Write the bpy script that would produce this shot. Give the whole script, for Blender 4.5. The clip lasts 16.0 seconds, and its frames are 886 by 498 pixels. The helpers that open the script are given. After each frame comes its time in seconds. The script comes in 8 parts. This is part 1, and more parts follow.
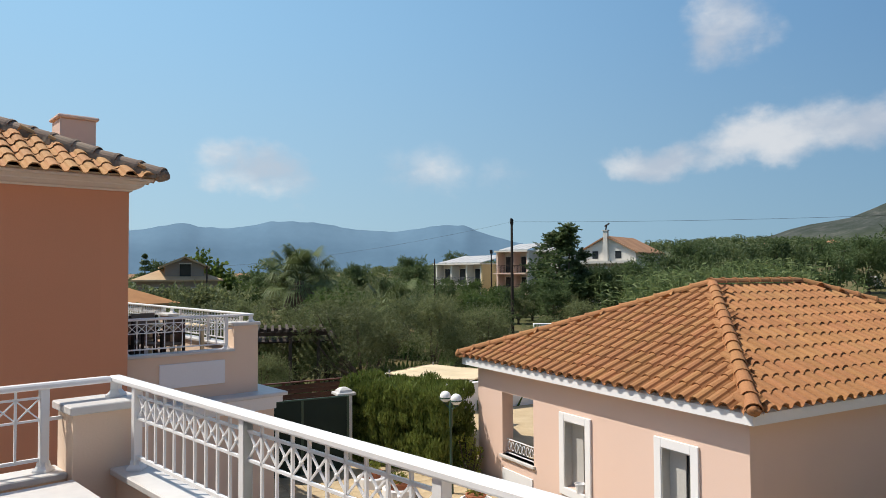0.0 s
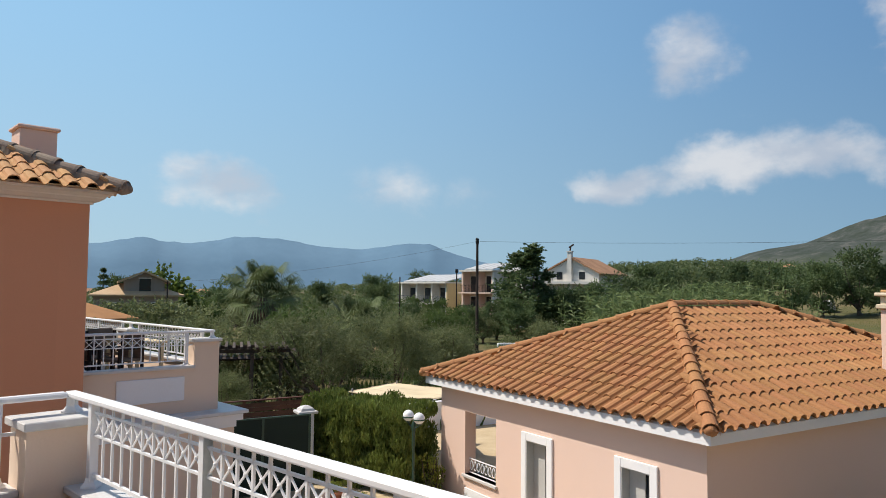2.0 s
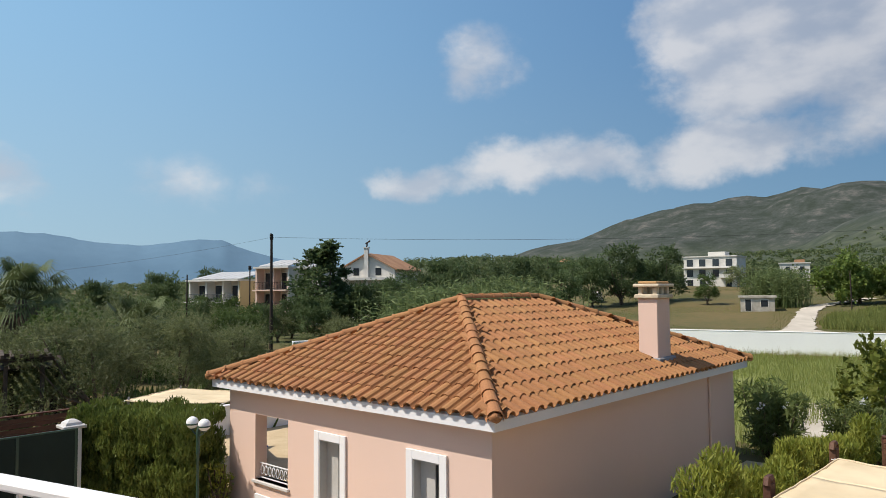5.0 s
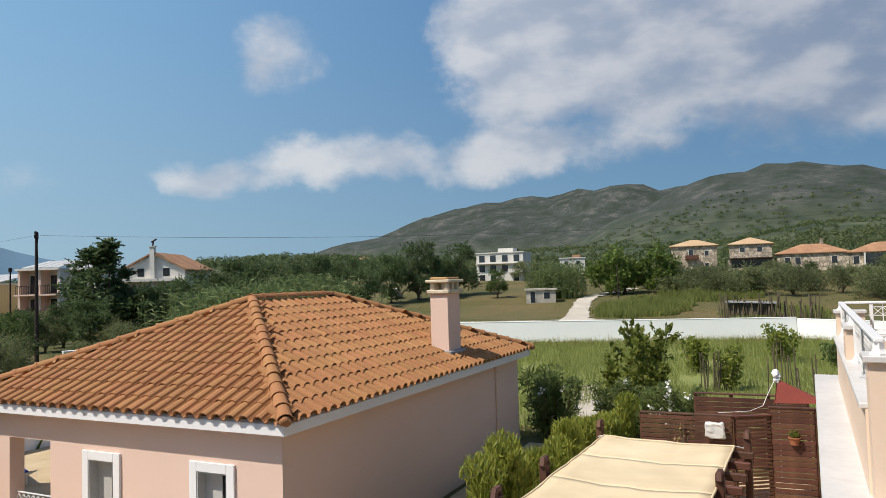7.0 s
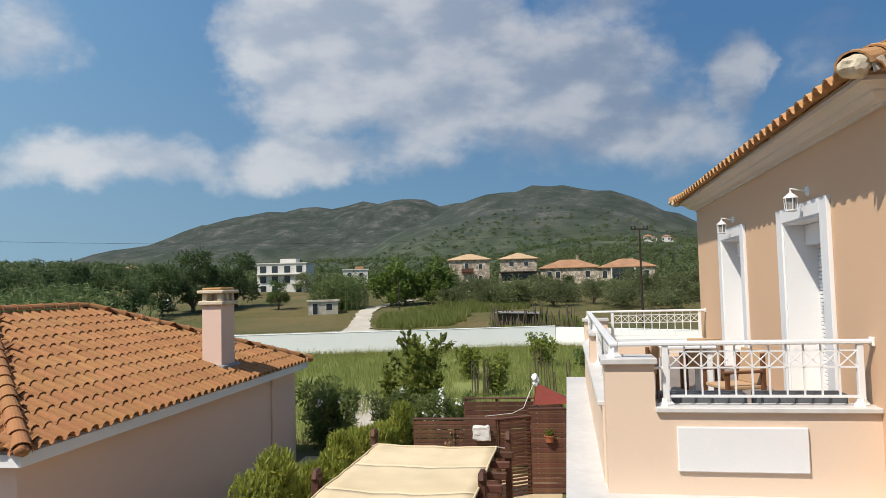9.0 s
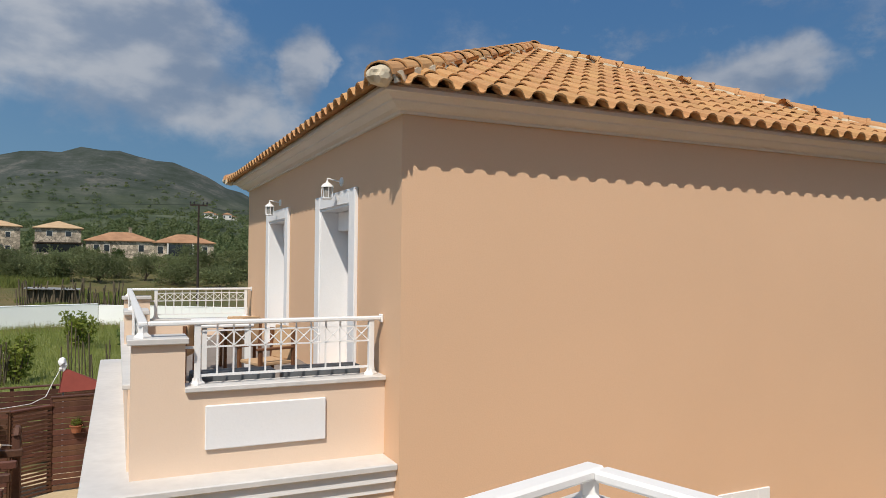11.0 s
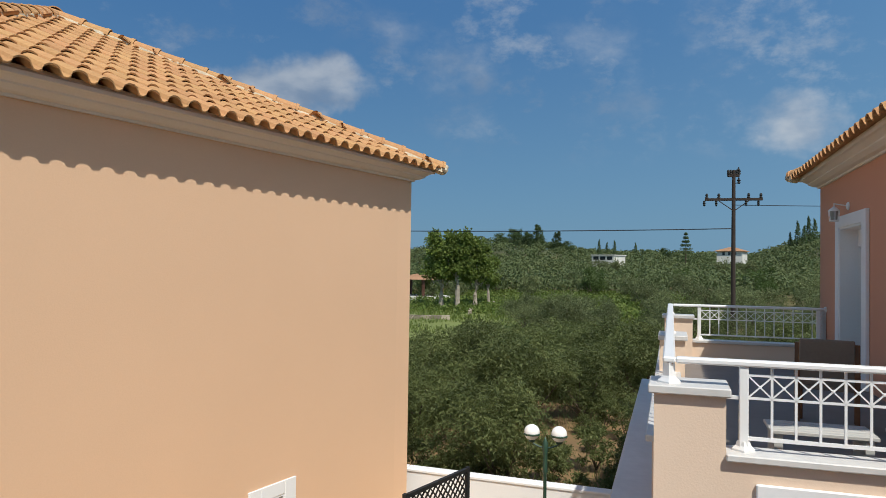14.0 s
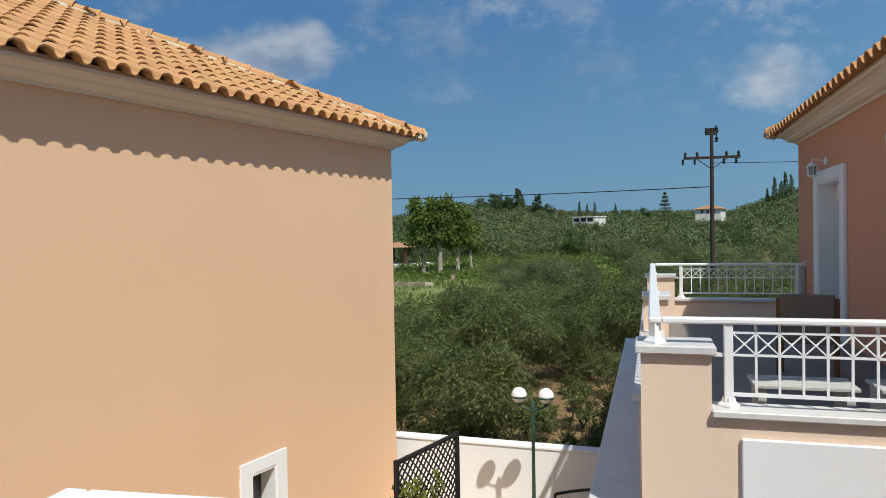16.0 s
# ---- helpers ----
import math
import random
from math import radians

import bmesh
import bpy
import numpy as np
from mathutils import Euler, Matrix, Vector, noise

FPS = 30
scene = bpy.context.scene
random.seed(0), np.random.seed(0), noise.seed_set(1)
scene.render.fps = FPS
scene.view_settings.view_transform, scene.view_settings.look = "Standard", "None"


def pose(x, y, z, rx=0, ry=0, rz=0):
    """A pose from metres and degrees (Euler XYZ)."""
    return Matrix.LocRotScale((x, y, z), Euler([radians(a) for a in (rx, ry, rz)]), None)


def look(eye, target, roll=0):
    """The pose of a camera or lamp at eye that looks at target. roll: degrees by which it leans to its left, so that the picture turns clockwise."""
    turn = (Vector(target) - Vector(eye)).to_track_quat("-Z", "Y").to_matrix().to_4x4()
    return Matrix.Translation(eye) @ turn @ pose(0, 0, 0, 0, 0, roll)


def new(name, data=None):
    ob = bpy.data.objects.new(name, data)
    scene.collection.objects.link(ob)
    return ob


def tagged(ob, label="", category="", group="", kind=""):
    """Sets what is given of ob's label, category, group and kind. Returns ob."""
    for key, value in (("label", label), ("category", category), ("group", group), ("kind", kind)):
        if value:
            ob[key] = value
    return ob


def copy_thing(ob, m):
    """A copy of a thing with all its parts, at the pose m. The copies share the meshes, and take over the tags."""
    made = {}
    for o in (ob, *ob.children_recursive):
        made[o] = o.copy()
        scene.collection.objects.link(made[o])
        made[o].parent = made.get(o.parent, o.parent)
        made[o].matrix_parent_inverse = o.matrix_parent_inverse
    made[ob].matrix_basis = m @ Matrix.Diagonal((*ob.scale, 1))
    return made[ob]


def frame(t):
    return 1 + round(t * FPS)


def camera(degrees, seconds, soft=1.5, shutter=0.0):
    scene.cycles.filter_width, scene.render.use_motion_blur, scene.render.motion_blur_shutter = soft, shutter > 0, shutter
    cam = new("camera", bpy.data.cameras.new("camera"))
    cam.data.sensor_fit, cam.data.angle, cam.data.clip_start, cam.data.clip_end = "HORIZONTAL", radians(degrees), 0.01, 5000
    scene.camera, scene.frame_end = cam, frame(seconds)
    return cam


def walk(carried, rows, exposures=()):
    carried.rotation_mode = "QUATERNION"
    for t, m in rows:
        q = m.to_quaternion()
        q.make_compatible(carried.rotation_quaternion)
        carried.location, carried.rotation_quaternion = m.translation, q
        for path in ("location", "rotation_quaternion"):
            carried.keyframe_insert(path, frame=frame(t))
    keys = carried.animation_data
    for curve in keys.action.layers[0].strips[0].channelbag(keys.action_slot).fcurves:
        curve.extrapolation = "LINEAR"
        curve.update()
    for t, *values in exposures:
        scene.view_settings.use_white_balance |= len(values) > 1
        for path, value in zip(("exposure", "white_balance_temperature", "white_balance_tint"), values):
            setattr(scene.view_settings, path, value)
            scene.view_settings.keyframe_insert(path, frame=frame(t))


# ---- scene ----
cam = camera(64.24, 16.0, soft=0.8)
# seconds, eye x, y, z, yaw, pitch, roll
ROWS = [
    (0.0, -0.256, 0.023, 4.855, -27.44, 1.90, 0.32),
    (0.5, -0.267, 0.016, 4.865, -27.67, 3.21, -0.49),
    (1.0, -0.297, -0.013, 4.857, -26.29, 3.94, -1.10),
    (1.5, -0.298, -0.012, 4.862, -26.94, 3.57, -0.71),
    (2.0, -0.279, -0.027, 4.853, -30.26, 3.42, -0.47),
    (2.5, -0.254, -0.051, 4.848, -33.10, 3.61, -0.53),
    (3.0, -0.230, -0.054, 4.852, -35.26, 3.93, -0.32),
    (3.2, -0.223, -0.039, 4.849, -35.90, 3.97, -0.07),
    (5.3, -0.070, 0.068, 4.847, -49.34, 3.30, 0.56),
    (5.5, -0.044, 0.069, 4.844, -51.32, 3.46, 0.67),
    (6.0, 0.003, 0.075, 4.830, -55.84, 3.18, 0.55),
    (6.5, 0.032, 0.051, 4.844, -58.95, 3.31, 1.05),
    (7.0, 0.099, 0.027, 4.850, -62.63, 2.64, 1.67),
    (7.5, 0.143, 0.009, 4.858, -66.18, 2.77, 1.65),
    (8.0, 0.169, -0.020, 4.842, -69.98, 2.73, 1.50),
    (8.2, 0.175, -0.019, 4.824, -71.31, 2.62, 1.32),
    (10.3, 0.091, -0.197, 4.854, -100.94, 2.72, 1.41),
    (10.5, 0.132, -0.214, 4.846, -104.28, 2.16, 0.84),
    (11.0, 0.198, -0.274, 4.838, -114.76, 1.02, -0.55),
    (11.5, 0.209, -0.368, 4.813, -125.36, 1.53, -0.35),
    (12.0, 0.222, -0.396, 4.837, -131.27, 0.10, -0.18),
    (12.5, 0.206, -0.405, 4.853, -136.59, 0.53, -0.58),
    (13.0, 0.235, -0.461, 4.849, -142.54, 0.72, -0.58),
    (13.5, 0.261, -0.469, 4.854, -147.13, -0.27, -0.10),
    (14.0, 0.276, -0.499, 4.861, -150.57, 1.39, -0.87),
    (14.5, 0.265, -0.530, 4.865, -154.35, 0.68, -0.08),
    (15.0, 0.256, -0.567, 4.862, -157.77, 0.20, 0.40),
    (15.5, 0.276, -0.559, 4.866, -157.17, -0.70, 0.50),
    (16.0, 0.309, -0.517, 4.872, -152.07, -1.32, 1.00),
]
EXPOSURES = [(0.0, 0.12, 6620, 11), (3.2, 0.10, 6630, 12), (5.3, 0.05, 6630, 12), (8.2, 0.03, 6600, 11), (10.3, -0.09, 6600, 10), (11.3, -0.23, 6550, 11), (12.4, -0.32, 6500, 11), (13.2, -0.16, 6380, 8.5), (16.0, -0.02, 6220, 6.5)]
walk(cam, [(t, pose(x, y, z, 90 + pitch, roll, yaw)) for t, x, y, z, yaw, pitch, roll in ROWS], EXPOSURES)

# ---- light ----
SUN_TO = Vector((-0.578, 0.455, 1.0)).normalized()
elevation = math.asin(SUN_TO.z)
azimuth = math.atan2(SUN_TO.x, SUN_TO.y)
sun_data = bpy.data.lights.new("sun", "SUN")
sun_data.energy, sun_data.angle, sun_data.color = 4.8, radians(0.55), (1.0, 0.937, 0.84)
sun = new("sun", sun_data)
sun.matrix_world = look(tuple(SUN_TO * 60), (0, 0, 0))

world = bpy.data.worlds.new("sky")
world.use_nodes = True
scene.world = world
wn, wl = world.node_tree.nodes, world.node_tree.links
wn.clear()

sky = wn.new("ShaderNodeTexSky")
sky.sky_type = "NISHITA"
sky.sun_disc = False
sky.sun_elevation, sky.sun_rotation = elevation, azimuth
sky.altitude, sky.air_density, sky.dust_density, sky.ozone_density = 20, 1.0, 0.9, 2.0
back = wn.new("ShaderNodeBackground")
back.inputs["Strength"].default_value = 0.115
out = wn.new("ShaderNodeOutputWorld")
wl.new(back.outputs[0], out.inputs[0])
coord = wn.new("ShaderNodeTexCoord")


def wmath(op, a, b=None, clamp=False):
    n = wn.new("ShaderNodeMath")
    n.operation, n.use_clamp = op, clamp
    for i, v in enumerate((a, b)):
        if v is None:
            continue
        if hasattr(v, "is_output"):
            wl.new(v, n.inputs[i])
        else:
            n.inputs[i].default_value = v
    return n.outputs[0]


def wrange(v, lo, hi):
    n = wn.new("ShaderNodeMapRange")
    n.interpolation_type = "SMOOTHSTEP"
    wl.new(v, n.inputs[0])
    n.inputs[1].default_value, n.inputs[2].default_value = lo, hi
    return n.outputs[0]


def wnoise(scale, detail, rough, stretch, seed):
    m = wn.new("ShaderNodeMapping")
    m.inputs["Location"].default_value = (seed, seed * 0.7, seed * 0.3)
    m.inputs["Scale"].default_value = stretch
    wl.new(coord.outputs["Generated"], m.inputs[0])
    n = wn.new("ShaderNodeTexNoise")
    n.inputs["Scale"].default_value, n.inputs["Detail"].default_value, n.inputs["Roughness"].default_value = scale, detail, rough
    wl.new(m.outputs[0], n.inputs[0])
    return n.outputs[0]


# the clouds' outlines are drawn uneven by a shifting of directions
drift = wn.new("ShaderNodeTexNoise")
drift.inputs["Scale"].default_value, drift.inputs["Detail"].default_value, drift.inputs["Roughness"].default_value = 9.0, 5.0, 0.6
wl.new(coord.outputs["Generated"], drift.inputs["Vector"])
centred = wn.new("ShaderNodeVectorMath")
centred.operation = "SUBTRACT"
wl.new(drift.outputs["Color"], centred.inputs[0])
centred.inputs[1].default_value = (0.5, 0.5, 0.5)
swirl = wn.new("ShaderNodeVectorMath")
swirl.operation = "MULTIPLY_ADD"
wl.new(centred.outputs[0], swirl.inputs[0])
swirl.inputs[1].default_value = (0.14, 0.14, 0.07)
wl.new(coord.outputs["Generated"], swirl.inputs[2])


def cloud_bank(yaw, lift, wide, high, tilt=0.0):
    """How near a direction of the sky lies to the middle of a cloud: 1 in the middle, 0 at its rim."""
    m = wn.new("ShaderNodeMapping")
    m.vector_type = "TEXTURE"
    a, e = radians(yaw), radians(lift)
    m.inputs["Location"].default_value = (-math.sin(a) * math.cos(e), math.cos(a) * math.cos(e), math.sin(e))
    m.inputs["Rotation"].default_value = Euler((e, radians(tilt), a)).to_matrix().to_euler()
    m.inputs["Scale"].default_value = (math.tan(radians(wide)), 1.5, math.tan(radians(high)))
    wl.new(swirl.outputs[0], m.inputs[0])
    n = wn.new("ShaderNodeVectorMath")
    n.operation = "LENGTH"
    wl.new(m.outputs[0], n.inputs[0])
    return wmath("SUBTRACT", 1.0, n.outputs["Value"], clamp=True)


# yaw, lift, half width, half height, tilt, thickness
CLOUDS = [
    (-14.0, 8.0, 6.5, 3.2, 4, 1.0), (-26.0, 8.2, 4.6, 3.2, 15, 0.42), (-32.0, 7.6, 3.6, 1.8, 0, 0.3),
    (-45.0, 8.4, 6.0, 1.8, 4, 0.85), (-52.5, 9.8, 9.0, 2.8, -7, 1.08), (-60.0, 10.2, 10.0, 2.6, 4, 1.15), (-69.0, 10.4, 10.0, 2.8, -3, 1.3), (-78.0, 11.4, 8.0, 2.6, -8, 0.8),
    (-49.5, 17.6, 5.0, 3.4, -20, 0.75), (-53.0, 13.2, 4.0, 1.6, 0, 0.3),
    (-70.5, 18.2, 9.0, 8.0, 10, 1.8), (-80.0, 18.0, 13.0, 8.5, 15, 1.7), (-90.0, 15.5, 12.0, 8.0, 10, 1.35), (-98.0, 12.5, 9.0, 5.5, 10, 1.0),
    (-94.0, 21.0, 9.0, 6.0, 0, 0.7), (-103.5, 15.0, 3.4, 4.4, 0, 1.4), (-110.0, 16.5, 4.0, 4.0, 0, 0.45),
    (-137.5, 13.6, 8.0, 2.8, -10, 1.4), (-117.0, 17.0, 4.0, 3.0, 0, 0.4), (-152.5, 14.8, 6.0, 7.0, -20, 0.6),
    (-163.0, 15.0, 11.0, 6.0, 20, 0.42), (-146.0, 18.5, 12.0, 4.0, 15, 0.4), (-177.0, 11.2, 5.5, 3.0, 8, 1.0),
    (-171.0, 17.0, 6.0, 6.0, 30, 0.55), (150.0, 20.0, 25.0, 9.0, 0, 0.7), (80.0, 24.0, 25.0, 9.0, 0, 0.6),
]
cover = None
for yaw, lift, wide, high, tilt, thick in CLOUDS:
    one = wmath("MULTIPLY", wmath("POWER", cloud_bank(yaw, lift, wide, high, tilt), 0.7), thick)
    cover = one if cover is None else wmath("MAXIMUM", cover, one)
billow = wnoise(7.0, 9.0, 0.56, (1, 1, 1.7), 3.1)
wisp = wnoise(22.0, 6.0, 0.6, (1, 1, 1.5), 8.4)
shape = wmath("ADD", wmath("ADD", cover, wmath("MULTIPLY", wmath("SUBTRACT", billow, 0.5), 1.7)), wmath("MULTIPLY", wmath("SUBTRACT", wisp, 0.5), 0.5))
mask = wmath("MULTIPLY", wrange(shape, 0.18, 0.95), wrange(cover, 0.0, 0.45))
flecks = wmath("MULTIPLY", wmath("MULTIPLY", wrange(wnoise(13.0, 8.0, 0.62, (1, 1, 1.6), 21.3), 0.50, 0.72), wrange(cloud_bank(-156, 18.5, 42, 11), 0.0, 0.5)), 0.42)
density = wmath("MAXIMUM", wmath("MULTIPLY", mask, 0.76), flecks)
shade = wnoise(9.0, 5.0, 0.5, (1, 1, 2.0), 12.7)
tone = wn.new("ShaderNodeMix")
tone.data_type = "RGBA"
tone.inputs["A"].default_value, tone.inputs["B"].default_value = (4.13, 4.59, 5.28, 1), (6.43, 6.50, 6.58, 1)
wl.new(wrange(shade, 0.35, 0.62), tone.inputs["Factor"])
grey_side = wn.new("ShaderNodeMix")
grey_side.data_type = "RGBA"
grey_side.inputs["A"].default_value, grey_side.inputs["B"].default_value = (1.84, 2.37, 3.29, 1), (4.29, 4.51, 4.90, 1)
wl.new(wrange(shade, 0.38, 0.66), grey_side.inputs["Factor"])
mix = wn.new("ShaderNodeMix")
mix.data_type = "RGBA"
wl.new(density, mix.inputs["Factor"])
# haze low in the sky, paler towards the sun
level = wn.new("ShaderNodeSeparateXYZ")
wl.new(coord.outputs["Generated"], level.inputs[0])
haze = wn.new("ShaderNodeMix")
haze.data_type = "RGBA"
toward = wn.new("ShaderNodeVectorMath")
toward.operation = "DOT_PRODUCT"
toward.inputs[1].default_value = Vector((SUN_TO.x, SUN_TO.y, 0)).normalized()
wl.new(coord.outputs["Generated"], toward.inputs[0])
near_sun = wrange(toward.outputs["Value"], -1.05, 0.9)
rise = wrange(level.outputs["Z"], -0.02, 0.42)


def blend(a, b, factor):
    n = wn.new("ShaderNodeMix")
    n.data_type = "RGBA"
    for socket, v in ((n.inputs["A"], a), (n.inputs["B"], b)):
        if hasattr(v, "is_output"):
            wl.new(v, socket)
        else:
            socket.default_value = (*v, 1)
    wl.new(factor, n.inputs["Factor"])
    return n.outputs["Result"]


low_sky = blend((1.08, 2.34, 3.68), (3.38, 5.10, 6.15), near_sun)
mid_sky = blend((0.44, 1.38, 3.20), (2.68, 5.10, 7.45), near_sun)
wl.new(blend(low_sky, mid_sky, rise), haze.inputs["B"])
wl.new(wmath("MULTIPLY", wmath("SUBTRACT", 1.0, wrange(level.outputs["Z"], 0.3, 0.9)), 0.9), haze.inputs["Factor"])
wl.new(sky.outputs[0], haze.inputs["A"])
wl.new(haze.outputs["Result"], mix.inputs["A"])
wl.new(blend(grey_side.outputs["Result"], tone.outputs["Result"], wrange(toward.outputs["Value"], -0.98, -0.3)), mix.inputs["B"])
wl.new(mix.outputs["Result"], back.inputs["Color"])

# ---- materials ----
def material(name, base, rough=0.8, metal=0.0, dark=None, grain=30.0, patch=1.2, bump=0.15, spread=0.35, island=False, jitter=0.0, spec=0.3, stain=0.0, stain_color=(0.2, 0.17, 0.14)):
    """A surface with fine grain, larger patches, relief and, if wanted, a tint of its own for each piece."""
    m = bpy.data.materials.new(name)
    m.use_nodes = True
    nt = m.node_tree
    N, L = nt.nodes, nt.links
    p = N["Principled BSDF"]
    p.inputs["Roughness"].default_value, p.inputs["Metallic"].default_value = rough, metal
    p.inputs["Specular IOR Level"].default_value = spec
    tc = N.new("ShaderNodeTexCoord")
    fine, broad = N.new("ShaderNodeTexNoise"), N.new("ShaderNodeTexNoise")
    fine.inputs["Scale"].default_value, fine.inputs["Detail"].default_value = grain, 6
    broad.inputs["Scale"].default_value, broad.inputs["Detail"].default_value = patch, 4
    for n in (fine, broad):
        L.new(tc.outputs["Object"], n.inputs["Vector"])
    dark = dark or tuple(c * (1 - spread) for c in base)
    both = N.new("ShaderNodeMath")
    both.operation = "MULTIPLY_ADD"
    L.new(fine.outputs[0], both.inputs[0])
    both.inputs[1].default_value = 0.5
    half = N.new("ShaderNodeMath")
    half.operation = "MULTIPLY"
    L.new(broad.outputs[0], half.inputs[0])
    half.inputs[1].default_value = 0.9
    L.new(half.outputs[0], both.inputs[2])
    rng = N.new("ShaderNodeMapRange")
    L.new(both.outputs[0], rng.inputs[0])
    rng.inputs[1].default_value, rng.inputs[2].default_value = 0.45, 0.95
    mix = N.new("ShaderNodeMix")
    mix.data_type = "RGBA"
    mix.inputs["A"].default_value, mix.inputs["B"].default_value = (*dark, 1), (*base, 1)
    L.new(rng.outputs[0], mix.inputs["Factor"])
    color = mix.outputs["Result"]
    if stain:
        st = N.new("ShaderNodeTexNoise")
        st.inputs["Scale"].default_value, st.inputs["Detail"].default_value = 0.7, 8
        L.new(tc.outputs["Object"], st.inputs["Vector"])
        sr = N.new("ShaderNodeMapRange")
        L.new(st.outputs[0], sr.inputs[0])
        sr.inputs[1].default_value, sr.inputs[2].default_value, sr.inputs[4].default_value = 0.52, 0.75, stain
        sm = N.new("ShaderNodeMix")
        sm.data_type = "RGBA"
        L.new(sr.outputs[0], sm.inputs["Factor"])
        L.new(color, sm.inputs["A"])
        sm.inputs["B"].default_value = (*stain_color, 1)
        color = sm.outputs["Result"]
    if jitter:
        if island:
            src = N.new("ShaderNodeNewGeometry").outputs["Random Per Island"]
        else:
            src = N.new("ShaderNodeObjectInfo").outputs["Random"]
        hsv = N.new("ShaderNodeHueSaturation")
        vr = N.new("ShaderNodeMapRange")
        L.new(src, vr.inputs[0])
        vr.inputs[3].default_value, vr.inputs[4].default_value = 1 - jitter, 1 + jitter
        L.new(vr.outputs[0], hsv.inputs["Value"])
        hm = N.new("ShaderNodeMath")
        hm.operation = "MULTIPLY"
        L.new(src, hm.inputs[0])
        hm.inputs[1].default_value = 7.31
        hf = N.new("ShaderNodeMath")
        hf.operation = "FRACT"
        L.new(hm.outputs[0], hf.inputs[0])
        hr = N.new("ShaderNodeMapRange")
        L.new(hf.outputs[0], hr.inputs[0])
        hr.inputs[3].default_value, hr.inputs[4].default_value = 0.5 - jitter * 0.06, 0.5 + jitter * 0.06
        L.new(hr.outputs[0], hsv.inputs["Hue"])
        L.new(color, hsv.inputs["Color"])
        color = hsv.outputs[0]
    L.new(color, p.inputs["Base Color"])
    if bump:
        b = N.new("ShaderNodeBump")
        b.inputs["Strength"].default_value, b.inputs["Distance"].default_value = bump, 0.02
        L.new(fine.outputs[0], b.inputs["Height"])
        L.new(b.outputs[0], p.inputs["Normal"])
    return m


def leaf_material(name, base, dark, through_light=0.35, jitter=0.17):
    """Foliage: each leaf has a tint of its own and lets some light through."""
    m = material(name, base, rough=0.55, dark=dark, grain=3, patch=0.6, bump=0, island=True, jitter=jitter, spec=0.25)
    N, L = m.node_tree.nodes, m.node_tree.links
    p, o = N["Principled BSDF"], N["Material Output"]
    src = p.inputs["Base Color"].links[0].from_socket
    own, span, hsv = N.new("ShaderNodeObjectInfo"), N.new("ShaderNodeMapRange"), N.new("ShaderNodeHueSaturation")
    span.inputs[3].default_value, span.inputs[4].default_value = 0.80, 1.22
    L.new(own.outputs["Random"], span.inputs[0])
    L.new(span.outputs[0], hsv.inputs["Value"])
    L.new(src, hsv.inputs["Color"])
    src = hsv.outputs[0]
    L.new(src, p.inputs["Base Color"])
    t = N.new("ShaderNodeBsdfTranslucent")
    L.new(src, t.inputs["Color"])
    mx = N.new("ShaderNodeMixShader")
    mx.inputs[0].default_value = through_light
    L.new(p.outputs[0], mx.inputs[1])
    L.new(t.outputs[0], mx.inputs[2])
    L.new(mx.outputs[0], o.inputs["Surface"])
    return m


M_OCHRE = material("ochre_render", (0.72, 0.472, 0.30), rough=0.9, spread=0.07, grain=60, patch=0.35, bump=0.08)
M_TERRA = material("terracotta_render", (0.65, 0.30, 0.168), rough=0.9, spread=0.07, grain=60, patch=0.35, bump=0.08)
M_ROSE = material("rose_render", (0.63, 0.315, 0.20), rough=0.9, spread=0.07, grain=60, patch=0.35, bump=0.08)
M_PEACH = material("peach_render", (0.78, 0.607, 0.465), rough=0.9, spread=0.06, grain=60, patch=0.4, bump=0.08)
M_PINK = material("pink_render", (0.75, 0.55, 0.45), rough=0.9, spread=0.06, grain=60, patch=0.4, bump=0.08)
M_WHITE = material("white_paint", (0.82, 0.815, 0.81), rough=0.55, spread=0.06, grain=40, patch=0.8, bump=0.05)
M_IRON = material("white_enamel", (0.82, 0.82, 0.81), rough=0.35, spread=0.05, grain=25, patch=1.5, bump=0.02, spec=0.5)
M_MARBLE = material("grey_veined_marble", (0.68, 0.665, 0.64), rough=0.4, dark=(0.53, 0.515, 0.495), grain=9, patch=1.1, bump=0.03, spec=0.5, stain=0.25, stain_color=(0.5, 0.5, 0.52))
M_CORNICE = material("cream_moulding", (0.73, 0.66, 0.58), rough=0.85, spread=0.1, grain=40, patch=0.9, bump=0.08)
M_TILE = material("clay_tile", (0.56, 0.32, 0.145), rough=0.85, dark=(0.42, 0.22, 0.095), grain=22, patch=1.3, bump=0.25, jitter=0.09, stain=0.35, stain_color=(0.52, 0.33, 0.16))
M_TILE_JOINED = material("clay_tiles", (0.56, 0.32, 0.145), rough=0.85, dark=(0.42, 0.22, 0.095), grain=22, patch=1.3, bump=0.25, jitter=0.09, island=True, stain=0.35, stain_color=(0.52, 0.33, 0.16))
M_OLDTILE = material("brown_clay_tile", (0.42, 0.205, 0.085), rough=0.85, dark=(0.31, 0.145, 0.06), grain=22, patch=1.3, bump=0.25, jitter=0.09, stain=0.3, stain_color=(0.44, 0.26, 0.12))
M_OLDTILE_JOINED = material("brown_clay_tiles", (0.42, 0.205, 0.085), rough=0.85, dark=(0.31, 0.145, 0.06), grain=22, patch=1.3, bump=0.25, jitter=0.09, island=True, stain=0.3, stain_color=(0.44, 0.26, 0.12))
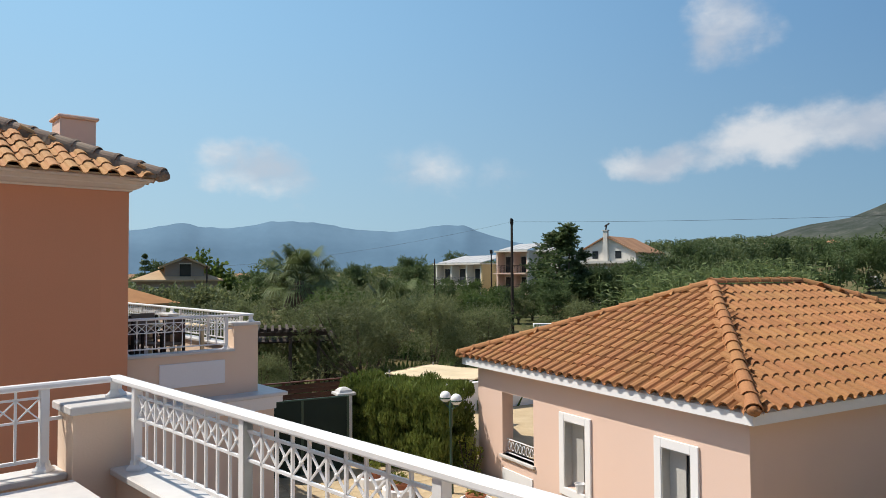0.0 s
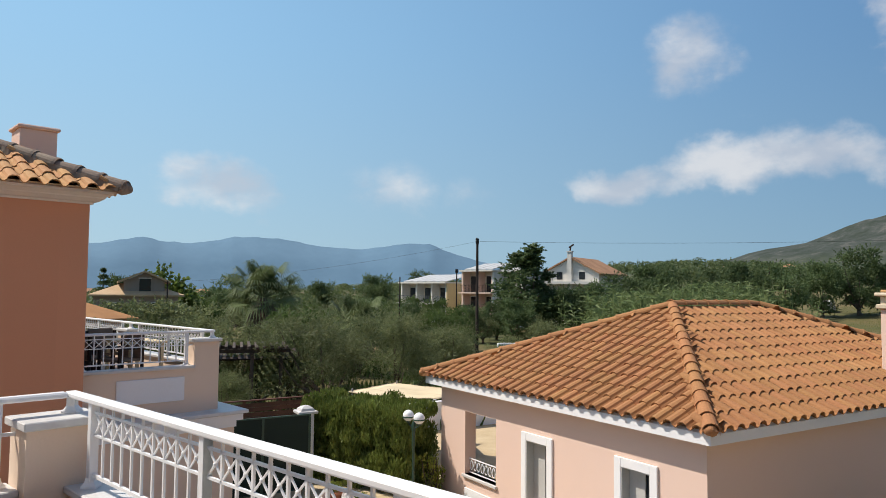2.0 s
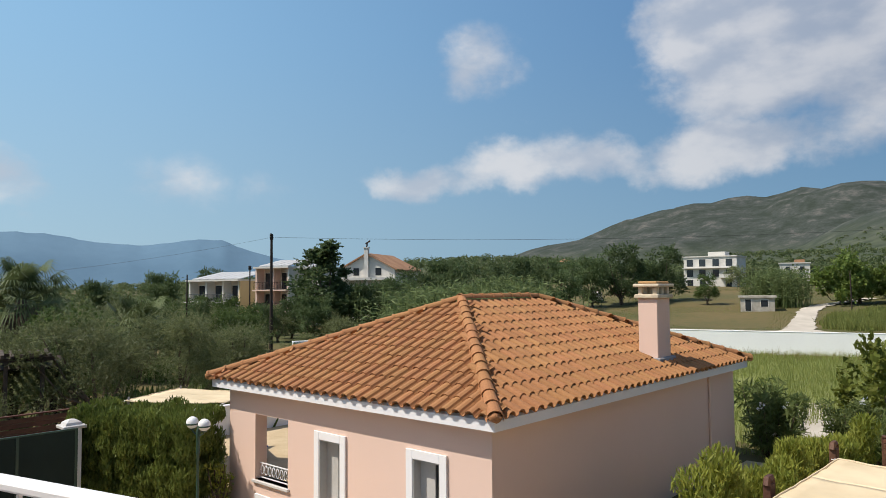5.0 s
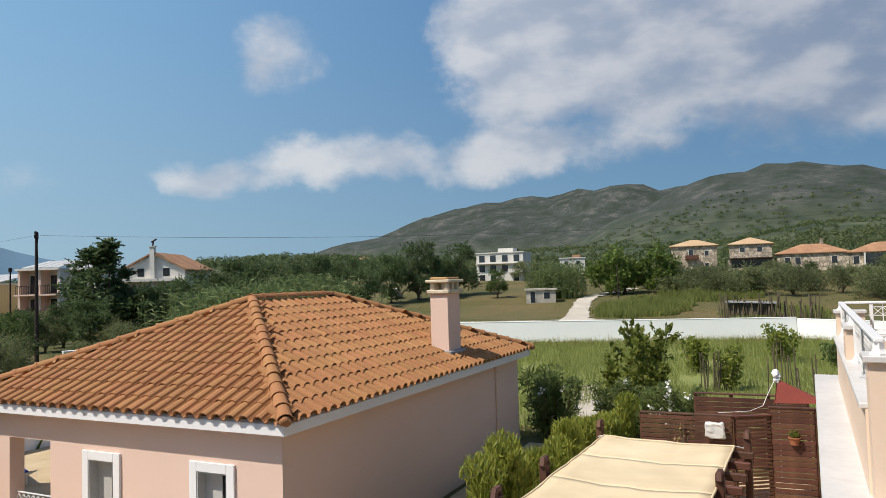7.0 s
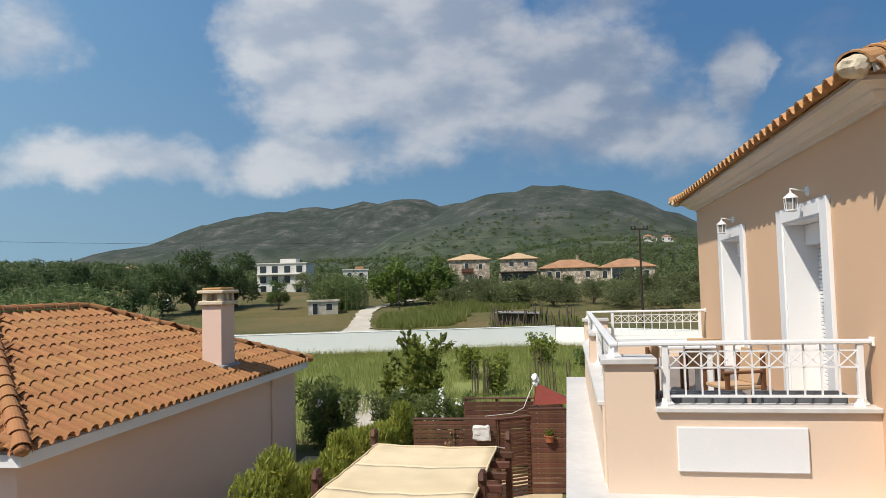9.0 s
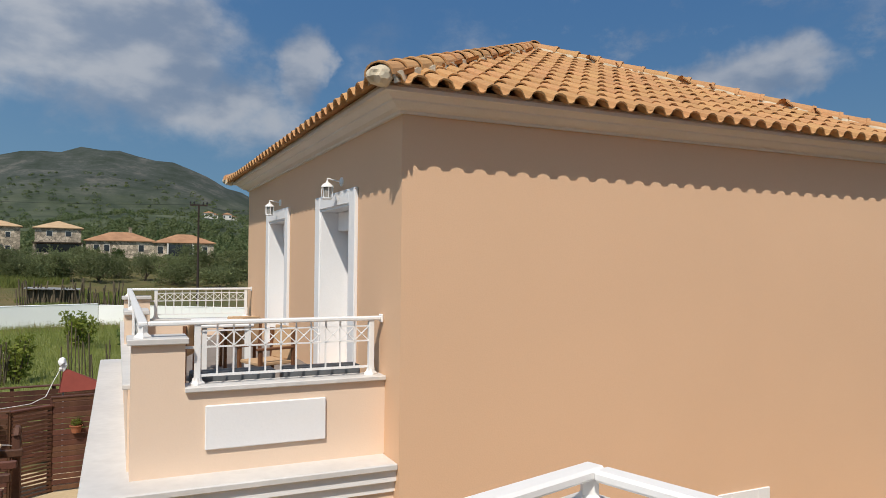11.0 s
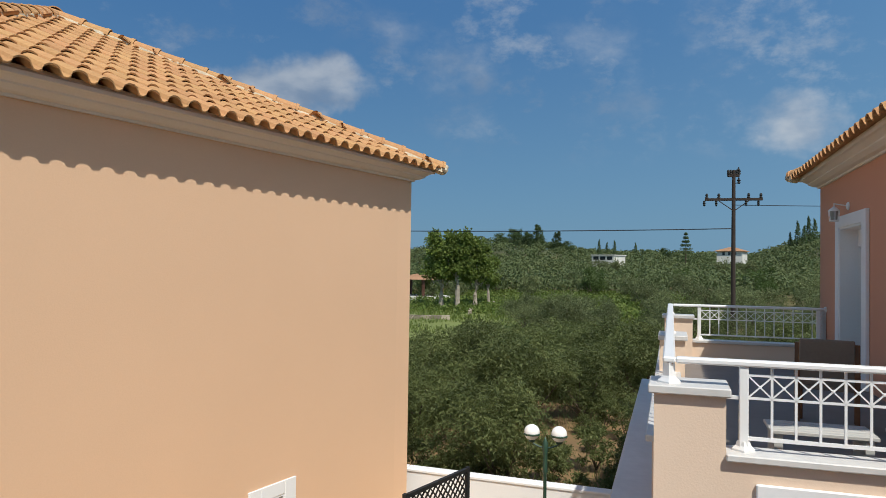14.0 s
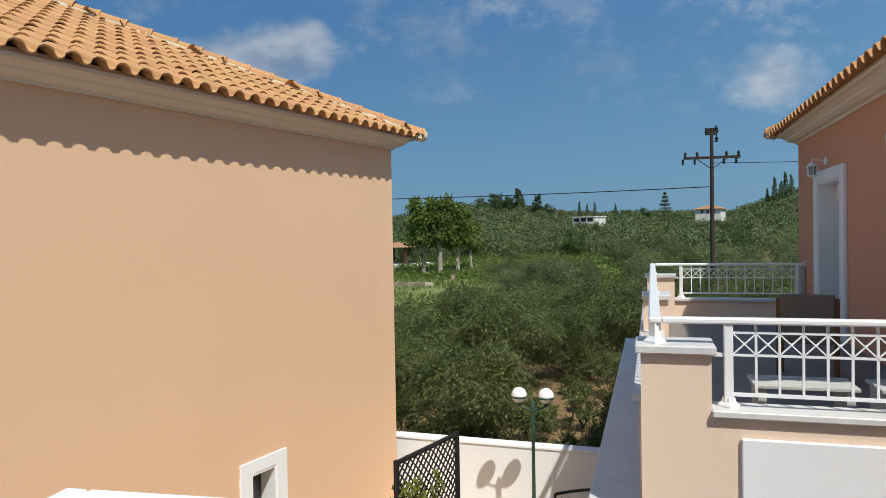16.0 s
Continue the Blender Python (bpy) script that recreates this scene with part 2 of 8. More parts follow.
M_GREYTILE = material("lichened_clay_tile", (0.33, 0.255, 0.19), rough=0.95, dark=(0.17, 0.135, 0.11), grain=16, patch=2.5, bump=0.4, jitter=0.15, stain=0.4, stain_color=(0.20, 0.18, 0.16))
M_MORTAR = material("lime_mortar", (0.70, 0.60, 0.44), rough=0.95, spread=0.35, grain=14, patch=3, bump=0.5)
M_UNDER = material("roof_boarding", (0.30, 0.19, 0.13), rough=0.95, spread=0.3)
M_GLASS_DARK = material("dark_window_glass", (0.03, 0.035, 0.04), rough=0.08, spread=0.2, bump=0, spec=0.6)
M_CURTAIN = material("grey_shutter", (0.5, 0.49, 0.46), rough=0.7, spread=0.15, grain=20)
M_WOOD = material("brown_stained_wood", (0.145, 0.066, 0.04), rough=0.6, dark=(0.072, 0.032, 0.022), grain=35, patch=4, bump=0.2, jitter=0.2)
M_CANVAS = material("cream_canvas", (0.70, 0.585, 0.39), rough=0.9, dark=(0.58, 0.47, 0.30), grain=3, patch=1.0, bump=0.1, stain=0.3, stain_color=(0.46, 0.38, 0.26))
M_GREENIRON = material("dark_green_iron", (0.03, 0.075, 0.05), rough=0.45, spread=0.2, bump=0.05, spec=0.5)
M_GLOBE = material("opal_globe", (0.86, 0.86, 0.84), rough=0.25, spread=0.03, bump=0, spec=0.5)
M_LAMPGLASS = material("grey_lamp_glass", (0.34, 0.33, 0.30), rough=0.15, spread=0.2, bump=0, spec=0.6)
M_PAVING = material("yellow_paving", (0.55, 0.44, 0.28), rough=0.9, dark=(0.42, 0.32, 0.19), grain=18, patch=1.4, bump=0.2)
M_BARK = material("grey_bark", (0.16, 0.12, 0.085), rough=0.95, dark=(0.07, 0.055, 0.04), grain=18, patch=3, bump=0.6)
M_POLE = material("tarred_pole", (0.05, 0.035, 0.028), rough=0.85, spread=0.4, grain=30, patch=2, bump=0.3)
M_BLACK = material("black_rubber", (0.02, 0.02, 0.02), rough=0.6, spread=0.3)
M_GREYSLAB = material("grey_concrete", (0.33, 0.33, 0.34), rough=0.8, spread=0.25, grain=16, patch=1.2, stain=0.3)
# Bluish base colour stands in for distance haze over the far mountains.
M_HAZEBLUE = material("haze_painted_hillside", (0.115, 0.205, 0.285), rough=1.0, dark=(0.095, 0.175, 0.25), grain=0.02, patch=0.004, bump=0)

# ---- building blocks ----
def bm_box(bm, lo, hi, bevel=0.0):
    vs = [bm.verts.new((x, y, z)) for x in (lo[0], hi[0]) for y in (lo[1], hi[1]) for z in (lo[2], hi[2])]
    fs = [bm.faces.new([vs[i] for i in q]) for q in ((0, 1, 3, 2), (4, 6, 7, 5), (0, 4, 5, 1), (2, 3, 7, 6), (0, 2, 6, 4), (1, 5, 7, 3))]
    if bevel:
        bmesh.ops.bevel(bm, geom=list({e for f in fs for e in f.edges}), offset=bevel, segments=1, affect="EDGES")


def bm_bar(bm, a, b, w, h=None, sides=4, twist=0.0):
    """A straight bar from a to b: square (w by h) or round."""
    a, b = Vector(a), Vector(b)
    d = b - a
    rot = d.to_track_quat("Z", "Y").to_matrix()
    h = h or w
    rings = []
    for p in (a, b):
        ring = []
        for k in range(sides):
            g = 2 * math.pi * (k + 0.5) / sides + twist
            s = 0.7071 if sides == 4 else 0.5
            ring.append(bm.verts.new(p + rot @ Vector((math.cos(g) * w * s, math.sin(g) * h * s, 0))))
        rings.append(ring)
    for k in range(sides):
        bm.faces.new((rings[0][k], rings[0][(k + 1) % sides], rings[1][(k + 1) % sides], rings[1][k]))
    bm.faces.new(rings[0][::-1])
    bm.faces.new(rings[1])


def bm_lathe(bm, profile, sides=16, at=(0, 0, 0)):
    """Profile of (radius, z) turned round the upright through at."""
    rings = []
    for r, z in profile:
        rings.append([bm.verts.new((at[0] + r * math.cos(2 * math.pi * k / sides), at[1] + r * math.sin(2 * math.pi * k / sides), at[2] + z)) for k in range(sides)])
    for i in range(len(rings) - 1):
        for k in range(sides):
            bm.faces.new((rings[i][k], rings[i][(k + 1) % sides], rings[i + 1][(k + 1) % sides], rings[i + 1][k]))
    bm.faces.new(rings[0][::-1])
    bm.faces.new(rings[-1])


def to_mesh(name, bm, mat, smooth=False):
    me = bpy.data.meshes.new(name)
    bmesh.ops.recalc_face_normals(bm, faces=bm.faces)
    bm.to_mesh(me)
    bm.free()
    for m in (mat if isinstance(mat, (list, tuple)) else [mat]):
        me.materials.append(m)
    if smooth:
        me.shade_smooth()
    return me


def thing(name, label, category, m=None, group="", kind="", data=None):
    ob = new(name, data)
    if m is not None:
        ob.matrix_world = m
    return tagged(ob, label, category, group, kind)


def part(name, bm, mat, parent, label="", smooth=False, m=None):
    ob = new(name, to_mesh(name, bm, mat, smooth) if isinstance(bm, bmesh.types.BMesh) else bm)
    ob.parent = parent
    if m is not None:
        ob.matrix_basis = m
    return tagged(ob, label)


def box_part(name, lo, hi, mat, parent, bevel=0.0, label="", m=None):
    bm = bmesh.new()
    bm_box(bm, lo, hi, bevel)
    return part(name, bm, mat, parent, label, m=m)


def raw_mesh(name, verts, faces, mat):
    me = bpy.data.meshes.new(name)
    me.from_pydata(verts, [], faces)
    me.materials.append(mat)
    return me


def bm_wall(bm, length, z0, z1, thick, holes, axis="u"):
    """An upright wall along +x from 0, between y=-thick and y=0, with rectangular openings (x0, x1, z0, z1)."""
    xs = sorted({0.0, length, *[h[0] for h in holes], *[h[1] for h in holes]})
    zs = sorted({z0, z1, *[h[2] for h in holes], *[h[3] for h in holes]})
    solid = lambda i, k: 0 <= i < len(xs) - 1 and 0 <= k < len(zs) - 1 and not any(h[0] - 1e-6 <= xs[i] and xs[i + 1] <= h[1] + 1e-6 and h[2] - 1e-6 <= zs[k] and zs[k + 1] <= h[3] + 1e-6 for h in holes)
    cache = {}

    def v(x, y, z):
        key = (round(x, 5), round(y, 5), round(z, 5))
        if key not in cache:
            cache[key] = bm.verts.new((x, y, z))
        return cache[key]

    for i in range(len(xs) - 1):
        for k in range(len(zs) - 1):
            if not solid(i, k):
                continue
            a, b, c, d = xs[i], xs[i + 1], zs[k], zs[k + 1]
            bm.faces.new((v(a, 0, c), v(b, 0, c), v(b, 0, d), v(a, 0, d)))
            bm.faces.new((v(a, -thick, c), v(a, -thick, d), v(b, -thick, d), v(b, -thick, c)))
            if not solid(i - 1, k):
                bm.faces.new((v(a, 0, c), v(a, 0, d), v(a, -thick, d), v(a, -thick, c)))
            if not solid(i + 1, k):
                bm.faces.new((v(b, 0, c), v(b, -thick, c), v(b, -thick, d), v(b, 0, d)))
            if not solid(i, k - 1):
                bm.faces.new((v(a, 0, c), v(a, -thick, c), v(b, -thick, c), v(b, 0, c)))
            if not solid(i, k + 1):
                bm.faces.new((v(a, 0, d), v(b, 0, d), v(b, -thick, d), v(a, -thick, d)))


# ---- clay roofs ----
PITCH, COURSE = 0.272, 0.395


def tile_mesh(mat, name="tile"):
    """One S-shaped clay tile: a round crest beside a shallow trough, with a thick front lip. x across, y up the slope."""
    w, n, long, thick = PITCH, 9, COURSE + 0.07, 0.018
    verts, faces = [], []
    for y, lift, grow in ((0.0, 0.034, 1.05), (long, 0.012, 0.93)):
        for low in (0, 1):
            for k in range(n):
                s = k / (n - 1)
                if s < 0.64:
                    a = math.pi * s / 0.64
                    x, z = -0.5 * w + 0.32 * w - math.cos(a) * 0.32 * w * grow, math.sin(a) * 0.064 * grow
                else:
                    q = (s - 0.64) / 0.36
                    x, z = -0.5 * w + w * (0.64 + 0.36 * q), -math.sin(math.pi * q) * 0.030
                verts.append((x, y + (max(0.0, z) * 0.28 if y == 0.0 else 0.0), z + lift - low * thick))
    for k in range(n - 1):
        faces.append((k, k + 1, 2 * n + k + 1, 2 * n + k))
        faces.append((n + k + 1, n + k, k, k + 1)[::-1])
        faces.append((n + k, n + k + 1, 3 * n + k + 1, 3 * n + k)[::-1])
    me = raw_mesh(name, verts, faces, mat)
    for p in me.polygons:
        p.use_smooth = False
    return me


def ridge_mesh(mat, long=0.40):
    """One half-round ridge tile, wider at its front end. y along the ridge."""
    n, verts, faces = 9, [], []
    for y, r in ((0.0, 0.135), (0.05, 0.138), (0.055, 0.125), (long + 0.06, 0.108)):
        for low in (0, 1):
            for k in range(n):
                a = math.pi * k / (n - 1)
                verts.append((-math.cos(a) * (r - 0.016 * low), y, math.sin(a) * (r - 0.016 * low) * 0.9))
    for i in range(3):
        for k in range(n - 1):
            o = i * 2 * n
            faces.append((o + k, o + k + 1, o + 2 * n + k + 1, o + 2 * n + k))
    for k in range(n - 1):
        faces.append((n + k, n + k + 1, k + 1, k))
    return raw_mesh("ridge_tile", verts, faces, mat)


TILE_ONE = tile_mesh(M_TILE)
OLD_TILE = tile_mesh(M_OLDTILE)
OLD_RIDGE = ridge_mesh(M_OLDTILE)
RIDGE_ONE = ridge_mesh(M_TILE)
GREY_RIDGE = ridge_mesh(M_GREYTILE)


def hip_roof(parent, x0, x1, y0, y1, z_eave, rise, singles, old=False, lichen=False):
    """A hipped roof over the rectangle of its eaves, with a tile for each tile. singles: the faces (w, e, s, n), in order, whose tiles are pieces of their own."""
    one_tile, one_ridge, rest_mat = (OLD_TILE, OLD_RIDGE, M_OLDTILE_JOINED) if old else (TILE_ONE, GREY_RIDGE if lichen else RIDGE_ONE, M_TILE_JOINED)
    bed_mat = M_OLDTILE if old else M_GREYTILE if lichen else M_MORTAR
    half = min(x1 - x0, y1 - y0) / 2
    long_x = (x1 - x0) >= (y1 - y0)
    slope = math.atan2(rise, half)
    bm = bmesh.new()
    if long_x:
        ra, rb = (x0 + half, (y0 + y1) / 2, z_eave + rise), (x1 - half, (y0 + y1) / 2, z_eave + rise)
    else:
        ra, rb = ((x0 + x1) / 2, y0 + half, z_eave + rise), ((x0 + x1) / 2, y1 - half, z_eave + rise)
    i = 0.12
    zi = z_eave + i * rise / half - 0.004
    c = [bm.verts.new(p) for p in ((x0 + i, y0 + i, zi), (x1 - i, y0 + i, zi), (x1 - i, y1 - i, zi), (x0 + i, y1 - i, zi))]
    a, b = bm.verts.new(ra), bm.verts.new(rb)
    if long_x:
        for f in ((c[0], c[1], b, a), (c[1], c[2], b), (c[2], c[3], a, b), (c[3], c[0], a)):
            bm.faces.new(f)
    else:
        for f in ((c[0], c[1], a), (c[1], c[2], b, a), (c[2], c[3], b), (c[3], c[0], a, b)):
            bm.faces.new(f)
    bm.faces.new(c[::-1])
    roof = part("roof", bm, M_UNDER, parent, "hipped roof of orange clay tiles")
    # mortar bedding below the lowest course
    fill = bmesh.new()
    e = 0.07
    for lo, hi in (((x0 + e, y0 + e, z_eave - 0.01), (x1 - e, y0 + e + 0.1, z_eave + 0.03)), ((x0 + e, y1 - e - 0.1, z_eave - 0.01), (x1 - e, y1 - e, z_eave + 0.03)), ((x0 + e, y0 + e + 0.1, z_eave - 0.01), (x0 + e + 0.1, y1 - e - 0.1, z_eave + 0.03)), ((x1 - e - 0.1, y0 + e + 0.1, z_eave - 0.01), (x1 - e, y1 - e - 0.1, z_eave + 0.03))):
        bm_box(fill, lo, hi)
    part("eaves_bedding", fill, M_UNDER if old else M_MORTAR, roof)
    sides = {"s": ((x0, y0), (1, 0), x1 - x0), "e": ((x1, y0), (0, 1), y1 - y0), "n": ((x1, y1), (-1, 0), x1 - x0), "w": ((x0, y1), (0, -1), y1 - y0)}
    rnd = random.Random(11)
    count, joined_v, joined_f = 0, [], []
    base_v, base_f = [v.co.copy() for v in TILE_ONE.vertices], [tuple(p.vertices) for p in TILE_ONE.polygons]
    for side in singles + "".join(k for k in "wsne" if k not in singles):
        (ox, oy), (ax, ay), length = sides[side]
        inward = Vector((-ay, ax, 0))
        up = (inward * math.cos(slope) + Vector((0, 0, math.sin(slope)))).normalized()
        along = Vector((ax, ay, 0))
        normal = along.cross(up)
        cols = round(length / PITCH)
        pitch = length / cols
        rows = int(half / math.cos(slope) / COURSE) + 1
        for j in range(rows):
            inset = (j * COURSE + 0.12) * math.cos(slope)
            for i in range(cols):
                s = (i + 0.5) * pitch
                if s < inset - 0.05 or s > length - inset + 0.05 or j * COURSE > half / math.cos(slope) - 0.15:
                    continue
                o = Vector((ox, oy, z_eave)) + along * s + up * (j * COURSE - (0.055 if old else 0.09)) + normal * (0.012 + rnd.uniform(0, 0.006))
                m = Matrix((along, up, normal)).transposed().to_4x4()
                m = Matrix.Translation(o) @ m @ Euler((rnd.gauss(0, 0.008), rnd.gauss(0, 0.012), rnd.gauss(0, 0.012))).to_matrix().to_4x4()
                if side in singles and count < 290:
                    count += 1
                    t = new("tile", one_tile)
                    t.parent, t.matrix_basis = roof, m
                else:
                    k = len(joined_v)
                    joined_v += [tuple(m @ v) for v in base_v]
                    joined_f += [tuple(k + q for q in f) for f in base_f]
    rest = new("tiles", raw_mesh("tiles", joined_v, joined_f, rest_mat))
    rest.parent = roof
    tagged(rest, kind="stuff")
    # hips and ridge
    corners = [Vector(v) for v in ((x0, y0, z_eave), (x1, y0, z_eave), (x1, y1, z_eave), (x0, y1, z_eave))]
    ends = [Vector(ra), Vector(rb)]
    pairs = [(corners[0], ends[0]), (corners[1], ends[1] if long_x else ends[0]), (corners[2], ends[1]), (corners[3], ends[0] if long_x else ends[1]), (ends[0], ends[1])]
    for p, q in pairs:
        d = (q - p)
        n = max(1, round(d.length / 0.40))
        rot = d.normalized().to_track_quat("Y", "Z").to_matrix().to_4x4()
        for k in range(n):
            o = p + d * (k / n) + Vector((0, 0, 0.065 if old else 0.06)) - d.normalized() * 0.08
            t = new("ridge_tile", one_ridge)
            t.parent, t.matrix_basis = roof, Matrix.Translation(o) @ rot @ Euler((rnd.gauss(0, 0.010), 0, rnd.gauss(0, 0.014))).to_matrix().to_4x4() @ Matrix.Diagonal((1.0 if old else 1.18, 1, 1.0 if old else 1.15, 1))
        if p.z < z_eave + 0.01:
            lump = bmesh.new()
            bmesh.ops.create_icosphere(lump, subdivisions=3, radius=0.10 if old else 0.125)
            for v in lump.verts:
                v.co *= 1 + 0.22 * noise.noise(v.co * 14) + 0.12 * noise.noise(v.co * 45)
            part("mortar_plug", lump, bed_mat, roof, "" if old else "rough pale mortar plug", m=Matrix.Translation(p + Vector((0, 0, 0.06)) - d.normalized() * 0.05) @ Matrix.Diagonal((1, 1, 0.85, 1)))
        mo = bmesh.new()
        steps = max(2, round(d.length / 0.09))
        across = d.cross(Vector((0, 0, 1))).normalized()
        rows = []
        for k in range(steps + 1):
            o = p + d * (k / steps) - d.normalized() * 0.03
            w = (0.135 if old else 0.160) + 0.035 * noise.noise(o * 6)
            rows.append([mo.verts.new(o + across * (w * e) + Vector((0, 0, h + 0.02 * noise.noise(o * 9 + Vector((e, 0, 0)))))) for e, h in ((-1, -0.03), (-0.9, 0.03 if old else 0.078), (0.9, 0.03 if old else 0.078), (1, -0.03))])
        for a, b in zip(rows, rows[1:]):
            for k in range(3):
                mo.faces.new((a[k], a[k + 1], b[k + 1], b[k]))
        part("mortar_bed", mo, bed_mat, roof)
    return roof

M_FLOORTILE = material("terrace_tile", (0.24, 0.205, 0.18), rough=0.6, spread=0.2, grain=8, patch=1.5, bump=0.05)

# ---- villas: a storey with a hipped roof behind a railed terrace ----
U_LEN, V_DEEP, FLOOR, WALL_TOP = 9.4, 8.285, 3.25, 6.36
T_IN, T_OUT = 0.45, 2.55
RAIL_TOP, LEDGE = 4.235, 3.60


def sweep_round(bm, profile, x0, x1, y0, y1):
    """A moulding of (out, z) points carried round the rectangle with mitred corners."""
    rings = []
    for o, z in profile:
        rings.append([bm.verts.new(p) for p in ((x0 - o, y0 - o, z), (x1 + o, y0 - o, z), (x1 + o, y1 + o, z), (x0 - o, y1 + o, z))])
    for i in range(len(rings) - 1):
        for k in range(4):
            bm.faces.new((rings[i][k], rings[i][(k + 1) % 4], rings[i + 1][(k + 1) % 4], rings[i + 1][k]))


def bar_mesh(name, a, b, w, mat):
    bm = bmesh.new()
    bm_bar(bm, a, b, w)
    return to_mesh(name, bm, mat)


CELL = 0.155
BAR_ONE = bar_mesh("bar", (0, 0, LEDGE + 0.09), (0, 0, RAIL_TOP - 0.04), 0.016, M_IRON)


def cross_mesh():
    bm = bmesh.new()
    z0, z1, w = LEDGE + 0.375, LEDGE + 0.525, CELL / 2
    bm_bar(bm, (-w, 0, z0), (w, 0, z1), 0.010)
    bm_bar(bm, (-w, 0.004, z1), (w, 0.004, z0), 0.010)
    bm_box(bm, (-0.011, -0.009, (z0 + z1) / 2 - 0.011), (0.011, 0.013, (z0 + z1) / 2 + 0.011), 0.004)
    return to_mesh("cross", bm, M_IRON)


CROSS_ONE = cross_mesh()


def post_mesh():
    bm = bmesh.new()
    bm_box(bm, (-0.03, -0.03, LEDGE + 0.02), (0.03, 0.03, RAIL_TOP - 0.035), 0.004)
    bm_lathe(bm, [(0.075, LEDGE), (0.075, LEDGE + 0.015), (0.05, LEDGE + 0.04), (0.043, LEDGE + 0.07)], 4)
    return to_mesh("post", bm, M_IRON)


POST_ONE = post_mesh()


def rail_run(parent, a, b, posts):
    """Railing along the straight from a to b (local x, y). posts: distances from a of the posts; crossed panels fill the spans between each two."""
    a, b = Vector((*a, 0)), Vector((*b, 0))
    d = (b - a).normalized()
    turn = Matrix.Rotation(math.atan2(d.y, d.x), 4, "Z")
    for s in posts:
        p = new("post", POST_ONE)
        p.parent, p.matrix_basis = parent, Matrix.Translation(a + d * s) @ turn
    for s, e in zip(posts[::2], posts[1::2]):
        n = max(2, round((e - s - 0.06) / CELL))
        step = (e - s - 0.06) / n
        for z, w in ((LEDGE + 0.09, 0.024), (LEDGE + 0.37, 0.016), (LEDGE + 0.53, 0.016)):
            bm = bmesh.new()
            bm_bar(bm, a + d * (s + 0.02) + Vector((0, 0, z)), a + d * (e - 0.02) + Vector((0, 0, z)), w)
            part("panel_rail", bm, M_IRON, parent)
        for k in range(n):
            c = new("cross", CROSS_ONE)
            c.parent, c.matrix_basis = parent, Matrix.Translation(a + d * (s + 0.03 + step * (k + 0.5))) @ turn @ Matrix.Diagonal((step / CELL, 1, 1, 1))
            if k:
                v = new("bar", BAR_ONE)
                v.parent, v.matrix_basis = parent, Matrix.Translation(a + d * (s + 0.03 + step * k)) @ turn


def railing(m, label, back=0.0, pier=4.02):
    rail = thing("balcony_railing", label, "railing", m, group="terrace railings")
    x0, x1, y1 = T_IN + 0.1, U_LEN - T_IN - 0.1, T_OUT - 0.12
    bm = bmesh.new()
    pts = [(x0, 0.03 - back), (x0, y1), (x1, y1), (x1, 0.03 - back)]
    for p, q in zip(pts, pts[1:]):
        dx, dy = (0.045, 0) if p[0] == q[0] else (0, 0.045)
        lo = (min(p[0], q[0]) - 0.045, min(p[1], q[1]) - (0.045 if dy else 0.0 if p[1] < q[1] and False else 0.045 if dy else 0), RAIL_TOP - 0.045)
        hi = (max(p[0], q[0]) + 0.045, max(p[1], q[1]) + (0.045 if dy else -0.045), RAIL_TOP)
        bm_box(bm, lo, hi, 0.012)
    part("handrail", bm, M_IRON, rail)
    for x in (x0, x1):
        bm = bmesh.new()
        bm_box(bm, (x - 0.05, -back, RAIL_TOP - 0.07), (x + 0.05, 0.03 - back, RAIL_TOP + 0.02), 0.01)
        part("wall_plate", bm, M_IRON, rail)
    for x in (x0, x1):
        rail_run(rail, (x, -back), (x, y1), [0.13, back - 0.1, back - 0.1, 1.93 + back] if back else [0.13, 1.93])
    rail_run(rail, (x0, y1), (x1, y1), [0.42, 2.02, 2.02, 3.62, 4.68, 6.28, 6.28, 7.88])
    for x, y in ((x0, y1), (x1, y1), ((x0 + x1) / 2, y1)):
        bm = bmesh.new()
        bm_lathe(bm, [(0.08, pier + 0.06), (0.08, pier + 0.072), (0.055, pier + 0.095), (0.043, pier + 0.11), (0.043, 4.19)], 4, (x, y, 0))
        part("foot", bm, M_IRON, rail)
    for x in (x0, x1):
        bm = bmesh.new()
        bm_bar(bm, (x, 1.93, LEDGE + 0.37), (x, 2.06, LEDGE + 0.37), 0.025)
        part("tie_bar", bm, M_IRON, rail)
    return rail


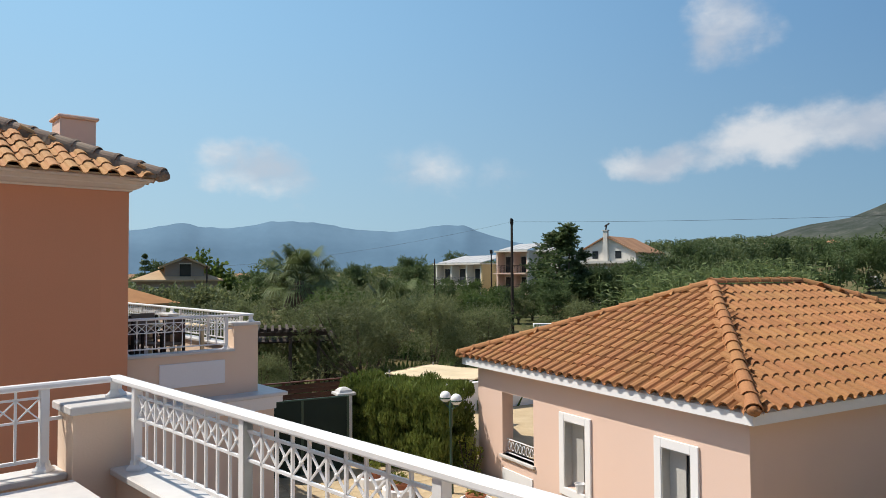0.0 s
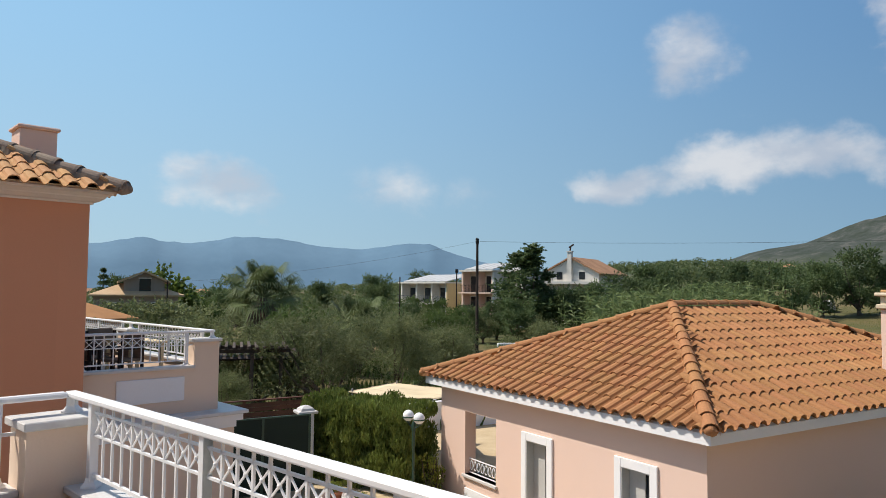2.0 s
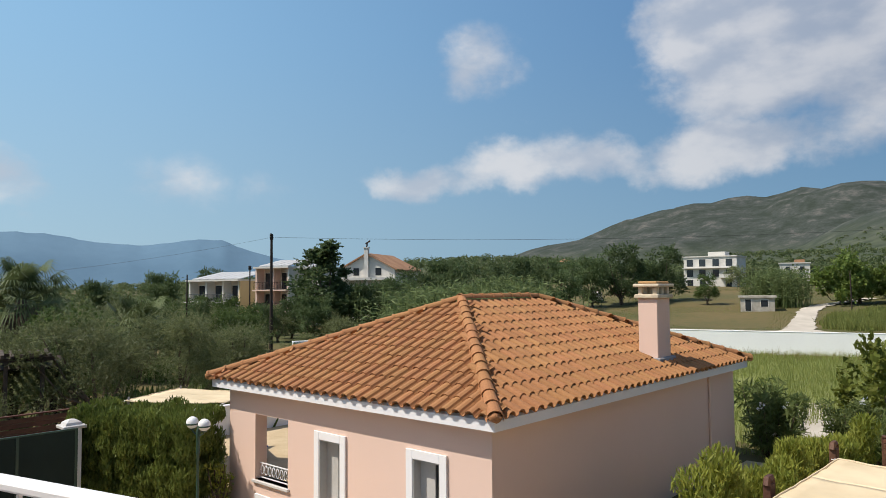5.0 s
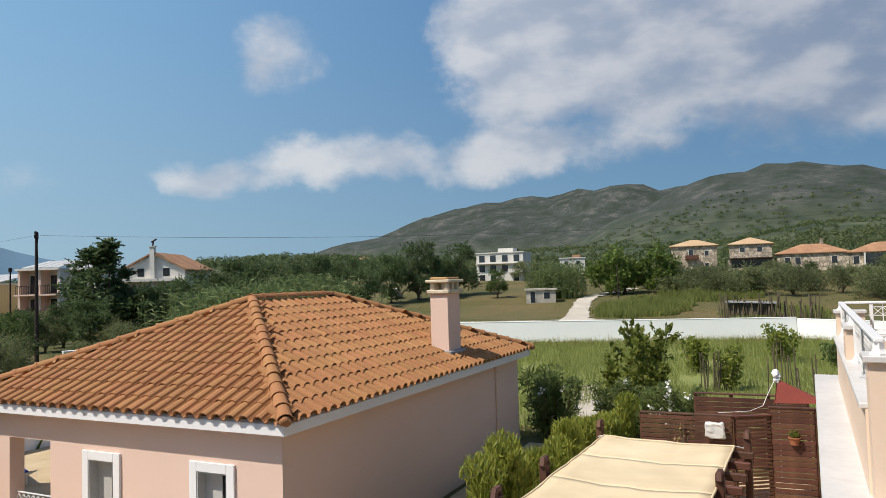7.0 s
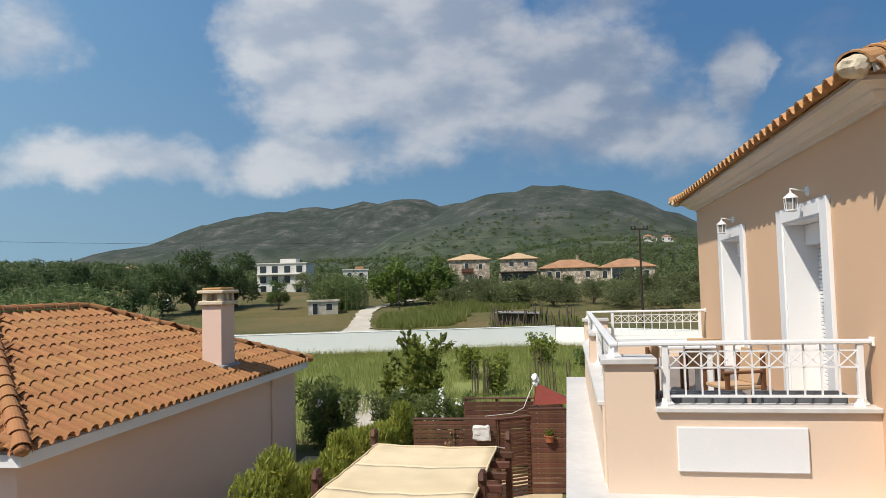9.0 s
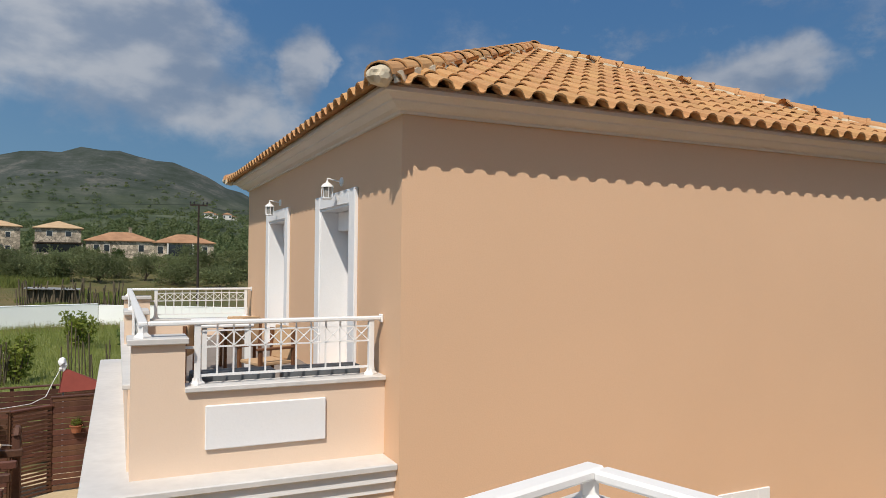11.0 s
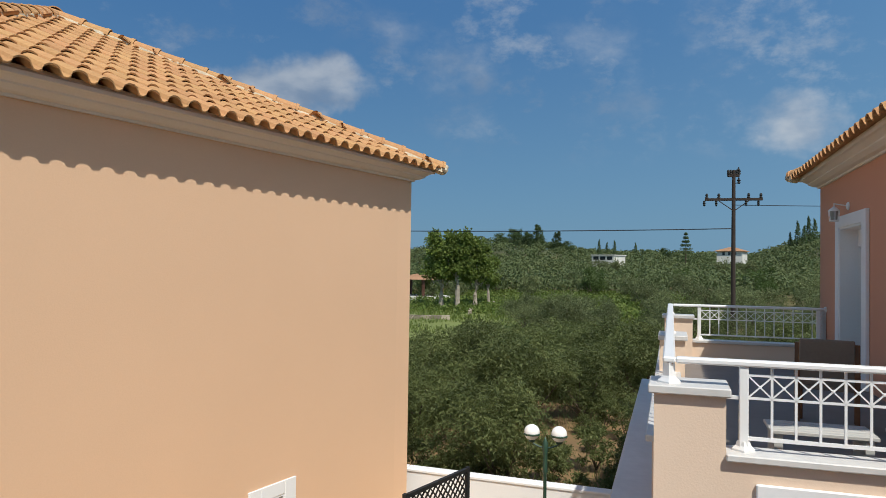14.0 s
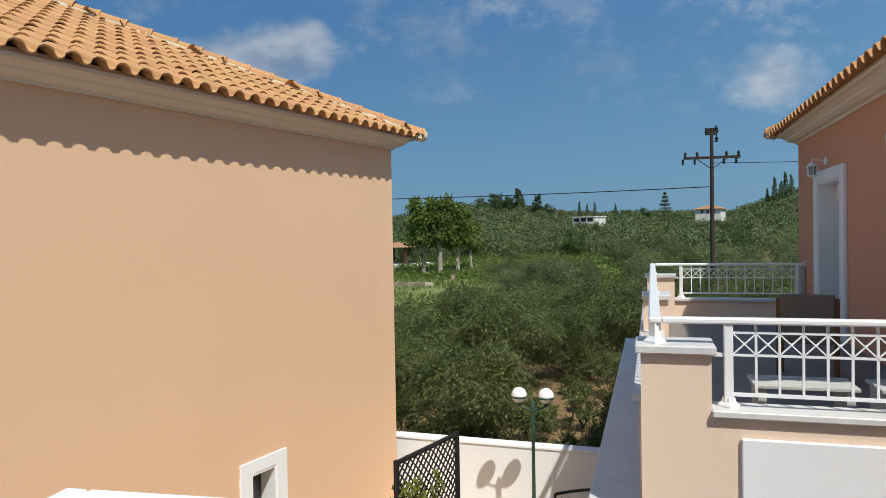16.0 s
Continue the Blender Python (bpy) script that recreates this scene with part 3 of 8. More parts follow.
def door_unit(house, x0, x1, top, shutter, glass_share):
    """A deep door opening: white surround and linings, a roller shutter let down part of the way and dark glass."""
    d = part("door", bmesh.new(), M_WHITE, house, "white deep-set terrace door with a roller shutter")
    for lo, hi in (((x0 - 0.24, 0.0, FLOOR), (x0, 0.05, top + 0.18)), ((x1, 0.0, FLOOR), (x1 + 0.24, 0.05, top + 0.18)), ((x0, 0.0, top), (x1, 0.05, top + 0.18))):
        box_part("surround", lo, hi, M_WHITE, d, 0.006)
    for lo, hi in (((x0 - 0.003, -0.40, FLOOR), (x0 + 0.03, 0.03, top)), ((x1 - 0.03, -0.40, FLOOR), (x1 + 0.003, 0.03, top)), ((x0 + 0.03, -0.40, top - 0.03), (x1 - 0.03, 0.03, top + 0.003))):
        box_part("lining", lo, hi, M_WHITE, d)
    box_part("shutter_box", (x0 + 0.03, -0.40, top - 0.30), (x1 - 0.03, -0.22, top - 0.03), M_WHITE, d, 0.01)
    low = top - 0.30 - shutter
    n = max(1, int(shutter / 0.05))
    for k in range(n):
        box_part("slat", (x0 + 0.035, -0.385, top - 0.30 - 0.05 * (k + 1) + 0.006), (x1 - 0.035, -0.365, top - 0.30 - 0.05 * k), M_WHITE, d, 0.006)
    box_part("glass", (x0 + 0.03, -0.402, FLOOR), (x1 - 0.03, -0.392, top - 0.3), M_GLASS_DARK, d)
    for x in (x0 + 0.03, (x0 + x1) / 2 - 0.03, x1 - 0.09):
        box_part("frame", (x, -0.391, FLOOR), (x + 0.06, -0.372 if shutter < 1 else -0.386, low), M_WHITE, d)


def lantern(m):
    L = thing("wall_lantern", "white metal wall lantern with a caged glass on a scrolled arm", "lantern", m, group="wall lanterns")
    bm = bmesh.new()
    bm_lathe(bm, [(0.062, 0), (0.062, 0.012), (0.05, 0.025), (0.02, 0.03)], 14)
    part("back_plate", bm, M_IRON, L, m=pose(0, 0, 0.05, -90, 0, 0))
    bm = bmesh.new()
    bm_bar(bm, (0, 0.02, 0.05), (0, 0.20, 0.085), 0.02, sides=8)
    bm_bar(bm, (0, 0.20, 0.09), (0, 0.20, 0.05), 0.016, sides=8)
    part("arm", bm, M_IRON, L)
    bm = bmesh.new()
    bm_lathe(bm, [(0.085, 0.0), (0.082, 0.012), (0.035, 0.055), (0.02, 0.06), (0.012, 0.085)], 12, (0, 0.20, -0.03))
    part("cap", bm, M_IRON, L)
    bm = bmesh.new()
    bm_lathe(bm, [(0.045, 0), (0.055, 0.13)], 10, (0, 0.20, -0.16))
    part("glass", bm, M_LAMPGLASS, L, "grey glass cylinder")
    for k in range(6):
        g = 2 * math.pi * k / 6
        bm = bmesh.new()
        bm_bar(bm, (0.066 * math.cos(g), 0.20 + 0.066 * math.sin(g), -0.17), (0.078 * math.cos(g), 0.20 + 0.078 * math.sin(g), -0.03), 0.008)
        part("cage_bar", bm, M_IRON, L)
    bm = bmesh.new()
    bm_lathe(bm, [(0.05, -0.012), (0.072, 0), (0.072, 0.012)], 12, (0, 0.20, -0.18))
    part("base_ring", bm, M_IRON, L)
    return L


def thing_body(house, back):
    """What stands behind the terrace hangs on the house itself, or on a core set back from it where the terrace is deeper."""
    if not back:
        return house
    core = new("storey")
    core.parent, core.matrix_basis = house, pose(0, -back, 0)
    return core


def villa(m, label, singles, shutter, low_window=True, back=0.0, paint=None, flip=False, pier=4.02, old=False):
    house = thing("house", label, "house", m, group="villas")
    # upper storey and the storey below it
    body = thing_body(house, back)
    doors = [(2.54, 3.98), (6.30, 7.71)] if flip else [(1.69, 3.10), (5.42, 6.86)]
    front = [(a, b, FLOOR, 5.56) for a, b in doors]
    bm = bmesh.new()
    bm_wall(bm, U_LEN, 0.0, WALL_TOP + 0.02, 0.42, front)
    part("wall", bm, paint, body, "ochre rendered front wall")
    bm = bmesh.new()
    bm_wall(bm, V_DEEP - 0.84, 0.0, WALL_TOP + 0.02, 0.42, [(3.98, 4.67, 0.5, 1.69)] if low_window else [])
    part("wall", bm, paint, body, "ochre rendered gable wall", m=pose(0.42, -0.42, 0, 0, 0, -90))
    bm = bmesh.new()
    bm_wall(bm, V_DEEP - 0.84, 0.0, WALL_TOP + 0.02, 0.42, [])
    part("wall", bm, paint, body, m=pose(U_LEN - 0.42, -V_DEEP + 0.42, 0, 0, 0, 90))
    bm = bmesh.new()
    bm_wall(bm, U_LEN, 0.0, WALL_TOP + 0.02, 0.42, [])
    part("wall", bm, paint, body, m=pose(U_LEN, -V_DEEP, 0, 0, 0, 180))
    box_part("floor", (0.42, -V_DEEP + 0.42, FLOOR - 0.2), (U_LEN - 0.42, -0.42, FLOOR), M_GREYSLAB, body)
    for a, b in doors:
        door_unit(body, a, b, 5.56, shutter, 0.5)
    if low_window:
        w = part("window", bmesh.new(), M_WHITE, body, "small white-framed window")
        for lo, hi in (((-0.03, -4.62, 0.3), (0.0, -4.40, 1.87)), ((-0.03, -5.31, 0.3), (0.0, -5.09, 1.87)), ((-0.03, -5.09, 1.69), (0.0, -4.62, 1.87))):
            box_part("surround", lo, hi, M_WHITE, w, 0.005)
        for lo, hi in (((-0.02, -4.62 - 0.0, 0.5), (0.3, -4.40 + 0.003, 1.69)), ((-0.02, -5.09 - 0.003, 0.5), (0.3, -5.06, 1.69)), ((-0.02, -5.06, 1.66), (0.3, -4.62, 1.693))):
            box_part("lining", lo, hi, M_WHITE, w)
        box_part("glass", (0.24, -5.06, 0.5), (0.25, -4.62, 1.66), M_GLASS_DARK, w)
    bm = bmesh.new()
    sweep_round(bm, [(0.0, 6.365), (0.04, 6.365), (0.045, 6.395), (0.11, 6.41), (0.18, 6.455), (0.185, 6.475), (0.26, 6.52), (0.305, 6.525), (0.31, 6.565), (0.26, 6.61), (0.0, 6.63)], 0, U_LEN, -V_DEEP, 0)
    part("cornice", bm, M_CORNICE, body, "cream moulded eaves cornice")
    hip_roof(body, -0.355, U_LEN + 0.355, -V_DEEP - 0.355, 0.355, 6.585, 2.08, singles, False, old)
    if body != house:
        for c in list(body.children):
            c.parent, c.matrix_basis = house, body.matrix_basis @ c.matrix_basis
        bpy.data.objects.remove(body)
    # storey below the terrace
    bm = bmesh.new()
    bm_wall(bm, U_LEN - 0.3, 0, 2.44, 0.25, [(1.2, 3.6, 0.0, 2.1), (5.4, 7.8, 0.0, 2.1)])
    part("wall", bm, M_PEACH, house, m=pose(0.15, 2.72, 0))
    for x, turn, y in ((0.40, -90, 2.47), (U_LEN - 0.40, 90, 0.0)):
        bm = bmesh.new()
        bm_wall(bm, 2.47, 0, 2.44, 0.25, [])
        part("wall", bm, M_PEACH, house, m=pose(x, y, 0, 0, 0, turn))
    bm = bmesh.new()
    bm_box(bm, (0.12, -back, 2.44), (U_LEN - 0.12, 2.75, 2.56))
    bm_box(bm, (0.07, -back, 2.56), (U_LEN - 0.07, 2.86, 2.68))
    part("terrace_cornice", bm, M_WHITE, house, "white stepped cornice below the terrace")
    bm = bmesh.new()
    bm_box(bm, (0.02, -back, 2.68), (U_LEN - 0.02, 2.95, 2.75), 0.012)
    part("cornice_top", bm, M_MARBLE, house, "grey veined marble coping")
    box_part("terrace_floor", (T_IN + 0.2, -back, 2.75), (U_LEN - T_IN - 0.2, T_OUT - 0.2, FLOOR), M_FLOORTILE, house)
    # parapets, ledges and corner piers
    x0, x1 = T_IN, U_LEN - T_IN
    for lo, hi in (((x0, -back, 2.75), (x0 + 0.2, 2.05, LEDGE - 0.05)), ((x1 - 0.2, -back, 2.75), (x1, 2.05, LEDGE - 0.05)), ((x0 + 0.35, T_OUT - 0.2, 2.75), (x1 - 0.35, T_OUT, LEDGE - 0.05))):
        box_part("parapet", lo, hi, M_PEACH, house, 0.0, "peach rendered terrace parapet")
    for lo, hi in (((x0 - 0.05, -back, LEDGE - 0.05), (x0 + 0.25, 2.05, LEDGE)), ((x1 - 0.25, -back, LEDGE - 0.05), (x1 + 0.05, 2.05, LEDGE)), ((x0 + 0.35, T_OUT - 0.25, LEDGE - 0.05), (x1 - 0.35, T_OUT + 0.05, LEDGE))):
        box_part("ledge", lo, hi, M_MARBLE, house, 0.008)
    mid = (x0 + x1) / 2
    for a, b in ((x0, x0 + 0.35), (x1 - 0.35, x1), (mid - 0.3, mid + 0.3)):
        wide = 0.5 if a != mid - 0.3 else 0.3
        box_part("pier", (a, T_OUT - wide, 2.75), (b, T_OUT - 0.02 if wide > 0.4 else T_OUT + 0.002, pier), M_PEACH, house)
        box_part("pier_cap", (a - 0.05, T_OUT - wide - 0.03, pier), (b + 0.05, T_OUT + 0.02, pier + 0.06), M_MARBLE, house, 0.008)
    for a, b in ((x0 - 0.035, x0), (x1, x1 + 0.035)):
        box_part("wall_panel", (a, 0.66, 2.98), (b, 1.86, 3.41), M_WHITE, house, 0.008, "plain raised white panel")
    return house


def place(x, y, theta, drop=0.0):
    return Matrix.Translation((x, y, -drop)) @ Matrix.Rotation(radians(theta), 4, "Z")


VILLAS = [
    (place(7.0, -2.935, 0.0), "wn", 2.2, "two-storey ochre villa with a railed terrace and orange hipped roof"),
    (place(-1.13, -5.718, -78.5), "wn", 0.5, "two-storey ochre villa, terrace doors in shade under wide eaves"),
    (place(-1.69, 21.89, -76.5, 0.15), "en", 0.5, "two-storey ochre villa with a chimney on its tiled roof"),
    (place(-2.46, 5.88, -73.4, 0.16), "en", 0.5, "ochre villa on whose railed terrace one stands"),
]
for m, singles, shutter, label in VILLAS:
    back = 1.5 if "stands" in label else 0.14 if "in shade" in label else 0.0
    villa(m, label, singles, shutter, back=back, paint=M_OCHRE if "railed terrace and" in label else M_ROSE if "in shade" in label else M_TERRA, flip="in shade" in label, pier=3.985 if "in shade" in label else 4.02, old="chimney" in label)
    railing(m, "white enamelled railing with crossed panels along a villa terrace", back, 3.985 if "in shade" in label else 4.02)
    for x in (3.42, 7.25) if "in shade" in label else (2.15, 5.98):
        lantern(m @ pose(x, -back, 5.82))


# ---- bungalow ----
def window_unit(house, y0, y1, z0, z1, x=0.3):
    w = part("window", bmesh.new(), M_WHITE, house, "tall window with a broad white surround")
    for lo, hi in (((x - 0.045, y0 - 0.16, z0 - 0.16), (x, y0, z1 + 0.16)), ((x - 0.045, y1, z0 - 0.16), (x, y1 + 0.16, z1 + 0.16)), ((x - 0.045, y0, z1), (x, y1, z1 + 0.16)), ((x - 0.06, y0, z0 - 0.16), (x, y1, z0))):
        box_part("surround", lo, hi, M_WHITE, w, 0.006)
    for lo, hi in (((x - 0.03, y0 - 0.003, z0), (x + 0.22, y0 + 0.02, z1)), ((x - 0.03, y1 - 0.02, z0), (x + 0.22, y1 + 0.003, z1)), ((x - 0.03, y0 + 0.02, z1 - 0.02), (x + 0.22, y1 - 0.02, z1 + 0.003))):
        box_part("lining", lo, hi, M_CURTAIN, w)
    box_part("glass", (x + 0.18, y0 + 0.02, z0), (x + 0.19, y1 - 0.02, z1 - 0.02), M_GLASS_DARK, w)
    box_part("shutter", (x + 0.15, y0 + 0.26, z0), (x + 0.175, y1 - 0.02, z1 - 0.02), M_CURTAIN, w, 0.005)


def bungalow(m):
    h = thing("house", "low pink bungalow with a hipped orange tile roof and corner veranda", "house", m)
    X, Y, E = 11.43, 8.26, 0.3
    bm = bmesh.new()
    bm_wall(bm, Y - 2 * E, 0, 2.60, 0.3, [(Y - E - b, Y - E - a, z0, z1) for a, b, z0, z1 in ((5.72, 6.92, 0.66, 2.08), (4.0, 4.64, 0.5, 1.83), (1.40, 2.04, 0.5, 1.85))])
    part("wall", bm, M_PINK, h, "pink rendered wall in sun", m=pose(E + 0.3, Y - E, 0, 0, 0, -90))
    bm = bmesh.new()
    bm_wall(bm, X - 2 * E - 0.6, 0, 2.60, 0.3, [])
    part("wall", bm, M_PINK, h, m=pose(X - E - 0.3, E, 0, 0, 0, 180))
    bm = bmesh.new()
    bm_wall(bm, Y - 2 * E, 0, 2.60, 0.3, [])
    part("wall", bm, M_PINK, h, m=pose(X - E - 0.3, E, 0, 0, 0, 90))
    bm = bmesh.new()
    bm_wall(bm, X - 2 * E - 0.6, 0, 2.60, 0.3, [(0.35, 3.4, 0.0, 2.15)])
    part("wall", bm, M_PINK, h, m=pose(E + 0.3, Y - E, 0))
    box_part("wall", (4.2, 5.3, 0), (4.4, Y - E - 0.3, 2.60), M_WHITE, h)
    box_part("wall", (E + 0.3, 5.3, 0), (4.2, 5.5, 2.60), M_WHITE, h)
    box_part("veranda_floor", (E + 0.3, 5.5, 0), (4.2, Y - E - 0.3, 0.12), M_PAVING, h)
    box_part("ceiling", (E + 0.3, E + 0.3, 2.54), (X - E - 0.3, Y - E - 0.3, 2.60), M_WHITE, h)
    box_part("sill", (E - 0.06, 5.66, 0.60), (E + 0.32, 6.98, 0.66), M_MARBLE, h, 0.006)
    box_part("wall_panel", (E - 0.03, 5.75, 0.05), (E, 6.9, 0.36), M_WHITE, h, 0.006)
    bm = bmesh.new()
    bm_bar(bm, (X - E - 1.8, E - 0.03, 0), (X - E - 1.8, E - 0.03, 2.5), 0.07, sides=8)
    part("downpipe", bm, M_PINK, h)
    window_unit(h, 4.0, 4.64, 0.5, 1.83)
    window_unit(h, 1.40, 2.04, 0.5, 1.85)
    bm = bmesh.new()
    sweep_round(bm, [(0.0, 2.60), (0.288, 2.60), (0.29, 2.765), (0.22, 2.81), (0.0, 2.82)], E, X - E, E, Y - E)
    part("fascia", bm, M_WHITE, h, "white eaves board")
    hip_roof(h, 0, X, 0, Y, 2.80, 1.72, "ws", True)
    # chimney
    c = part("chimney", bmesh.new(), M_PINK, h, "pink rendered chimney with an open clay head")
    box_part("shaft", (7.05, 0.57, 2.9), (7.75, 1.05, 4.55), M_PINK, c, 0.01)
    box_part("flashing", (6.95, 0.47, 3.02), (7.85, 1.17, 3.16), M_GREYSLAB, c, 0.02)
    box_part("collar", (6.98, 0.50, 4.55), (7.82, 1.12, 4.65), M_MORTAR, c, 0.02)
    for x in (7.05, 7.33, 7.62):
        for y in (0.57, 0.94):
            box_part("stub", (x, y, 4.65), (x + 0.13, y + 0.11, 4.82), M_MORTAR, c, 0.01)
    box_part("slab", (6.96, 0.48, 4.82), (7.84, 1.14, 4.90), M_MORTAR, c, 0.02)
    box_part("top", (7.05, 0.57, 4.90), (7.75, 1.05, 4.96), M_TILE, c, 0.02)
    return h


BUNGALOW = Matrix.Translation((8.45, 7.08, 0)) @ Matrix.Rotation(radians(1.8), 4, "Z")
bungalow(BUNGALOW)

# ---- the land ----
# bearing (degrees to the left of +y), half width, slope to the crest in degrees, distance of the crest, depth of the rise
RIDGES = [
    (-88.5, 15.0, 7.35, 1150, 620), (-78.0, 26.0, 6.75, 2050, 850),
    (-94.0, 12.0, 3.4, 560, 190), (-50.0, 15.0, 1.9, 480, 250), (-74.0, 14.0, 2.2, 620, 240),
    (-156.0, 8.0, 1.8, 360, 170), (-168.0, 12.0, 1.5, 420, 230), (-181.0, 7.0, 3.0, 330, 150), (-120.0, 18.0, 2.4, 800, 400),
    (150.0, 25.0, 2.0, 700, 300), (90.0, 40.0, 1.5, 900, 400),
]


def land_height(x, y):
    r = math.hypot(x, y)
    if r < 62:
        return 0.0
    a = math.degrees(math.atan2(-x, y))
    z = 0.0
    for mid, half, slope, far, deep in RIDGES:
        d = (a - mid + 180) % 360 - 180
        rise = math.exp(-abs(d / half) ** 2.4) * far * math.tan(radians(slope))
        z = (z ** 3 + (rise * math.exp(-((r - far) / deep) ** 2 * (1.0 if r > far else 2.7 if far > 1000 else 1.6))) ** 3) ** (1 / 3)
    rough = noise.noise(Vector((x / 260, y / 260, 5))) * 0.16 + noise.noise(Vector((x / 90, y / 90, 9))) * 0.11 + noise.noise(Vector((x / 40, y / 40, 1))) * 0.05
    z += z * rough
    k = min(1.0, (r - 62) / 220)
    z += k * (noise.noise(Vector((x / 47, y / 47, 2))) * 1.0)
    z += max(0.0, min(1.0, (x - 85) / 75)) * 4.6
    return z


def ground_material():
    m = material("field", (0.165, 0.118, 0.05), rough=1.0, dark=(0.068, 0.082, 0.026), grain=1.2, patch=0.06, bump=0.3)
    N, L = m.node_tree.nodes, m.node_tree.links
    p = N["Principled BSDF"]
    src = p.inputs["Base Color"].links[0].from_socket
    geo = N.new("ShaderNodeNewGeometry")
    sep = N.new("ShaderNodeSeparateXYZ")
    L.new(geo.outputs["Position"], sep.inputs[0])
    n1, n2 = N.new("ShaderNodeTexNoise"), N.new("ShaderNodeTexNoise")
    n1.inputs["Scale"].default_value, n1.inputs["Detail"].default_value, n1.inputs["Roughness"].default_value = 0.022, 12, 0.74
    n2.inputs["Scale"].default_value, n2.inputs["Detail"].default_value = 0.05, 8
    for n in (n1, n2):
        L.new(geo.outputs["Position"], n.inputs["Vector"])
    # scrub on the hillsides, with bare rock breaking through
    n1.inputs["Lacunarity"].default_value = 2.3
    scrub = N.new("ShaderNodeValToRGB")
    e = scrub.color_ramp.elements
    e[0].position, e[0].color = 0.40, (0.026, 0.036, 0.024, 1)
    e[1].position, e[1].color = 0.68, (0.125, 0.118, 0.102, 1)
    q = e.new(0.54)
    q.color = (0.050, 0.059, 0.050, 1)
    L.new(n1.outputs[0], scrub.inputs[0])
    high = N.new("ShaderNodeMapRange")
    L.new(sep.outputs["Z"], high.inputs[0])
    high.inputs[1].default_value, high.inputs[2].default_value = 4, 14
    green = N.new("ShaderNodeValToRGB")
    g = green.color_ramp.elements
    g[0].position, g[0].color = 0.35, (0.030, 0.045, 0.022, 1)
    g[1].position, g[1].color = 0.7, (0.090, 0.105, 0.055, 1)
    L.new(n2.outputs[0], green.inputs[0])
    upper = N.new("ShaderNodeMapRange")
    L.new(sep.outputs["Z"], upper.inputs[0])
    upper.inputs[1].default_value, upper.inputs[2].default_value = 25, 95
    slope_mix = N.new("ShaderNodeMix")
    slope_mix.data_type = "RGBA"
    L.new(upper.outputs[0], slope_mix.inputs["Factor"])
    L.new(green.outputs[0], slope_mix.inputs["A"])
    L.new(scrub.outputs[0], slope_mix.inputs["B"])
    mix = N.new("ShaderNodeMix")
    mix.data_type = "RGBA"
    L.new(high.outputs[0], mix.inputs["Factor"])
    L.new(src, mix.inputs["A"])
    L.new(slope_mix.outputs["Result"], mix.inputs["B"])
    L.new(mix.outputs["Result"], p.inputs["Base Color"])
    return m


def build_ground():
    verts, faces = [], []
    rings = [0.0]
    r = 6.0
    while r < 4700:
        rings.append(r)
        r *= 1.055 if r > 60 else 1.25
    n = 288
    for r in rings:
        for k in range(n):
            a = 2 * math.pi * k / n
            x, y = r * math.cos(a), r * math.sin(a)
            verts.append((x, y, land_height(x, y)))
    for i in range(len(rings) - 1):
        for k in range(n):
            o, q = i * n, (i + 1) * n
            faces.append((o + k, q + k, q + (k + 1) % n, o + (k + 1) % n))
    me = raw_mesh("ground", verts, faces, ground_material())
    me.validate()
    me.shade_smooth()
    thing("ground", "dry grass fields and olive land rising to rocky hills", "ground", kind="structure", data=me)


build_ground()


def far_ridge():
    """The range across the bay, its distance haze painted in as a blue base colour."""
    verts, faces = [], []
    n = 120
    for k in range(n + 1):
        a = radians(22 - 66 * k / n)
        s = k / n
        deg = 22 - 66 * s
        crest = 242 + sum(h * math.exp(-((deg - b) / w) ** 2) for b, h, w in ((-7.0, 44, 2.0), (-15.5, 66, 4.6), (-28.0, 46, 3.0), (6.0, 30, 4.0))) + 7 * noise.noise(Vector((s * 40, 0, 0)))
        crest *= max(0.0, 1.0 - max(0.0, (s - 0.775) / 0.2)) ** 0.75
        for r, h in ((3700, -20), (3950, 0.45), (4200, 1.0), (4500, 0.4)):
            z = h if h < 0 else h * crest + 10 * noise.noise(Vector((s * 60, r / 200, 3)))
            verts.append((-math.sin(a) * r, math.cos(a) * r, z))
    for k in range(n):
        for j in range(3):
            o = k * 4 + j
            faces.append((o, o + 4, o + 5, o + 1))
    me = raw_mesh("backdrop", verts, faces, M_HAZEBLUE)
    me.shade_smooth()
    thing("backdrop_hills", "mountain range on the horizon, its haze painted as blue", "hills", kind="structure", data=me)


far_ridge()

# ---- plants ----
M_OLIVE = leaf_material("olive_leaves", (0.225, 0.255, 0.112), (0.112, 0.132, 0.056), 0.45)
M_WEEP = leaf_material("drooping_olive_leaves", (0.20, 0.228, 0.08), (0.085, 0.106, 0.036), 0.4)
M_BROAD = leaf_material("broad_leaves", (0.12, 0.175, 0.05), (0.06, 0.092, 0.027), 0.45)
M_DARK = leaf_material("dark_leaves", (0.135, 0.185, 0.075), (0.07, 0.105, 0.042), 0.45)
M_LIME = leaf_material("fresh_leaves", (0.175, 0.235, 0.055), (0.09, 0.13, 0.03), 0.45)
M_CITRUS = leaf_material("citrus_leaves", (0.27, 0.305, 0.058), (0.13, 0.16, 0.03), 0.45)
M_THUJA = leaf_material("thuja_sprays", (0.24, 0.295, 0.07), (0.11, 0.15, 0.032), 0.4)
M_GOLDTHUJA = leaf_material("golden_thuja_sprays", (0.40, 0.42, 0.085), (0.20, 0.24, 0.04), 0.45)
M_CANE = leaf_material("cane_leaves", (0.25, 0.315, 0.12), (0.12, 0.165, 0.06), 0.4)
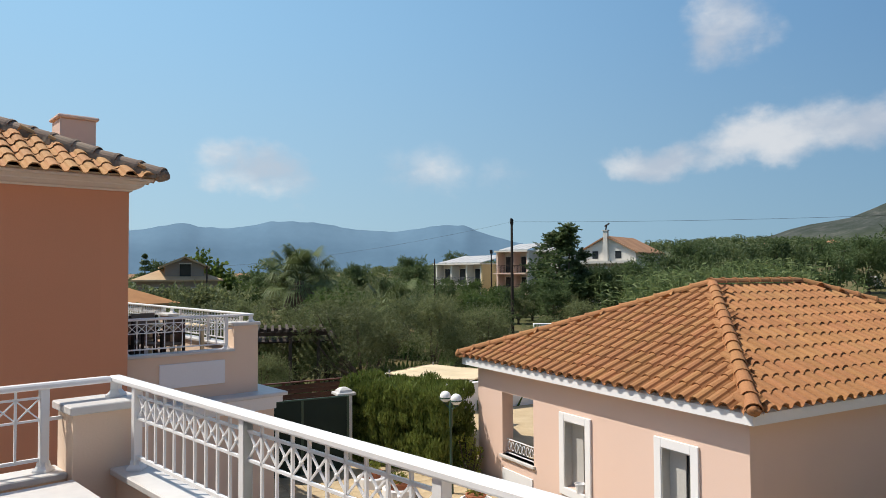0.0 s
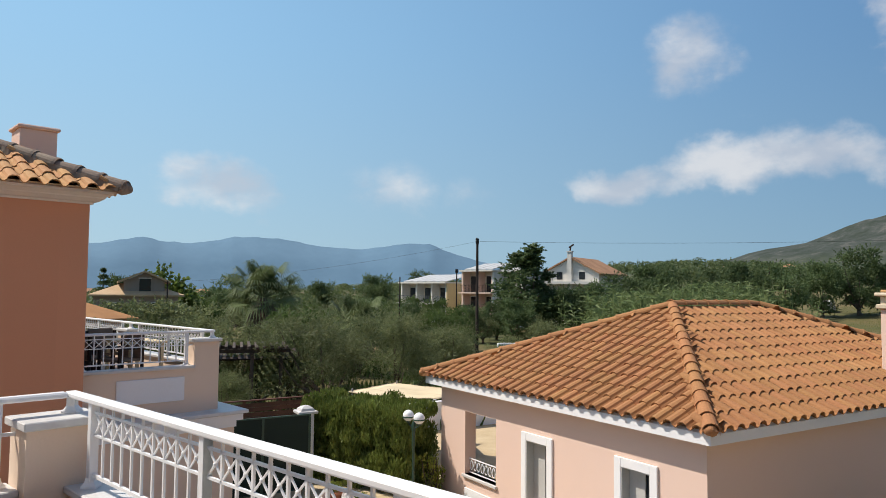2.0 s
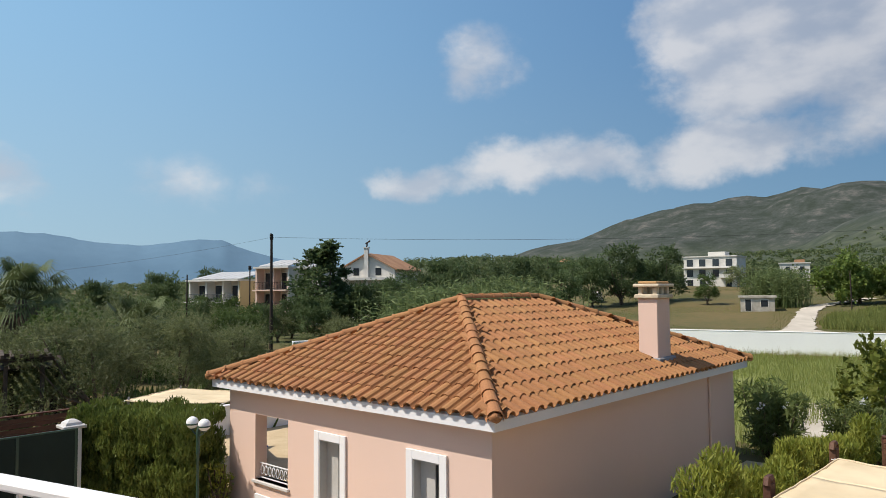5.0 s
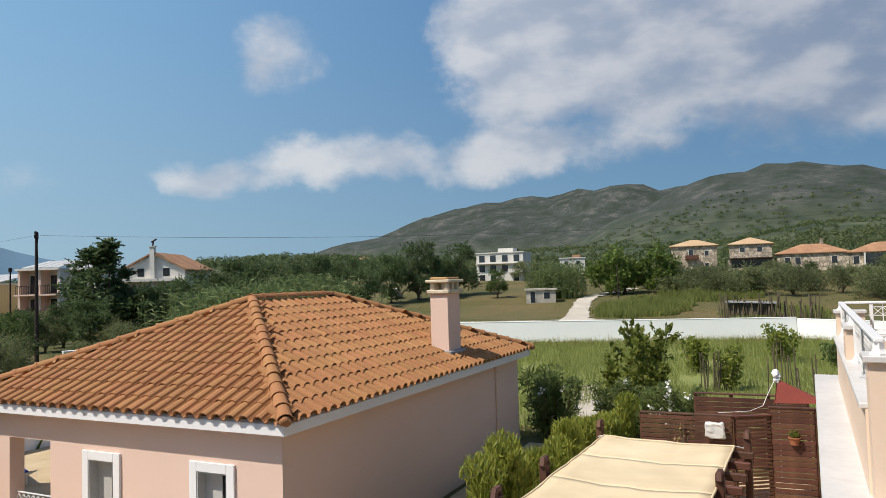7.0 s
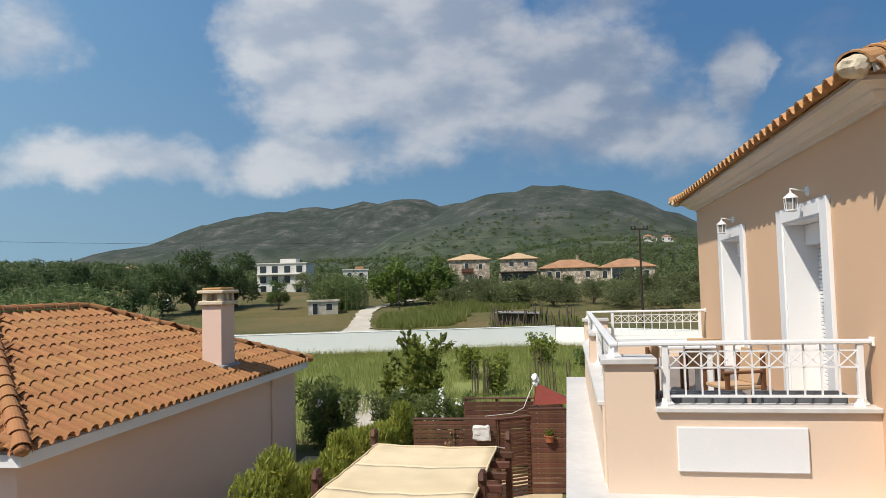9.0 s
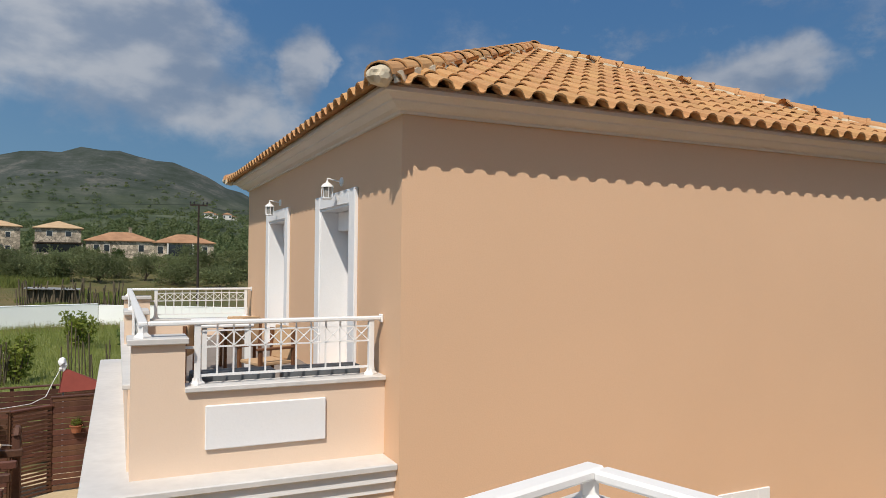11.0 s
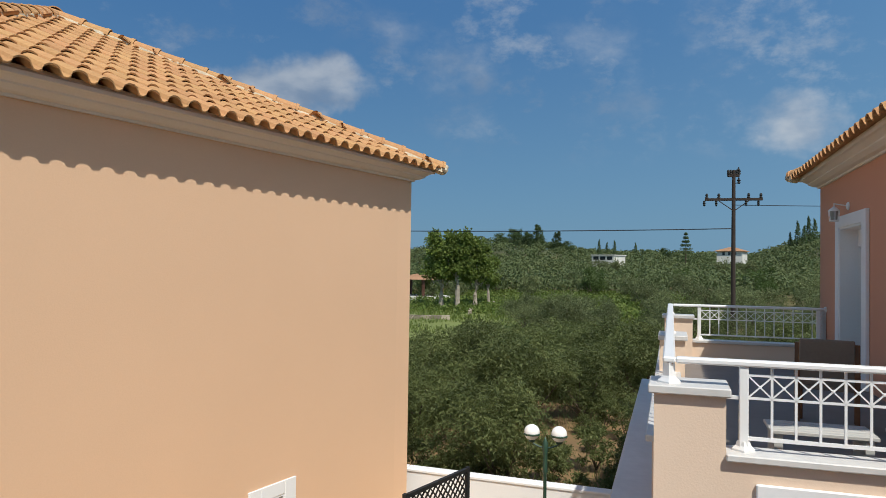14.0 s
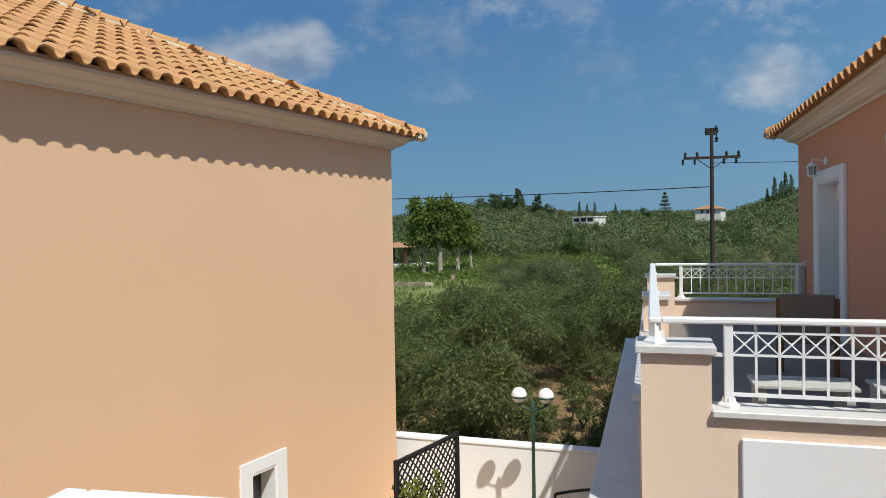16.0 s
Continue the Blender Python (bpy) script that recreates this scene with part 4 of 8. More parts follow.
M_GRASS = leaf_material("grass_blades", (0.29, 0.315, 0.09), (0.17, 0.20, 0.052), 0.45)
M_DRY = leaf_material("dry_grass", (0.32, 0.24, 0.11), (0.19, 0.14, 0.065), 0.3)
M_ROUGH = leaf_material("rough_grass", (0.19, 0.20, 0.06), (0.10, 0.115, 0.035), 0.35)
M_PALM = leaf_material("palm_fronds", (0.17, 0.21, 0.085), (0.075, 0.10, 0.04), 0.3)
M_SPRING = leaf_material("poplar_leaves", (0.22, 0.285, 0.065), (0.11, 0.155, 0.034), 0.45)
M_OLEANDER = leaf_material("oleander_leaves", (0.215, 0.265, 0.085), (0.10, 0.135, 0.042), 0.45)
M_GROVE = leaf_material("far_grove_leaves", (0.165, 0.20, 0.078), (0.085, 0.108, 0.042), 0.4, 0.1)
M_THICKET = leaf_material("far_thicket_leaves", (0.125, 0.165, 0.065), (0.068, 0.095, 0.038), 0.4, 0.1)
M_PALEBARK = material("pale_bark", (0.42, 0.36, 0.28), rough=0.95, dark=(0.25, 0.21, 0.16), grain=12, patch=3, bump=0.4)
M_PETAL = material("white_petals", (0.85, 0.85, 0.82), rough=0.6, spread=0.05, bump=0)


def leaf_arrays(rs, centres, spread, count, size, droop=0.0, shell=0.55, flat=0.0):
    """Count leaves round the centres: four-cornered blades with their places and turns by chance."""
    c = centres[rs.integers(0, len(centres), count)]
    d = rs.normal(size=(count, 3))
    d /= np.linalg.norm(d, axis=1)[:, None]
    rad = shell + (1 - shell) * rs.random(count) ** 0.6
    p = c[:, :3] + d * (c[:, 3:6] * spread) * rad[:, None]
    ax = d * 0.6 + rs.normal(size=(count, 3)) * 0.8
    ax[:, 2] -= droop
    ax /= np.linalg.norm(ax, axis=1)[:, None]
    side = np.cross(ax, rs.normal(size=(count, 3)))
    side /= np.linalg.norm(side, axis=1)[:, None]
    grow = rs.uniform(0.6, 1.35, count)[:, None]
    L, W = size[0] * grow / 2, size[1] * grow / 2
    v = np.stack([p - ax * L, p + side * W, p + ax * L, p - side * W], 1).reshape(-1, 3)
    f = np.arange(count * 4).reshape(-1, 4)
    return v, f


def twig_arrays(rs, centres, twigs, per, size, droop=0.0, lift=0.3, reach=0.62):
    """Twigs that grow out of the clumps, each with leaves set along it."""
    c = centres[rs.integers(0, len(centres), twigs)]
    d = rs.normal(size=(twigs, 3))
    d[:, 2] += lift
    d /= np.linalg.norm(d, axis=1)[:, None]
    root = c[:, :3] + d * c[:, 3:6] * rs.uniform(0.45, 0.8, twigs)[:, None]
    long = c[:, 3:6].mean(1) * reach * rs.uniform(0.55, 1.45, twigs)
    s = np.linspace(0.05, 1.0, per)[None, :, None]
    p = root[:, None] + d[:, None] * long[:, None, None] * s
    p[:, :, 2] -= droop * long[:, None] * s[:, :, 0] ** 2
    p += rs.normal(size=p.shape) * size[0] * 0.18
    ax = np.repeat(d[:, None], per, 1) * 0.75 + rs.normal(size=p.shape) * 0.5
    ax[:, :, 2] -= droop * s[:, :, 0]
    p, ax = p.reshape(-1, 3), ax.reshape(-1, 3)
    ax /= np.linalg.norm(ax, axis=1)[:, None]
    side = np.cross(ax, rs.normal(size=p.shape))
    side /= np.linalg.norm(side, axis=1)[:, None]
    grow = rs.uniform(0.65, 1.3, len(p))[:, None]
    L, W = size[0] * grow / 2, size[1] * grow / 2
    v = np.stack([p - ax * L, p + side * W, p + ax * L, p - side * W], 1).reshape(-1, 3)
    return v, np.arange(len(p) * 4).reshape(-1, 4)


def leaves_mesh(name, parts, mat):
    vs, fs, k = [], [], 0
    for v, f in parts:
        vs.append(v)
        fs.append(f + k)
        k += len(v)
    v, f = np.concatenate(vs), np.concatenate(fs)
    me = bpy.data.meshes.new(name)
    me.vertices.add(len(v))
    me.vertices.foreach_set("co", v.astype(np.float32).ravel())
    me.loops.add(len(f) * 4)
    me.loops.foreach_set("vertex_index", f.astype(np.int32).ravel())
    me.polygons.add(len(f))
    me.polygons.foreach_set("loop_start", (np.arange(len(f)) * 4).astype(np.int32))
    me.polygons.foreach_set("loop_total", np.full(len(f), 4, np.int32))
    me.update(calc_edges=True)
    me.validate()
    me.materials.append(mat)
    return me


def limb(bm, pts, r0, r1, sides=7):
    rings = []
    for i, p in enumerate(pts):
        r = r0 + (r1 - r0) * i / (len(pts) - 1)
        d = (Vector(pts[min(i + 1, len(pts) - 1)]) - Vector(pts[max(i - 1, 0)])).normalized()
        rot = d.to_track_quat("Z", "Y").to_matrix()
        rings.append([bm.verts.new(Vector(p) + rot @ Vector((math.cos(2 * math.pi * k / sides) * r, math.sin(2 * math.pi * k / sides) * r, 0))) for k in range(sides)])
    for a, b in zip(rings, rings[1:]):
        for k in range(sides):
            bm.faces.new((a[k], a[(k + 1) % sides], b[(k + 1) % sides], b[k]))
    bm.faces.new(rings[-1])


def tree_kind(seed, height, radius, trunk, blobs, count, size, mat, label, category="tree", droop=0.2, low=0.3, tall=0.75, bark=None, name="tree", spread=1.0, split=4, cone=0.0, lift=0.3):
    """A tree at the origin: tapered trunk with limbs, and a crown of leaves gathered in uneven clumps."""
    rs = np.random.default_rng(seed)
    rnd = random.Random(seed)
    t = thing(name, label, category)
    bm = bmesh.new()
    top = height * (low + 0.12)
    lean = Vector((rnd.uniform(-0.3, 0.3), rnd.uniform(-0.3, 0.3), 0)) * radius * 0.4
    path = [Vector((0, 0, -0.15)) + lean * s + Vector((rnd.uniform(-1, 1), rnd.uniform(-1, 1), 0)) * trunk * 0.5 * s + Vector((0, 0, top * s)) for s in (0, 0.25, 0.5, 0.75, 1.0)]
    limb(bm, path, trunk, trunk * 0.6)
    centres = []
    for i in range(blobs):
        a = 2 * math.pi * i / blobs * 2.4 + rnd.uniform(-0.5, 0.5)
        q = math.sqrt(rnd.random()) * 0.72
        h = low + (1 - low) * rnd.uniform(0.18, 0.86)
        q *= math.sqrt(max(0.08, 1 - ((h - low - (1 - low) * 0.45) / ((1 - low) * 0.62)) ** 2))
        s = rnd.uniform(0.22, 0.40)
        if cone:
            up = (h - low) / (1 - low)
            q, s = q * (1.25 - cone * up), s * (1.15 - 0.75 * cone * up)
        centres.append((math.cos(a) * q * radius, math.sin(a) * q * radius, h * height, s * radius * spread, s * radius * spread, s * radius * tall))
    for c in centres[: split + 3]:
        mid = (path[-1] + Vector(c[:3])) / 2 + Vector((0, 0, -0.1 * height))
        limb(bm, [path[-2], path[-1] * 0.6 + mid * 0.4, mid, Vector(c[:3])], trunk * 0.45, trunk * 0.08, 5)
    part("trunk", bm, bark or M_BARK, t)
    c = np.array(centres)
    inner = leaf_arrays(rs, c, 0.8, int(count * 0.3), (size[0] * 1.3, size[1] * 1.6), droop, 0.2)
    per = 12
    outer = twig_arrays(rs, c, int(count * 0.7 / per), per, size, droop, lift)
    part("crown", leaves_mesh("crown", [inner, outer], mat), mat, t)
    return t


def cypress_kind(seed, height, radius, count, mat, label):
    rs = np.random.default_rng(seed)
    t = thing("cypress", label, "tree")
    bm = bmesh.new()
    limb(bm, [(0, 0, -0.1), (0, 0, height * 0.4), (0, 0, height * 0.9)], radius * 0.16, 0.02)
    part("trunk", bm, M_BARK, t)
    z = np.linspace(0.08, 0.95, 14)
    c = np.stack([rs.normal(0, 0.08, 14) * radius, rs.normal(0, 0.08, 14) * radius, z * height, radius * np.sin(np.pi * (z * 0.8 + 0.18)), radius * np.sin(np.pi * (z * 0.8 + 0.18)), np.full(14, height * 0.07)], 1)
    part("crown", leaves_mesh("crown", [leaf_arrays(rs, c, 1.0, count, (height * 0.06, height * 0.02), -0.8, 0.6)], mat), mat, t)
    return t


def pine_kind(seed, height, radius, count, mat, label):
    """A conifer with flat tiers of branches."""
    rs = np.random.default_rng(seed)
    t = thing("conifer", label, "tree")
    bm = bmesh.new()
    limb(bm, [(0, 0, -0.1), (0, 0, height * 0.5), (0, 0, height * 0.97)], radius * 0.09, 0.03)
    part("trunk", bm, M_BARK, t)
    c = []
    for k in range(9):
        s = k / 8
        for j in range(6):
            a = j * 1.05 + k * 0.4
            q = radius * (1 - s * 0.85) * 0.55
            c.append((math.cos(a) * q, math.sin(a) * q, height * (0.2 + 0.76 * s), q * 0.9, q * 0.9, height * 0.035))
    part("crown", leaves_mesh("crown", [leaf_arrays(rs, np.array(c), 1.0, count, (height * 0.05, height * 0.014), 0.0, 0.4)], mat), mat, t)
    return t


KINDS = {
    "near_olive": [tree_kind(s, 3.9, 2.5, 0.2, 26, 21000, (0.095, 0.023), M_OLIVE, "silvery green olive tree beside the yard", droop=0.1, low=0.16, spread=0.84) for s in (21, 22)],
    "olive": [tree_kind(s, 3.9, 2.5, 0.2, 24, 11000, (0.13, 0.036), M_OLIVE, "silvery green olive tree with a wide crown", droop=0.1, low=0.16, spread=0.84) for s in (1, 2, 3)],
    "weep": [tree_kind(s, 3.6, 2.4, 0.16, 30, 27000, (0.105, 0.027), M_WEEP, "olive tree with drooping twigs beyond the white wall", droop=0.5, low=0.04, spread=0.84) for s in (4, 5)],
    "olive_far": [tree_kind(s, 4.2, 2.8, 0.2, 22, 4200, (0.21, 0.075), M_OLIVE, "silvery olive tree in the grove", droop=0.1, low=0.04) for s in (6, 7)],
    "thicket": [tree_kind(s, 3.0, 3.2, 0.12, 26, 5200, (0.20, 0.075), M_OLIVE, "low grey-green thicket before the stone houses", "shrub", droop=0.1, low=0.0, tall=0.8, name="thicket") for s in (23, 24)],
    "broad": [tree_kind(s, 5.2, 2.6, 0.2, 26, 10000, (0.14, 0.07), M_BROAD, "leafy green tree in the grove", droop=0.2, low=0.06) for s in (8, 9)],
    "dark": [tree_kind(s, 9.0, 4.2, 0.35, 34, 12000, (0.25, 0.13), M_DARK, "tall dark green leafy tree", droop=0.1, low=0.0) for s in (10, 11)],
    "lime": [tree_kind(s, 7.0, 3.8, 0.3, 26, 5200, (0.40, 0.24), M_LIME, "rounded bright green tree", droop=0.1, low=0.0) for s in (12,)],
    "spire": [tree_kind(13, 10.0, 3.3, 0.3, 50, 12000, (0.22, 0.12), M_DARK, "tall narrow poplar with a ragged tip", low=0.04, tall=1.0, spread=0.85, cone=0.95, lift=0.8)],
    "poplar": [tree_kind(s, 7.2, 2.0, 0.26, 34, 10000, (0.18, 0.13), M_SPRING, "leafy green tree on a pale bare trunk", low=0.30, tall=1.1, bark=M_PALEBARK) for s in (17, 18)],
    "cypress": [cypress_kind(14, 10.0, 1.1, 900, M_DARK, "slender dark cypress on the slope")],
    "conifer": [pine_kind(15, 11.0, 3.2, 1500, M_DARK, "dark conifer with spreading tiers")],
    "shrub": [tree_kind(16, 1.5, 0.9, 0.05, 12, 3000, (0.07, 0.035), M_WEEP, "low leafy shrub under the olives", "shrub", low=0.02, name="shrub")],
}
USED = {k: 0 for k in KINDS}


def plant(kind, x, y, scale=1.0, turn=None, z=None, wide=1.0):
    """Another plant of a kind; the first ones use the plants as built."""
    i = USED[kind]
    USED[kind] += 1
    rnd = random.Random(hash((round(x, 2), round(y, 2))) % 100000)
    m = Matrix.Translation((x, y, land_height(x, y) if z is None else z)) @ Matrix.Rotation(rnd.uniform(0, 6.28) if turn is None else turn, 4, "Z") @ Matrix.Diagonal((scale * wide, scale * wide, scale, 1))
    made = KINDS[kind]
    if i < len(made):
        made[i].matrix_basis = m
        return made[i]
    src = made[i % len(made)]
    return copy_thing(src, m @ Matrix.Diagonal((*(1 / s for s in src.scale), 1)))


def bearing(yaw, r):
    return -math.sin(radians(yaw)) * r, math.cos(radians(yaw)) * r


def free(x, y):
    gap = 24 < math.hypot(x - 0.5, y) < 49 and -37.5 < math.degrees(math.atan2(-x, y)) < -29.5
    return not (-14 < x < 22.5 and -12.9 < y < 21.0) and not gap and math.hypot(x - 7.6, y + 17.0) > 2.6


rnd = random.Random(77)
taken = []


def scatter(kinds, yaw0, yaw1, r0, r1, n, gap, s0, s1, wide=1.0, skip=0):
    made = 0
    for _ in range(n * 12):
        if made >= n:
            break
        r = math.sqrt(rnd.uniform(r0 * r0, r1 * r1))
        x, y = bearing(rnd.uniform(yaw0, yaw1), r)
        if not free(x, y) or any((x - p) ** 2 + (y - q) ** 2 < gap * gap for p, q in taken):
            continue
        taken.append((x, y))
        kind, size = rnd.choice(kinds), rnd.uniform(s0, s1)
        made += 1
        if not skip or made % skip:
            plant(kind, x, y, size, wide=wide)


# groves behind the gate and the bungalow
scatter(["olive"] * 5 + ["broad"], 4, -36, 27, 46, 34, 3.6, 0.72, 0.96, 1.1, 4)
scatter(["olive_far"] * 4 + ["broad"], 8, -46, 46, 110, 80, 4.6, 0.55, 0.85, 1.15)
for x, y, s in ((5.3, 23.7, 0.55), (8.7, 24.6, 1.0), (12.5, 25.8, 1.02), (16.2, 27.6, 0.85), (10.4, 30.0, 0.95)):
    plant("near_olive", x, y, s)
for yaw, r, z in ((-30.5, 40, 0.42), (-32.0, 38, 0.30), (-34.2, 44, 0.42), (-35.4, 48, 0.5), (-36.6, 43, 0.4), (-31.4, 47, 0.4), (-33.2, 41, 0.28), (-33.8, 36, 0.26)):
    plant("olive", *bearing(yaw, r), z)
# trees round the big field
for yaw, r, kind, s in ((-36.9, 72, "spire", 1.04), (-36.2, 66, "dark", 0.5), (-34.4, 70, "dark", 0.45), (-32.0, 66, "dark", 0.42), (-29.5, 68, "broad", 0.85), (-27.2, 70, "dark", 0.45), (-24.5, 64, "broad", 0.9), (-38.8, 72, "dark", 0.64), (-43.1, 70, "dark", 0.68), (-41.5, 80, "dark", 0.66), (-44.2, 78, "dark", 0.78), (-46.8, 84, "dark", 0.95), (-49.0, 92, "dark", 0.9), (-42.6, 76, "olive_far", 1.05), (-40.3, 70, "dark", 0.62),
                        (-51.5, 105, "dark", 0.95), (-53.4, 110, "dark", 1.05), (-56.0, 112, "dark", 1.0), (-58.4, 118, "dark", 1.0), (-60.7, 122, "dark", 1.2), (-62.3, 126, "dark", 0.9), (-63.8, 128, "dark", 1.12),
                        (-75.9, 117, "lime", 1.1), (-77.0, 119, "lime", 1.0), (-79.2, 118, "lime", 1.08), (-80.2, 120, "lime", 0.85), (-69.2, 172, "olive_far", 1.2), (-67.0, 120, "broad", 1.0),
                        (-82.5, 126, "thicket", 1.15), (-84.3, 112, "thicket", 1.05), (-85.3, 110, "thicket", 1.1), (-86.3, 111, "thicket", 0.85), (-80.4, 126, "thicket", 1.2), (-81.4, 124, "thicket", 1.1), (-83.3, 113, "thicket", 0.8), (-78.6, 128, "thicket", 0.8), (-79.8, 130, "thicket", 0.7), (-172.0, 178, "olive_far", 1.3), (-172.9, 180, "olive_far", 1.25), (-173.8, 178, "olive_far", 1.35), (-162.8, 188, "olive_far", 1.25), (-164.4, 188, "olive_far", 1.2), (-163.6, 186, "olive_far", 1.1), (-92.0, 112, "olive_far", 0.9), (-94.0, 108, "olive_far", 1.05), (-96.0, 116, "olive_far", 1.15), (-98.0, 112, "olive_far", 1.2), (-88.0, 140, "olive_far", 0.7), (-90.2, 138, "broad", 0.7), (-86.4, 140, "olive_far", 0.6), (-79.0, 146, "olive_far", 0.9), (-95.2, 128, "olive_far", 1.2), (-100.0, 120, "olive_far", 1.2)):
    plant(kind, *bearing(yaw, r), s, wide=1.55 if kind == "spire" else 1.0)
for k in range(16):
    plant("cypress", *bearing(-78 - k * 1.35 + rnd.uniform(-0.4, 0.4), rnd.uniform(215, 330)), rnd.uniform(0.55, 0.95))
for k in range(22):
    plant(rnd.choice(["conifer", "dark", "dark"]), *bearing(-69 - k * 1.3 + rnd.uniform(-0.6, 0.6), rnd.uniform(205, 260)), rnd.uniform(0.5, 0.85))
scatter(["thicket", "thicket", "thicket", "olive_far"], -80, -104, 100, 136, 24, 4.6, 0.7, 1.15, 1.25)
# the grove beyond the white wall
scatter(["weep"], -148, -186, 15.6, 25, 22, 2.5, 0.6, 0.84, 1.15)
scatter(["weep"], -153, -190, 25, 34, 17, 3.0, 0.62, 0.88, 1.2)
scatter(["olive"], -157, -190, 34, 56, 24, 4.2, 0.6, 0.85, 1.15)
scatter(["olive_far"], -166, -192, 56, 85, 20, 5.0, 0.6, 0.85)
scatter(["olive_far", "olive_far", "broad"], -144, -192, 95, 150, 50, 5.0, 0.65, 0.95)
for yaw, r, kind, s in ((-150.5, 78, "poplar", 1.22), (-151.8, 77, "poplar", 1.25), (-153.2, 80, "poplar", 1.12), (-154.3, 84, "poplar", 0.85), (-158.2, 300, "spire", 1.25), (-159.7, 300, "spire", 1.1), (-157.3, 305, "dark", 0.9), (-160.6, 305, "dark", 0.8), (-156.4, 310, "dark", 1.0), (-155.2, 290, "dark", 0.8), (-166.6, 315, "dark", 0.6), (-163.0, 320, "cypress", 0.9), (-163.6, 320, "cypress", 0.8), (-164.2, 320, "cypress", 0.9), (-165.8, 330, "cypress", 0.8),
                        (-168.0, 300, "dark", 0.7), (-169.5, 240, "conifer", 1.15), (-177.2, 280, "cypress", 1.1), (-177.6, 276, "cypress", 0.9), (-177.9, 280, "cypress", 1.15), (-178.3, 284, "cypress", 1.0), (-176.7, 282, "cypress", 0.8), (-176.0, 270, "olive_far", 1.3)):
    plant(kind, *bearing(yaw, r), s)
for yaw, s in ((-3.4, 0.95), (-4.8, 1.0), (-6.0, 0.9), (-7.3, 1.0), (-8.6, 0.92), (-10.0, 1.0)):
    plant("olive_far", *bearing(yaw, 54), s, wide=1.15)
# taller crowns standing over the grove
for x, y, kind, s in ((13.3, 80.9, "lime", 1.02), (6.4, 83.7, "conifer", 0.64), (9.0, 89.5, "dark", 0.76), (22.5, 97.4, "dark", 0.80), (50.4, 108.8, "dark", 0.89), (62.1, 114.1, "dark", 0.98), (38.5, 102.9, "dark", 0.74)):
    plant(kind, x, y, s)
for k in USED:
    for i, t in enumerate(KINDS[k]):
        if i >= USED[k]:
            plant(k, *bearing(-30 - 7 * i, 120))


def far_woods():
    """Olive groves and scrub on the slopes, too far off to tell one tree from the next."""
    rs = np.random.default_rng(3)
    c = []
    for yaw0, yaw1, r0, r1, n, s in ((10, -50, 105, 500, 1500, 2.3), (-48, -104, 180, 900, 2600, 2.5), (-138, -196, 112, 430, 3600, 2.0), (-64, -106, 185, 460, 3200, 2.4)):
        for _ in range(n):
            r = r0 + (r1 - r0) * rs.random() ** 1.3
            x, y = bearing(yaw0 + (yaw1 - yaw0) * rs.random(), r)
            k = s * rs.uniform(0.6, 1.5)
            c.append((x, y, land_height(x, y) + k * 0.7, k, k, k * 0.8))
    c = np.array(c)
    n = 60
    idx = np.repeat(np.arange(len(c)), n)
    grow = np.clip(0.28 + np.hypot(c[idx, 0], c[idx, 1]) / 520, 0.42, 1.0)[:, None]
    d = rs.normal(size=(len(idx), 3))
    d[:, 2] = np.abs(d[:, 2]) * 1.1 - 0.25
    d /= np.linalg.norm(d, axis=1)[:, None]
    p = c[idx, :3] + d * c[idx, 3:6] * rs.uniform(0.75, 1.05, len(idx))[:, None]
    ax = np.cross(d + rs.normal(size=d.shape) * 0.35, rs.normal(size=d.shape))
    ax /= np.linalg.norm(ax, axis=1)[:, None]
    side = np.cross(ax, d + rs.normal(size=d.shape) * 0.45)
    side /= np.linalg.norm(side, axis=1)[:, None]
    L, W = rs.uniform(0.5, 1.0, len(idx))[:, None] * 0.7 * grow, rs.uniform(0.5, 1.0, len(idx))[:, None] * 0.45 * grow
    v = np.stack([p - ax * L, p + side * W, p + ax * L, p - side * W], 1).reshape(-1, 3)
    q = v.reshape(-1, 4, 3)
    dark = (np.arange(len(idx)) // n) % 5 < np.where(c[idx, 1] < 0, 1, 3)
    for sel, mat, label in ((dark, M_THICKET, "dark scrub and trees covering the far slopes"), (~dark, M_GROVE, "olive groves covering the far slopes")):
        w = q[sel].reshape(-1, 3)
        thing("far_woods", label, "woods", kind="stuff", data=leaves_mesh("far_woods", [(w, np.arange(len(w)).reshape(-1, 4))], mat))


far_woods()

# ---- courtyard, gardens and the buildings around ----
M_GATE = material("dark_green_mesh", (0.018, 0.035, 0.026), rough=0.7, spread=0.3, grain=60, bump=0.2)
M_TERRAPOT = material("terracotta", (0.42, 0.16, 0.08), rough=0.85, spread=0.25, grain=20)
M_REDCLOTH = material("faded_red_canvas", (0.26, 0.06, 0.045), rough=0.9, spread=0.2, grain=12)
M_BLUECLOTH = material("blue_fabric", (0.04, 0.09, 0.42), rough=0.8, spread=0.2)
M_CANE_DRY = material("weathered_cane", (0.16, 0.125, 0.08), rough=0.95, dark=(0.07, 0.055, 0.04), grain=12, patch=1.5, bump=0.4, jitter=0.3, island=True)
M_LIMEWASH = material("limewashed_wall", (0.87, 0.87, 0.855), rough=0.8, spread=0.05, grain=8, patch=0.5, bump=0.06)
M_CHALK = material("chalk_track", (0.56, 0.51, 0.43), rough=1.0, dark=(0.40, 0.36, 0.29), grain=1.2, patch=0.15, bump=0.3)
M_SOIL = material("red_brown_soil", (0.27, 0.175, 0.08), rough=1.0, dark=(0.17, 0.11, 0.055), grain=3, patch=0.5, bump=0.5)
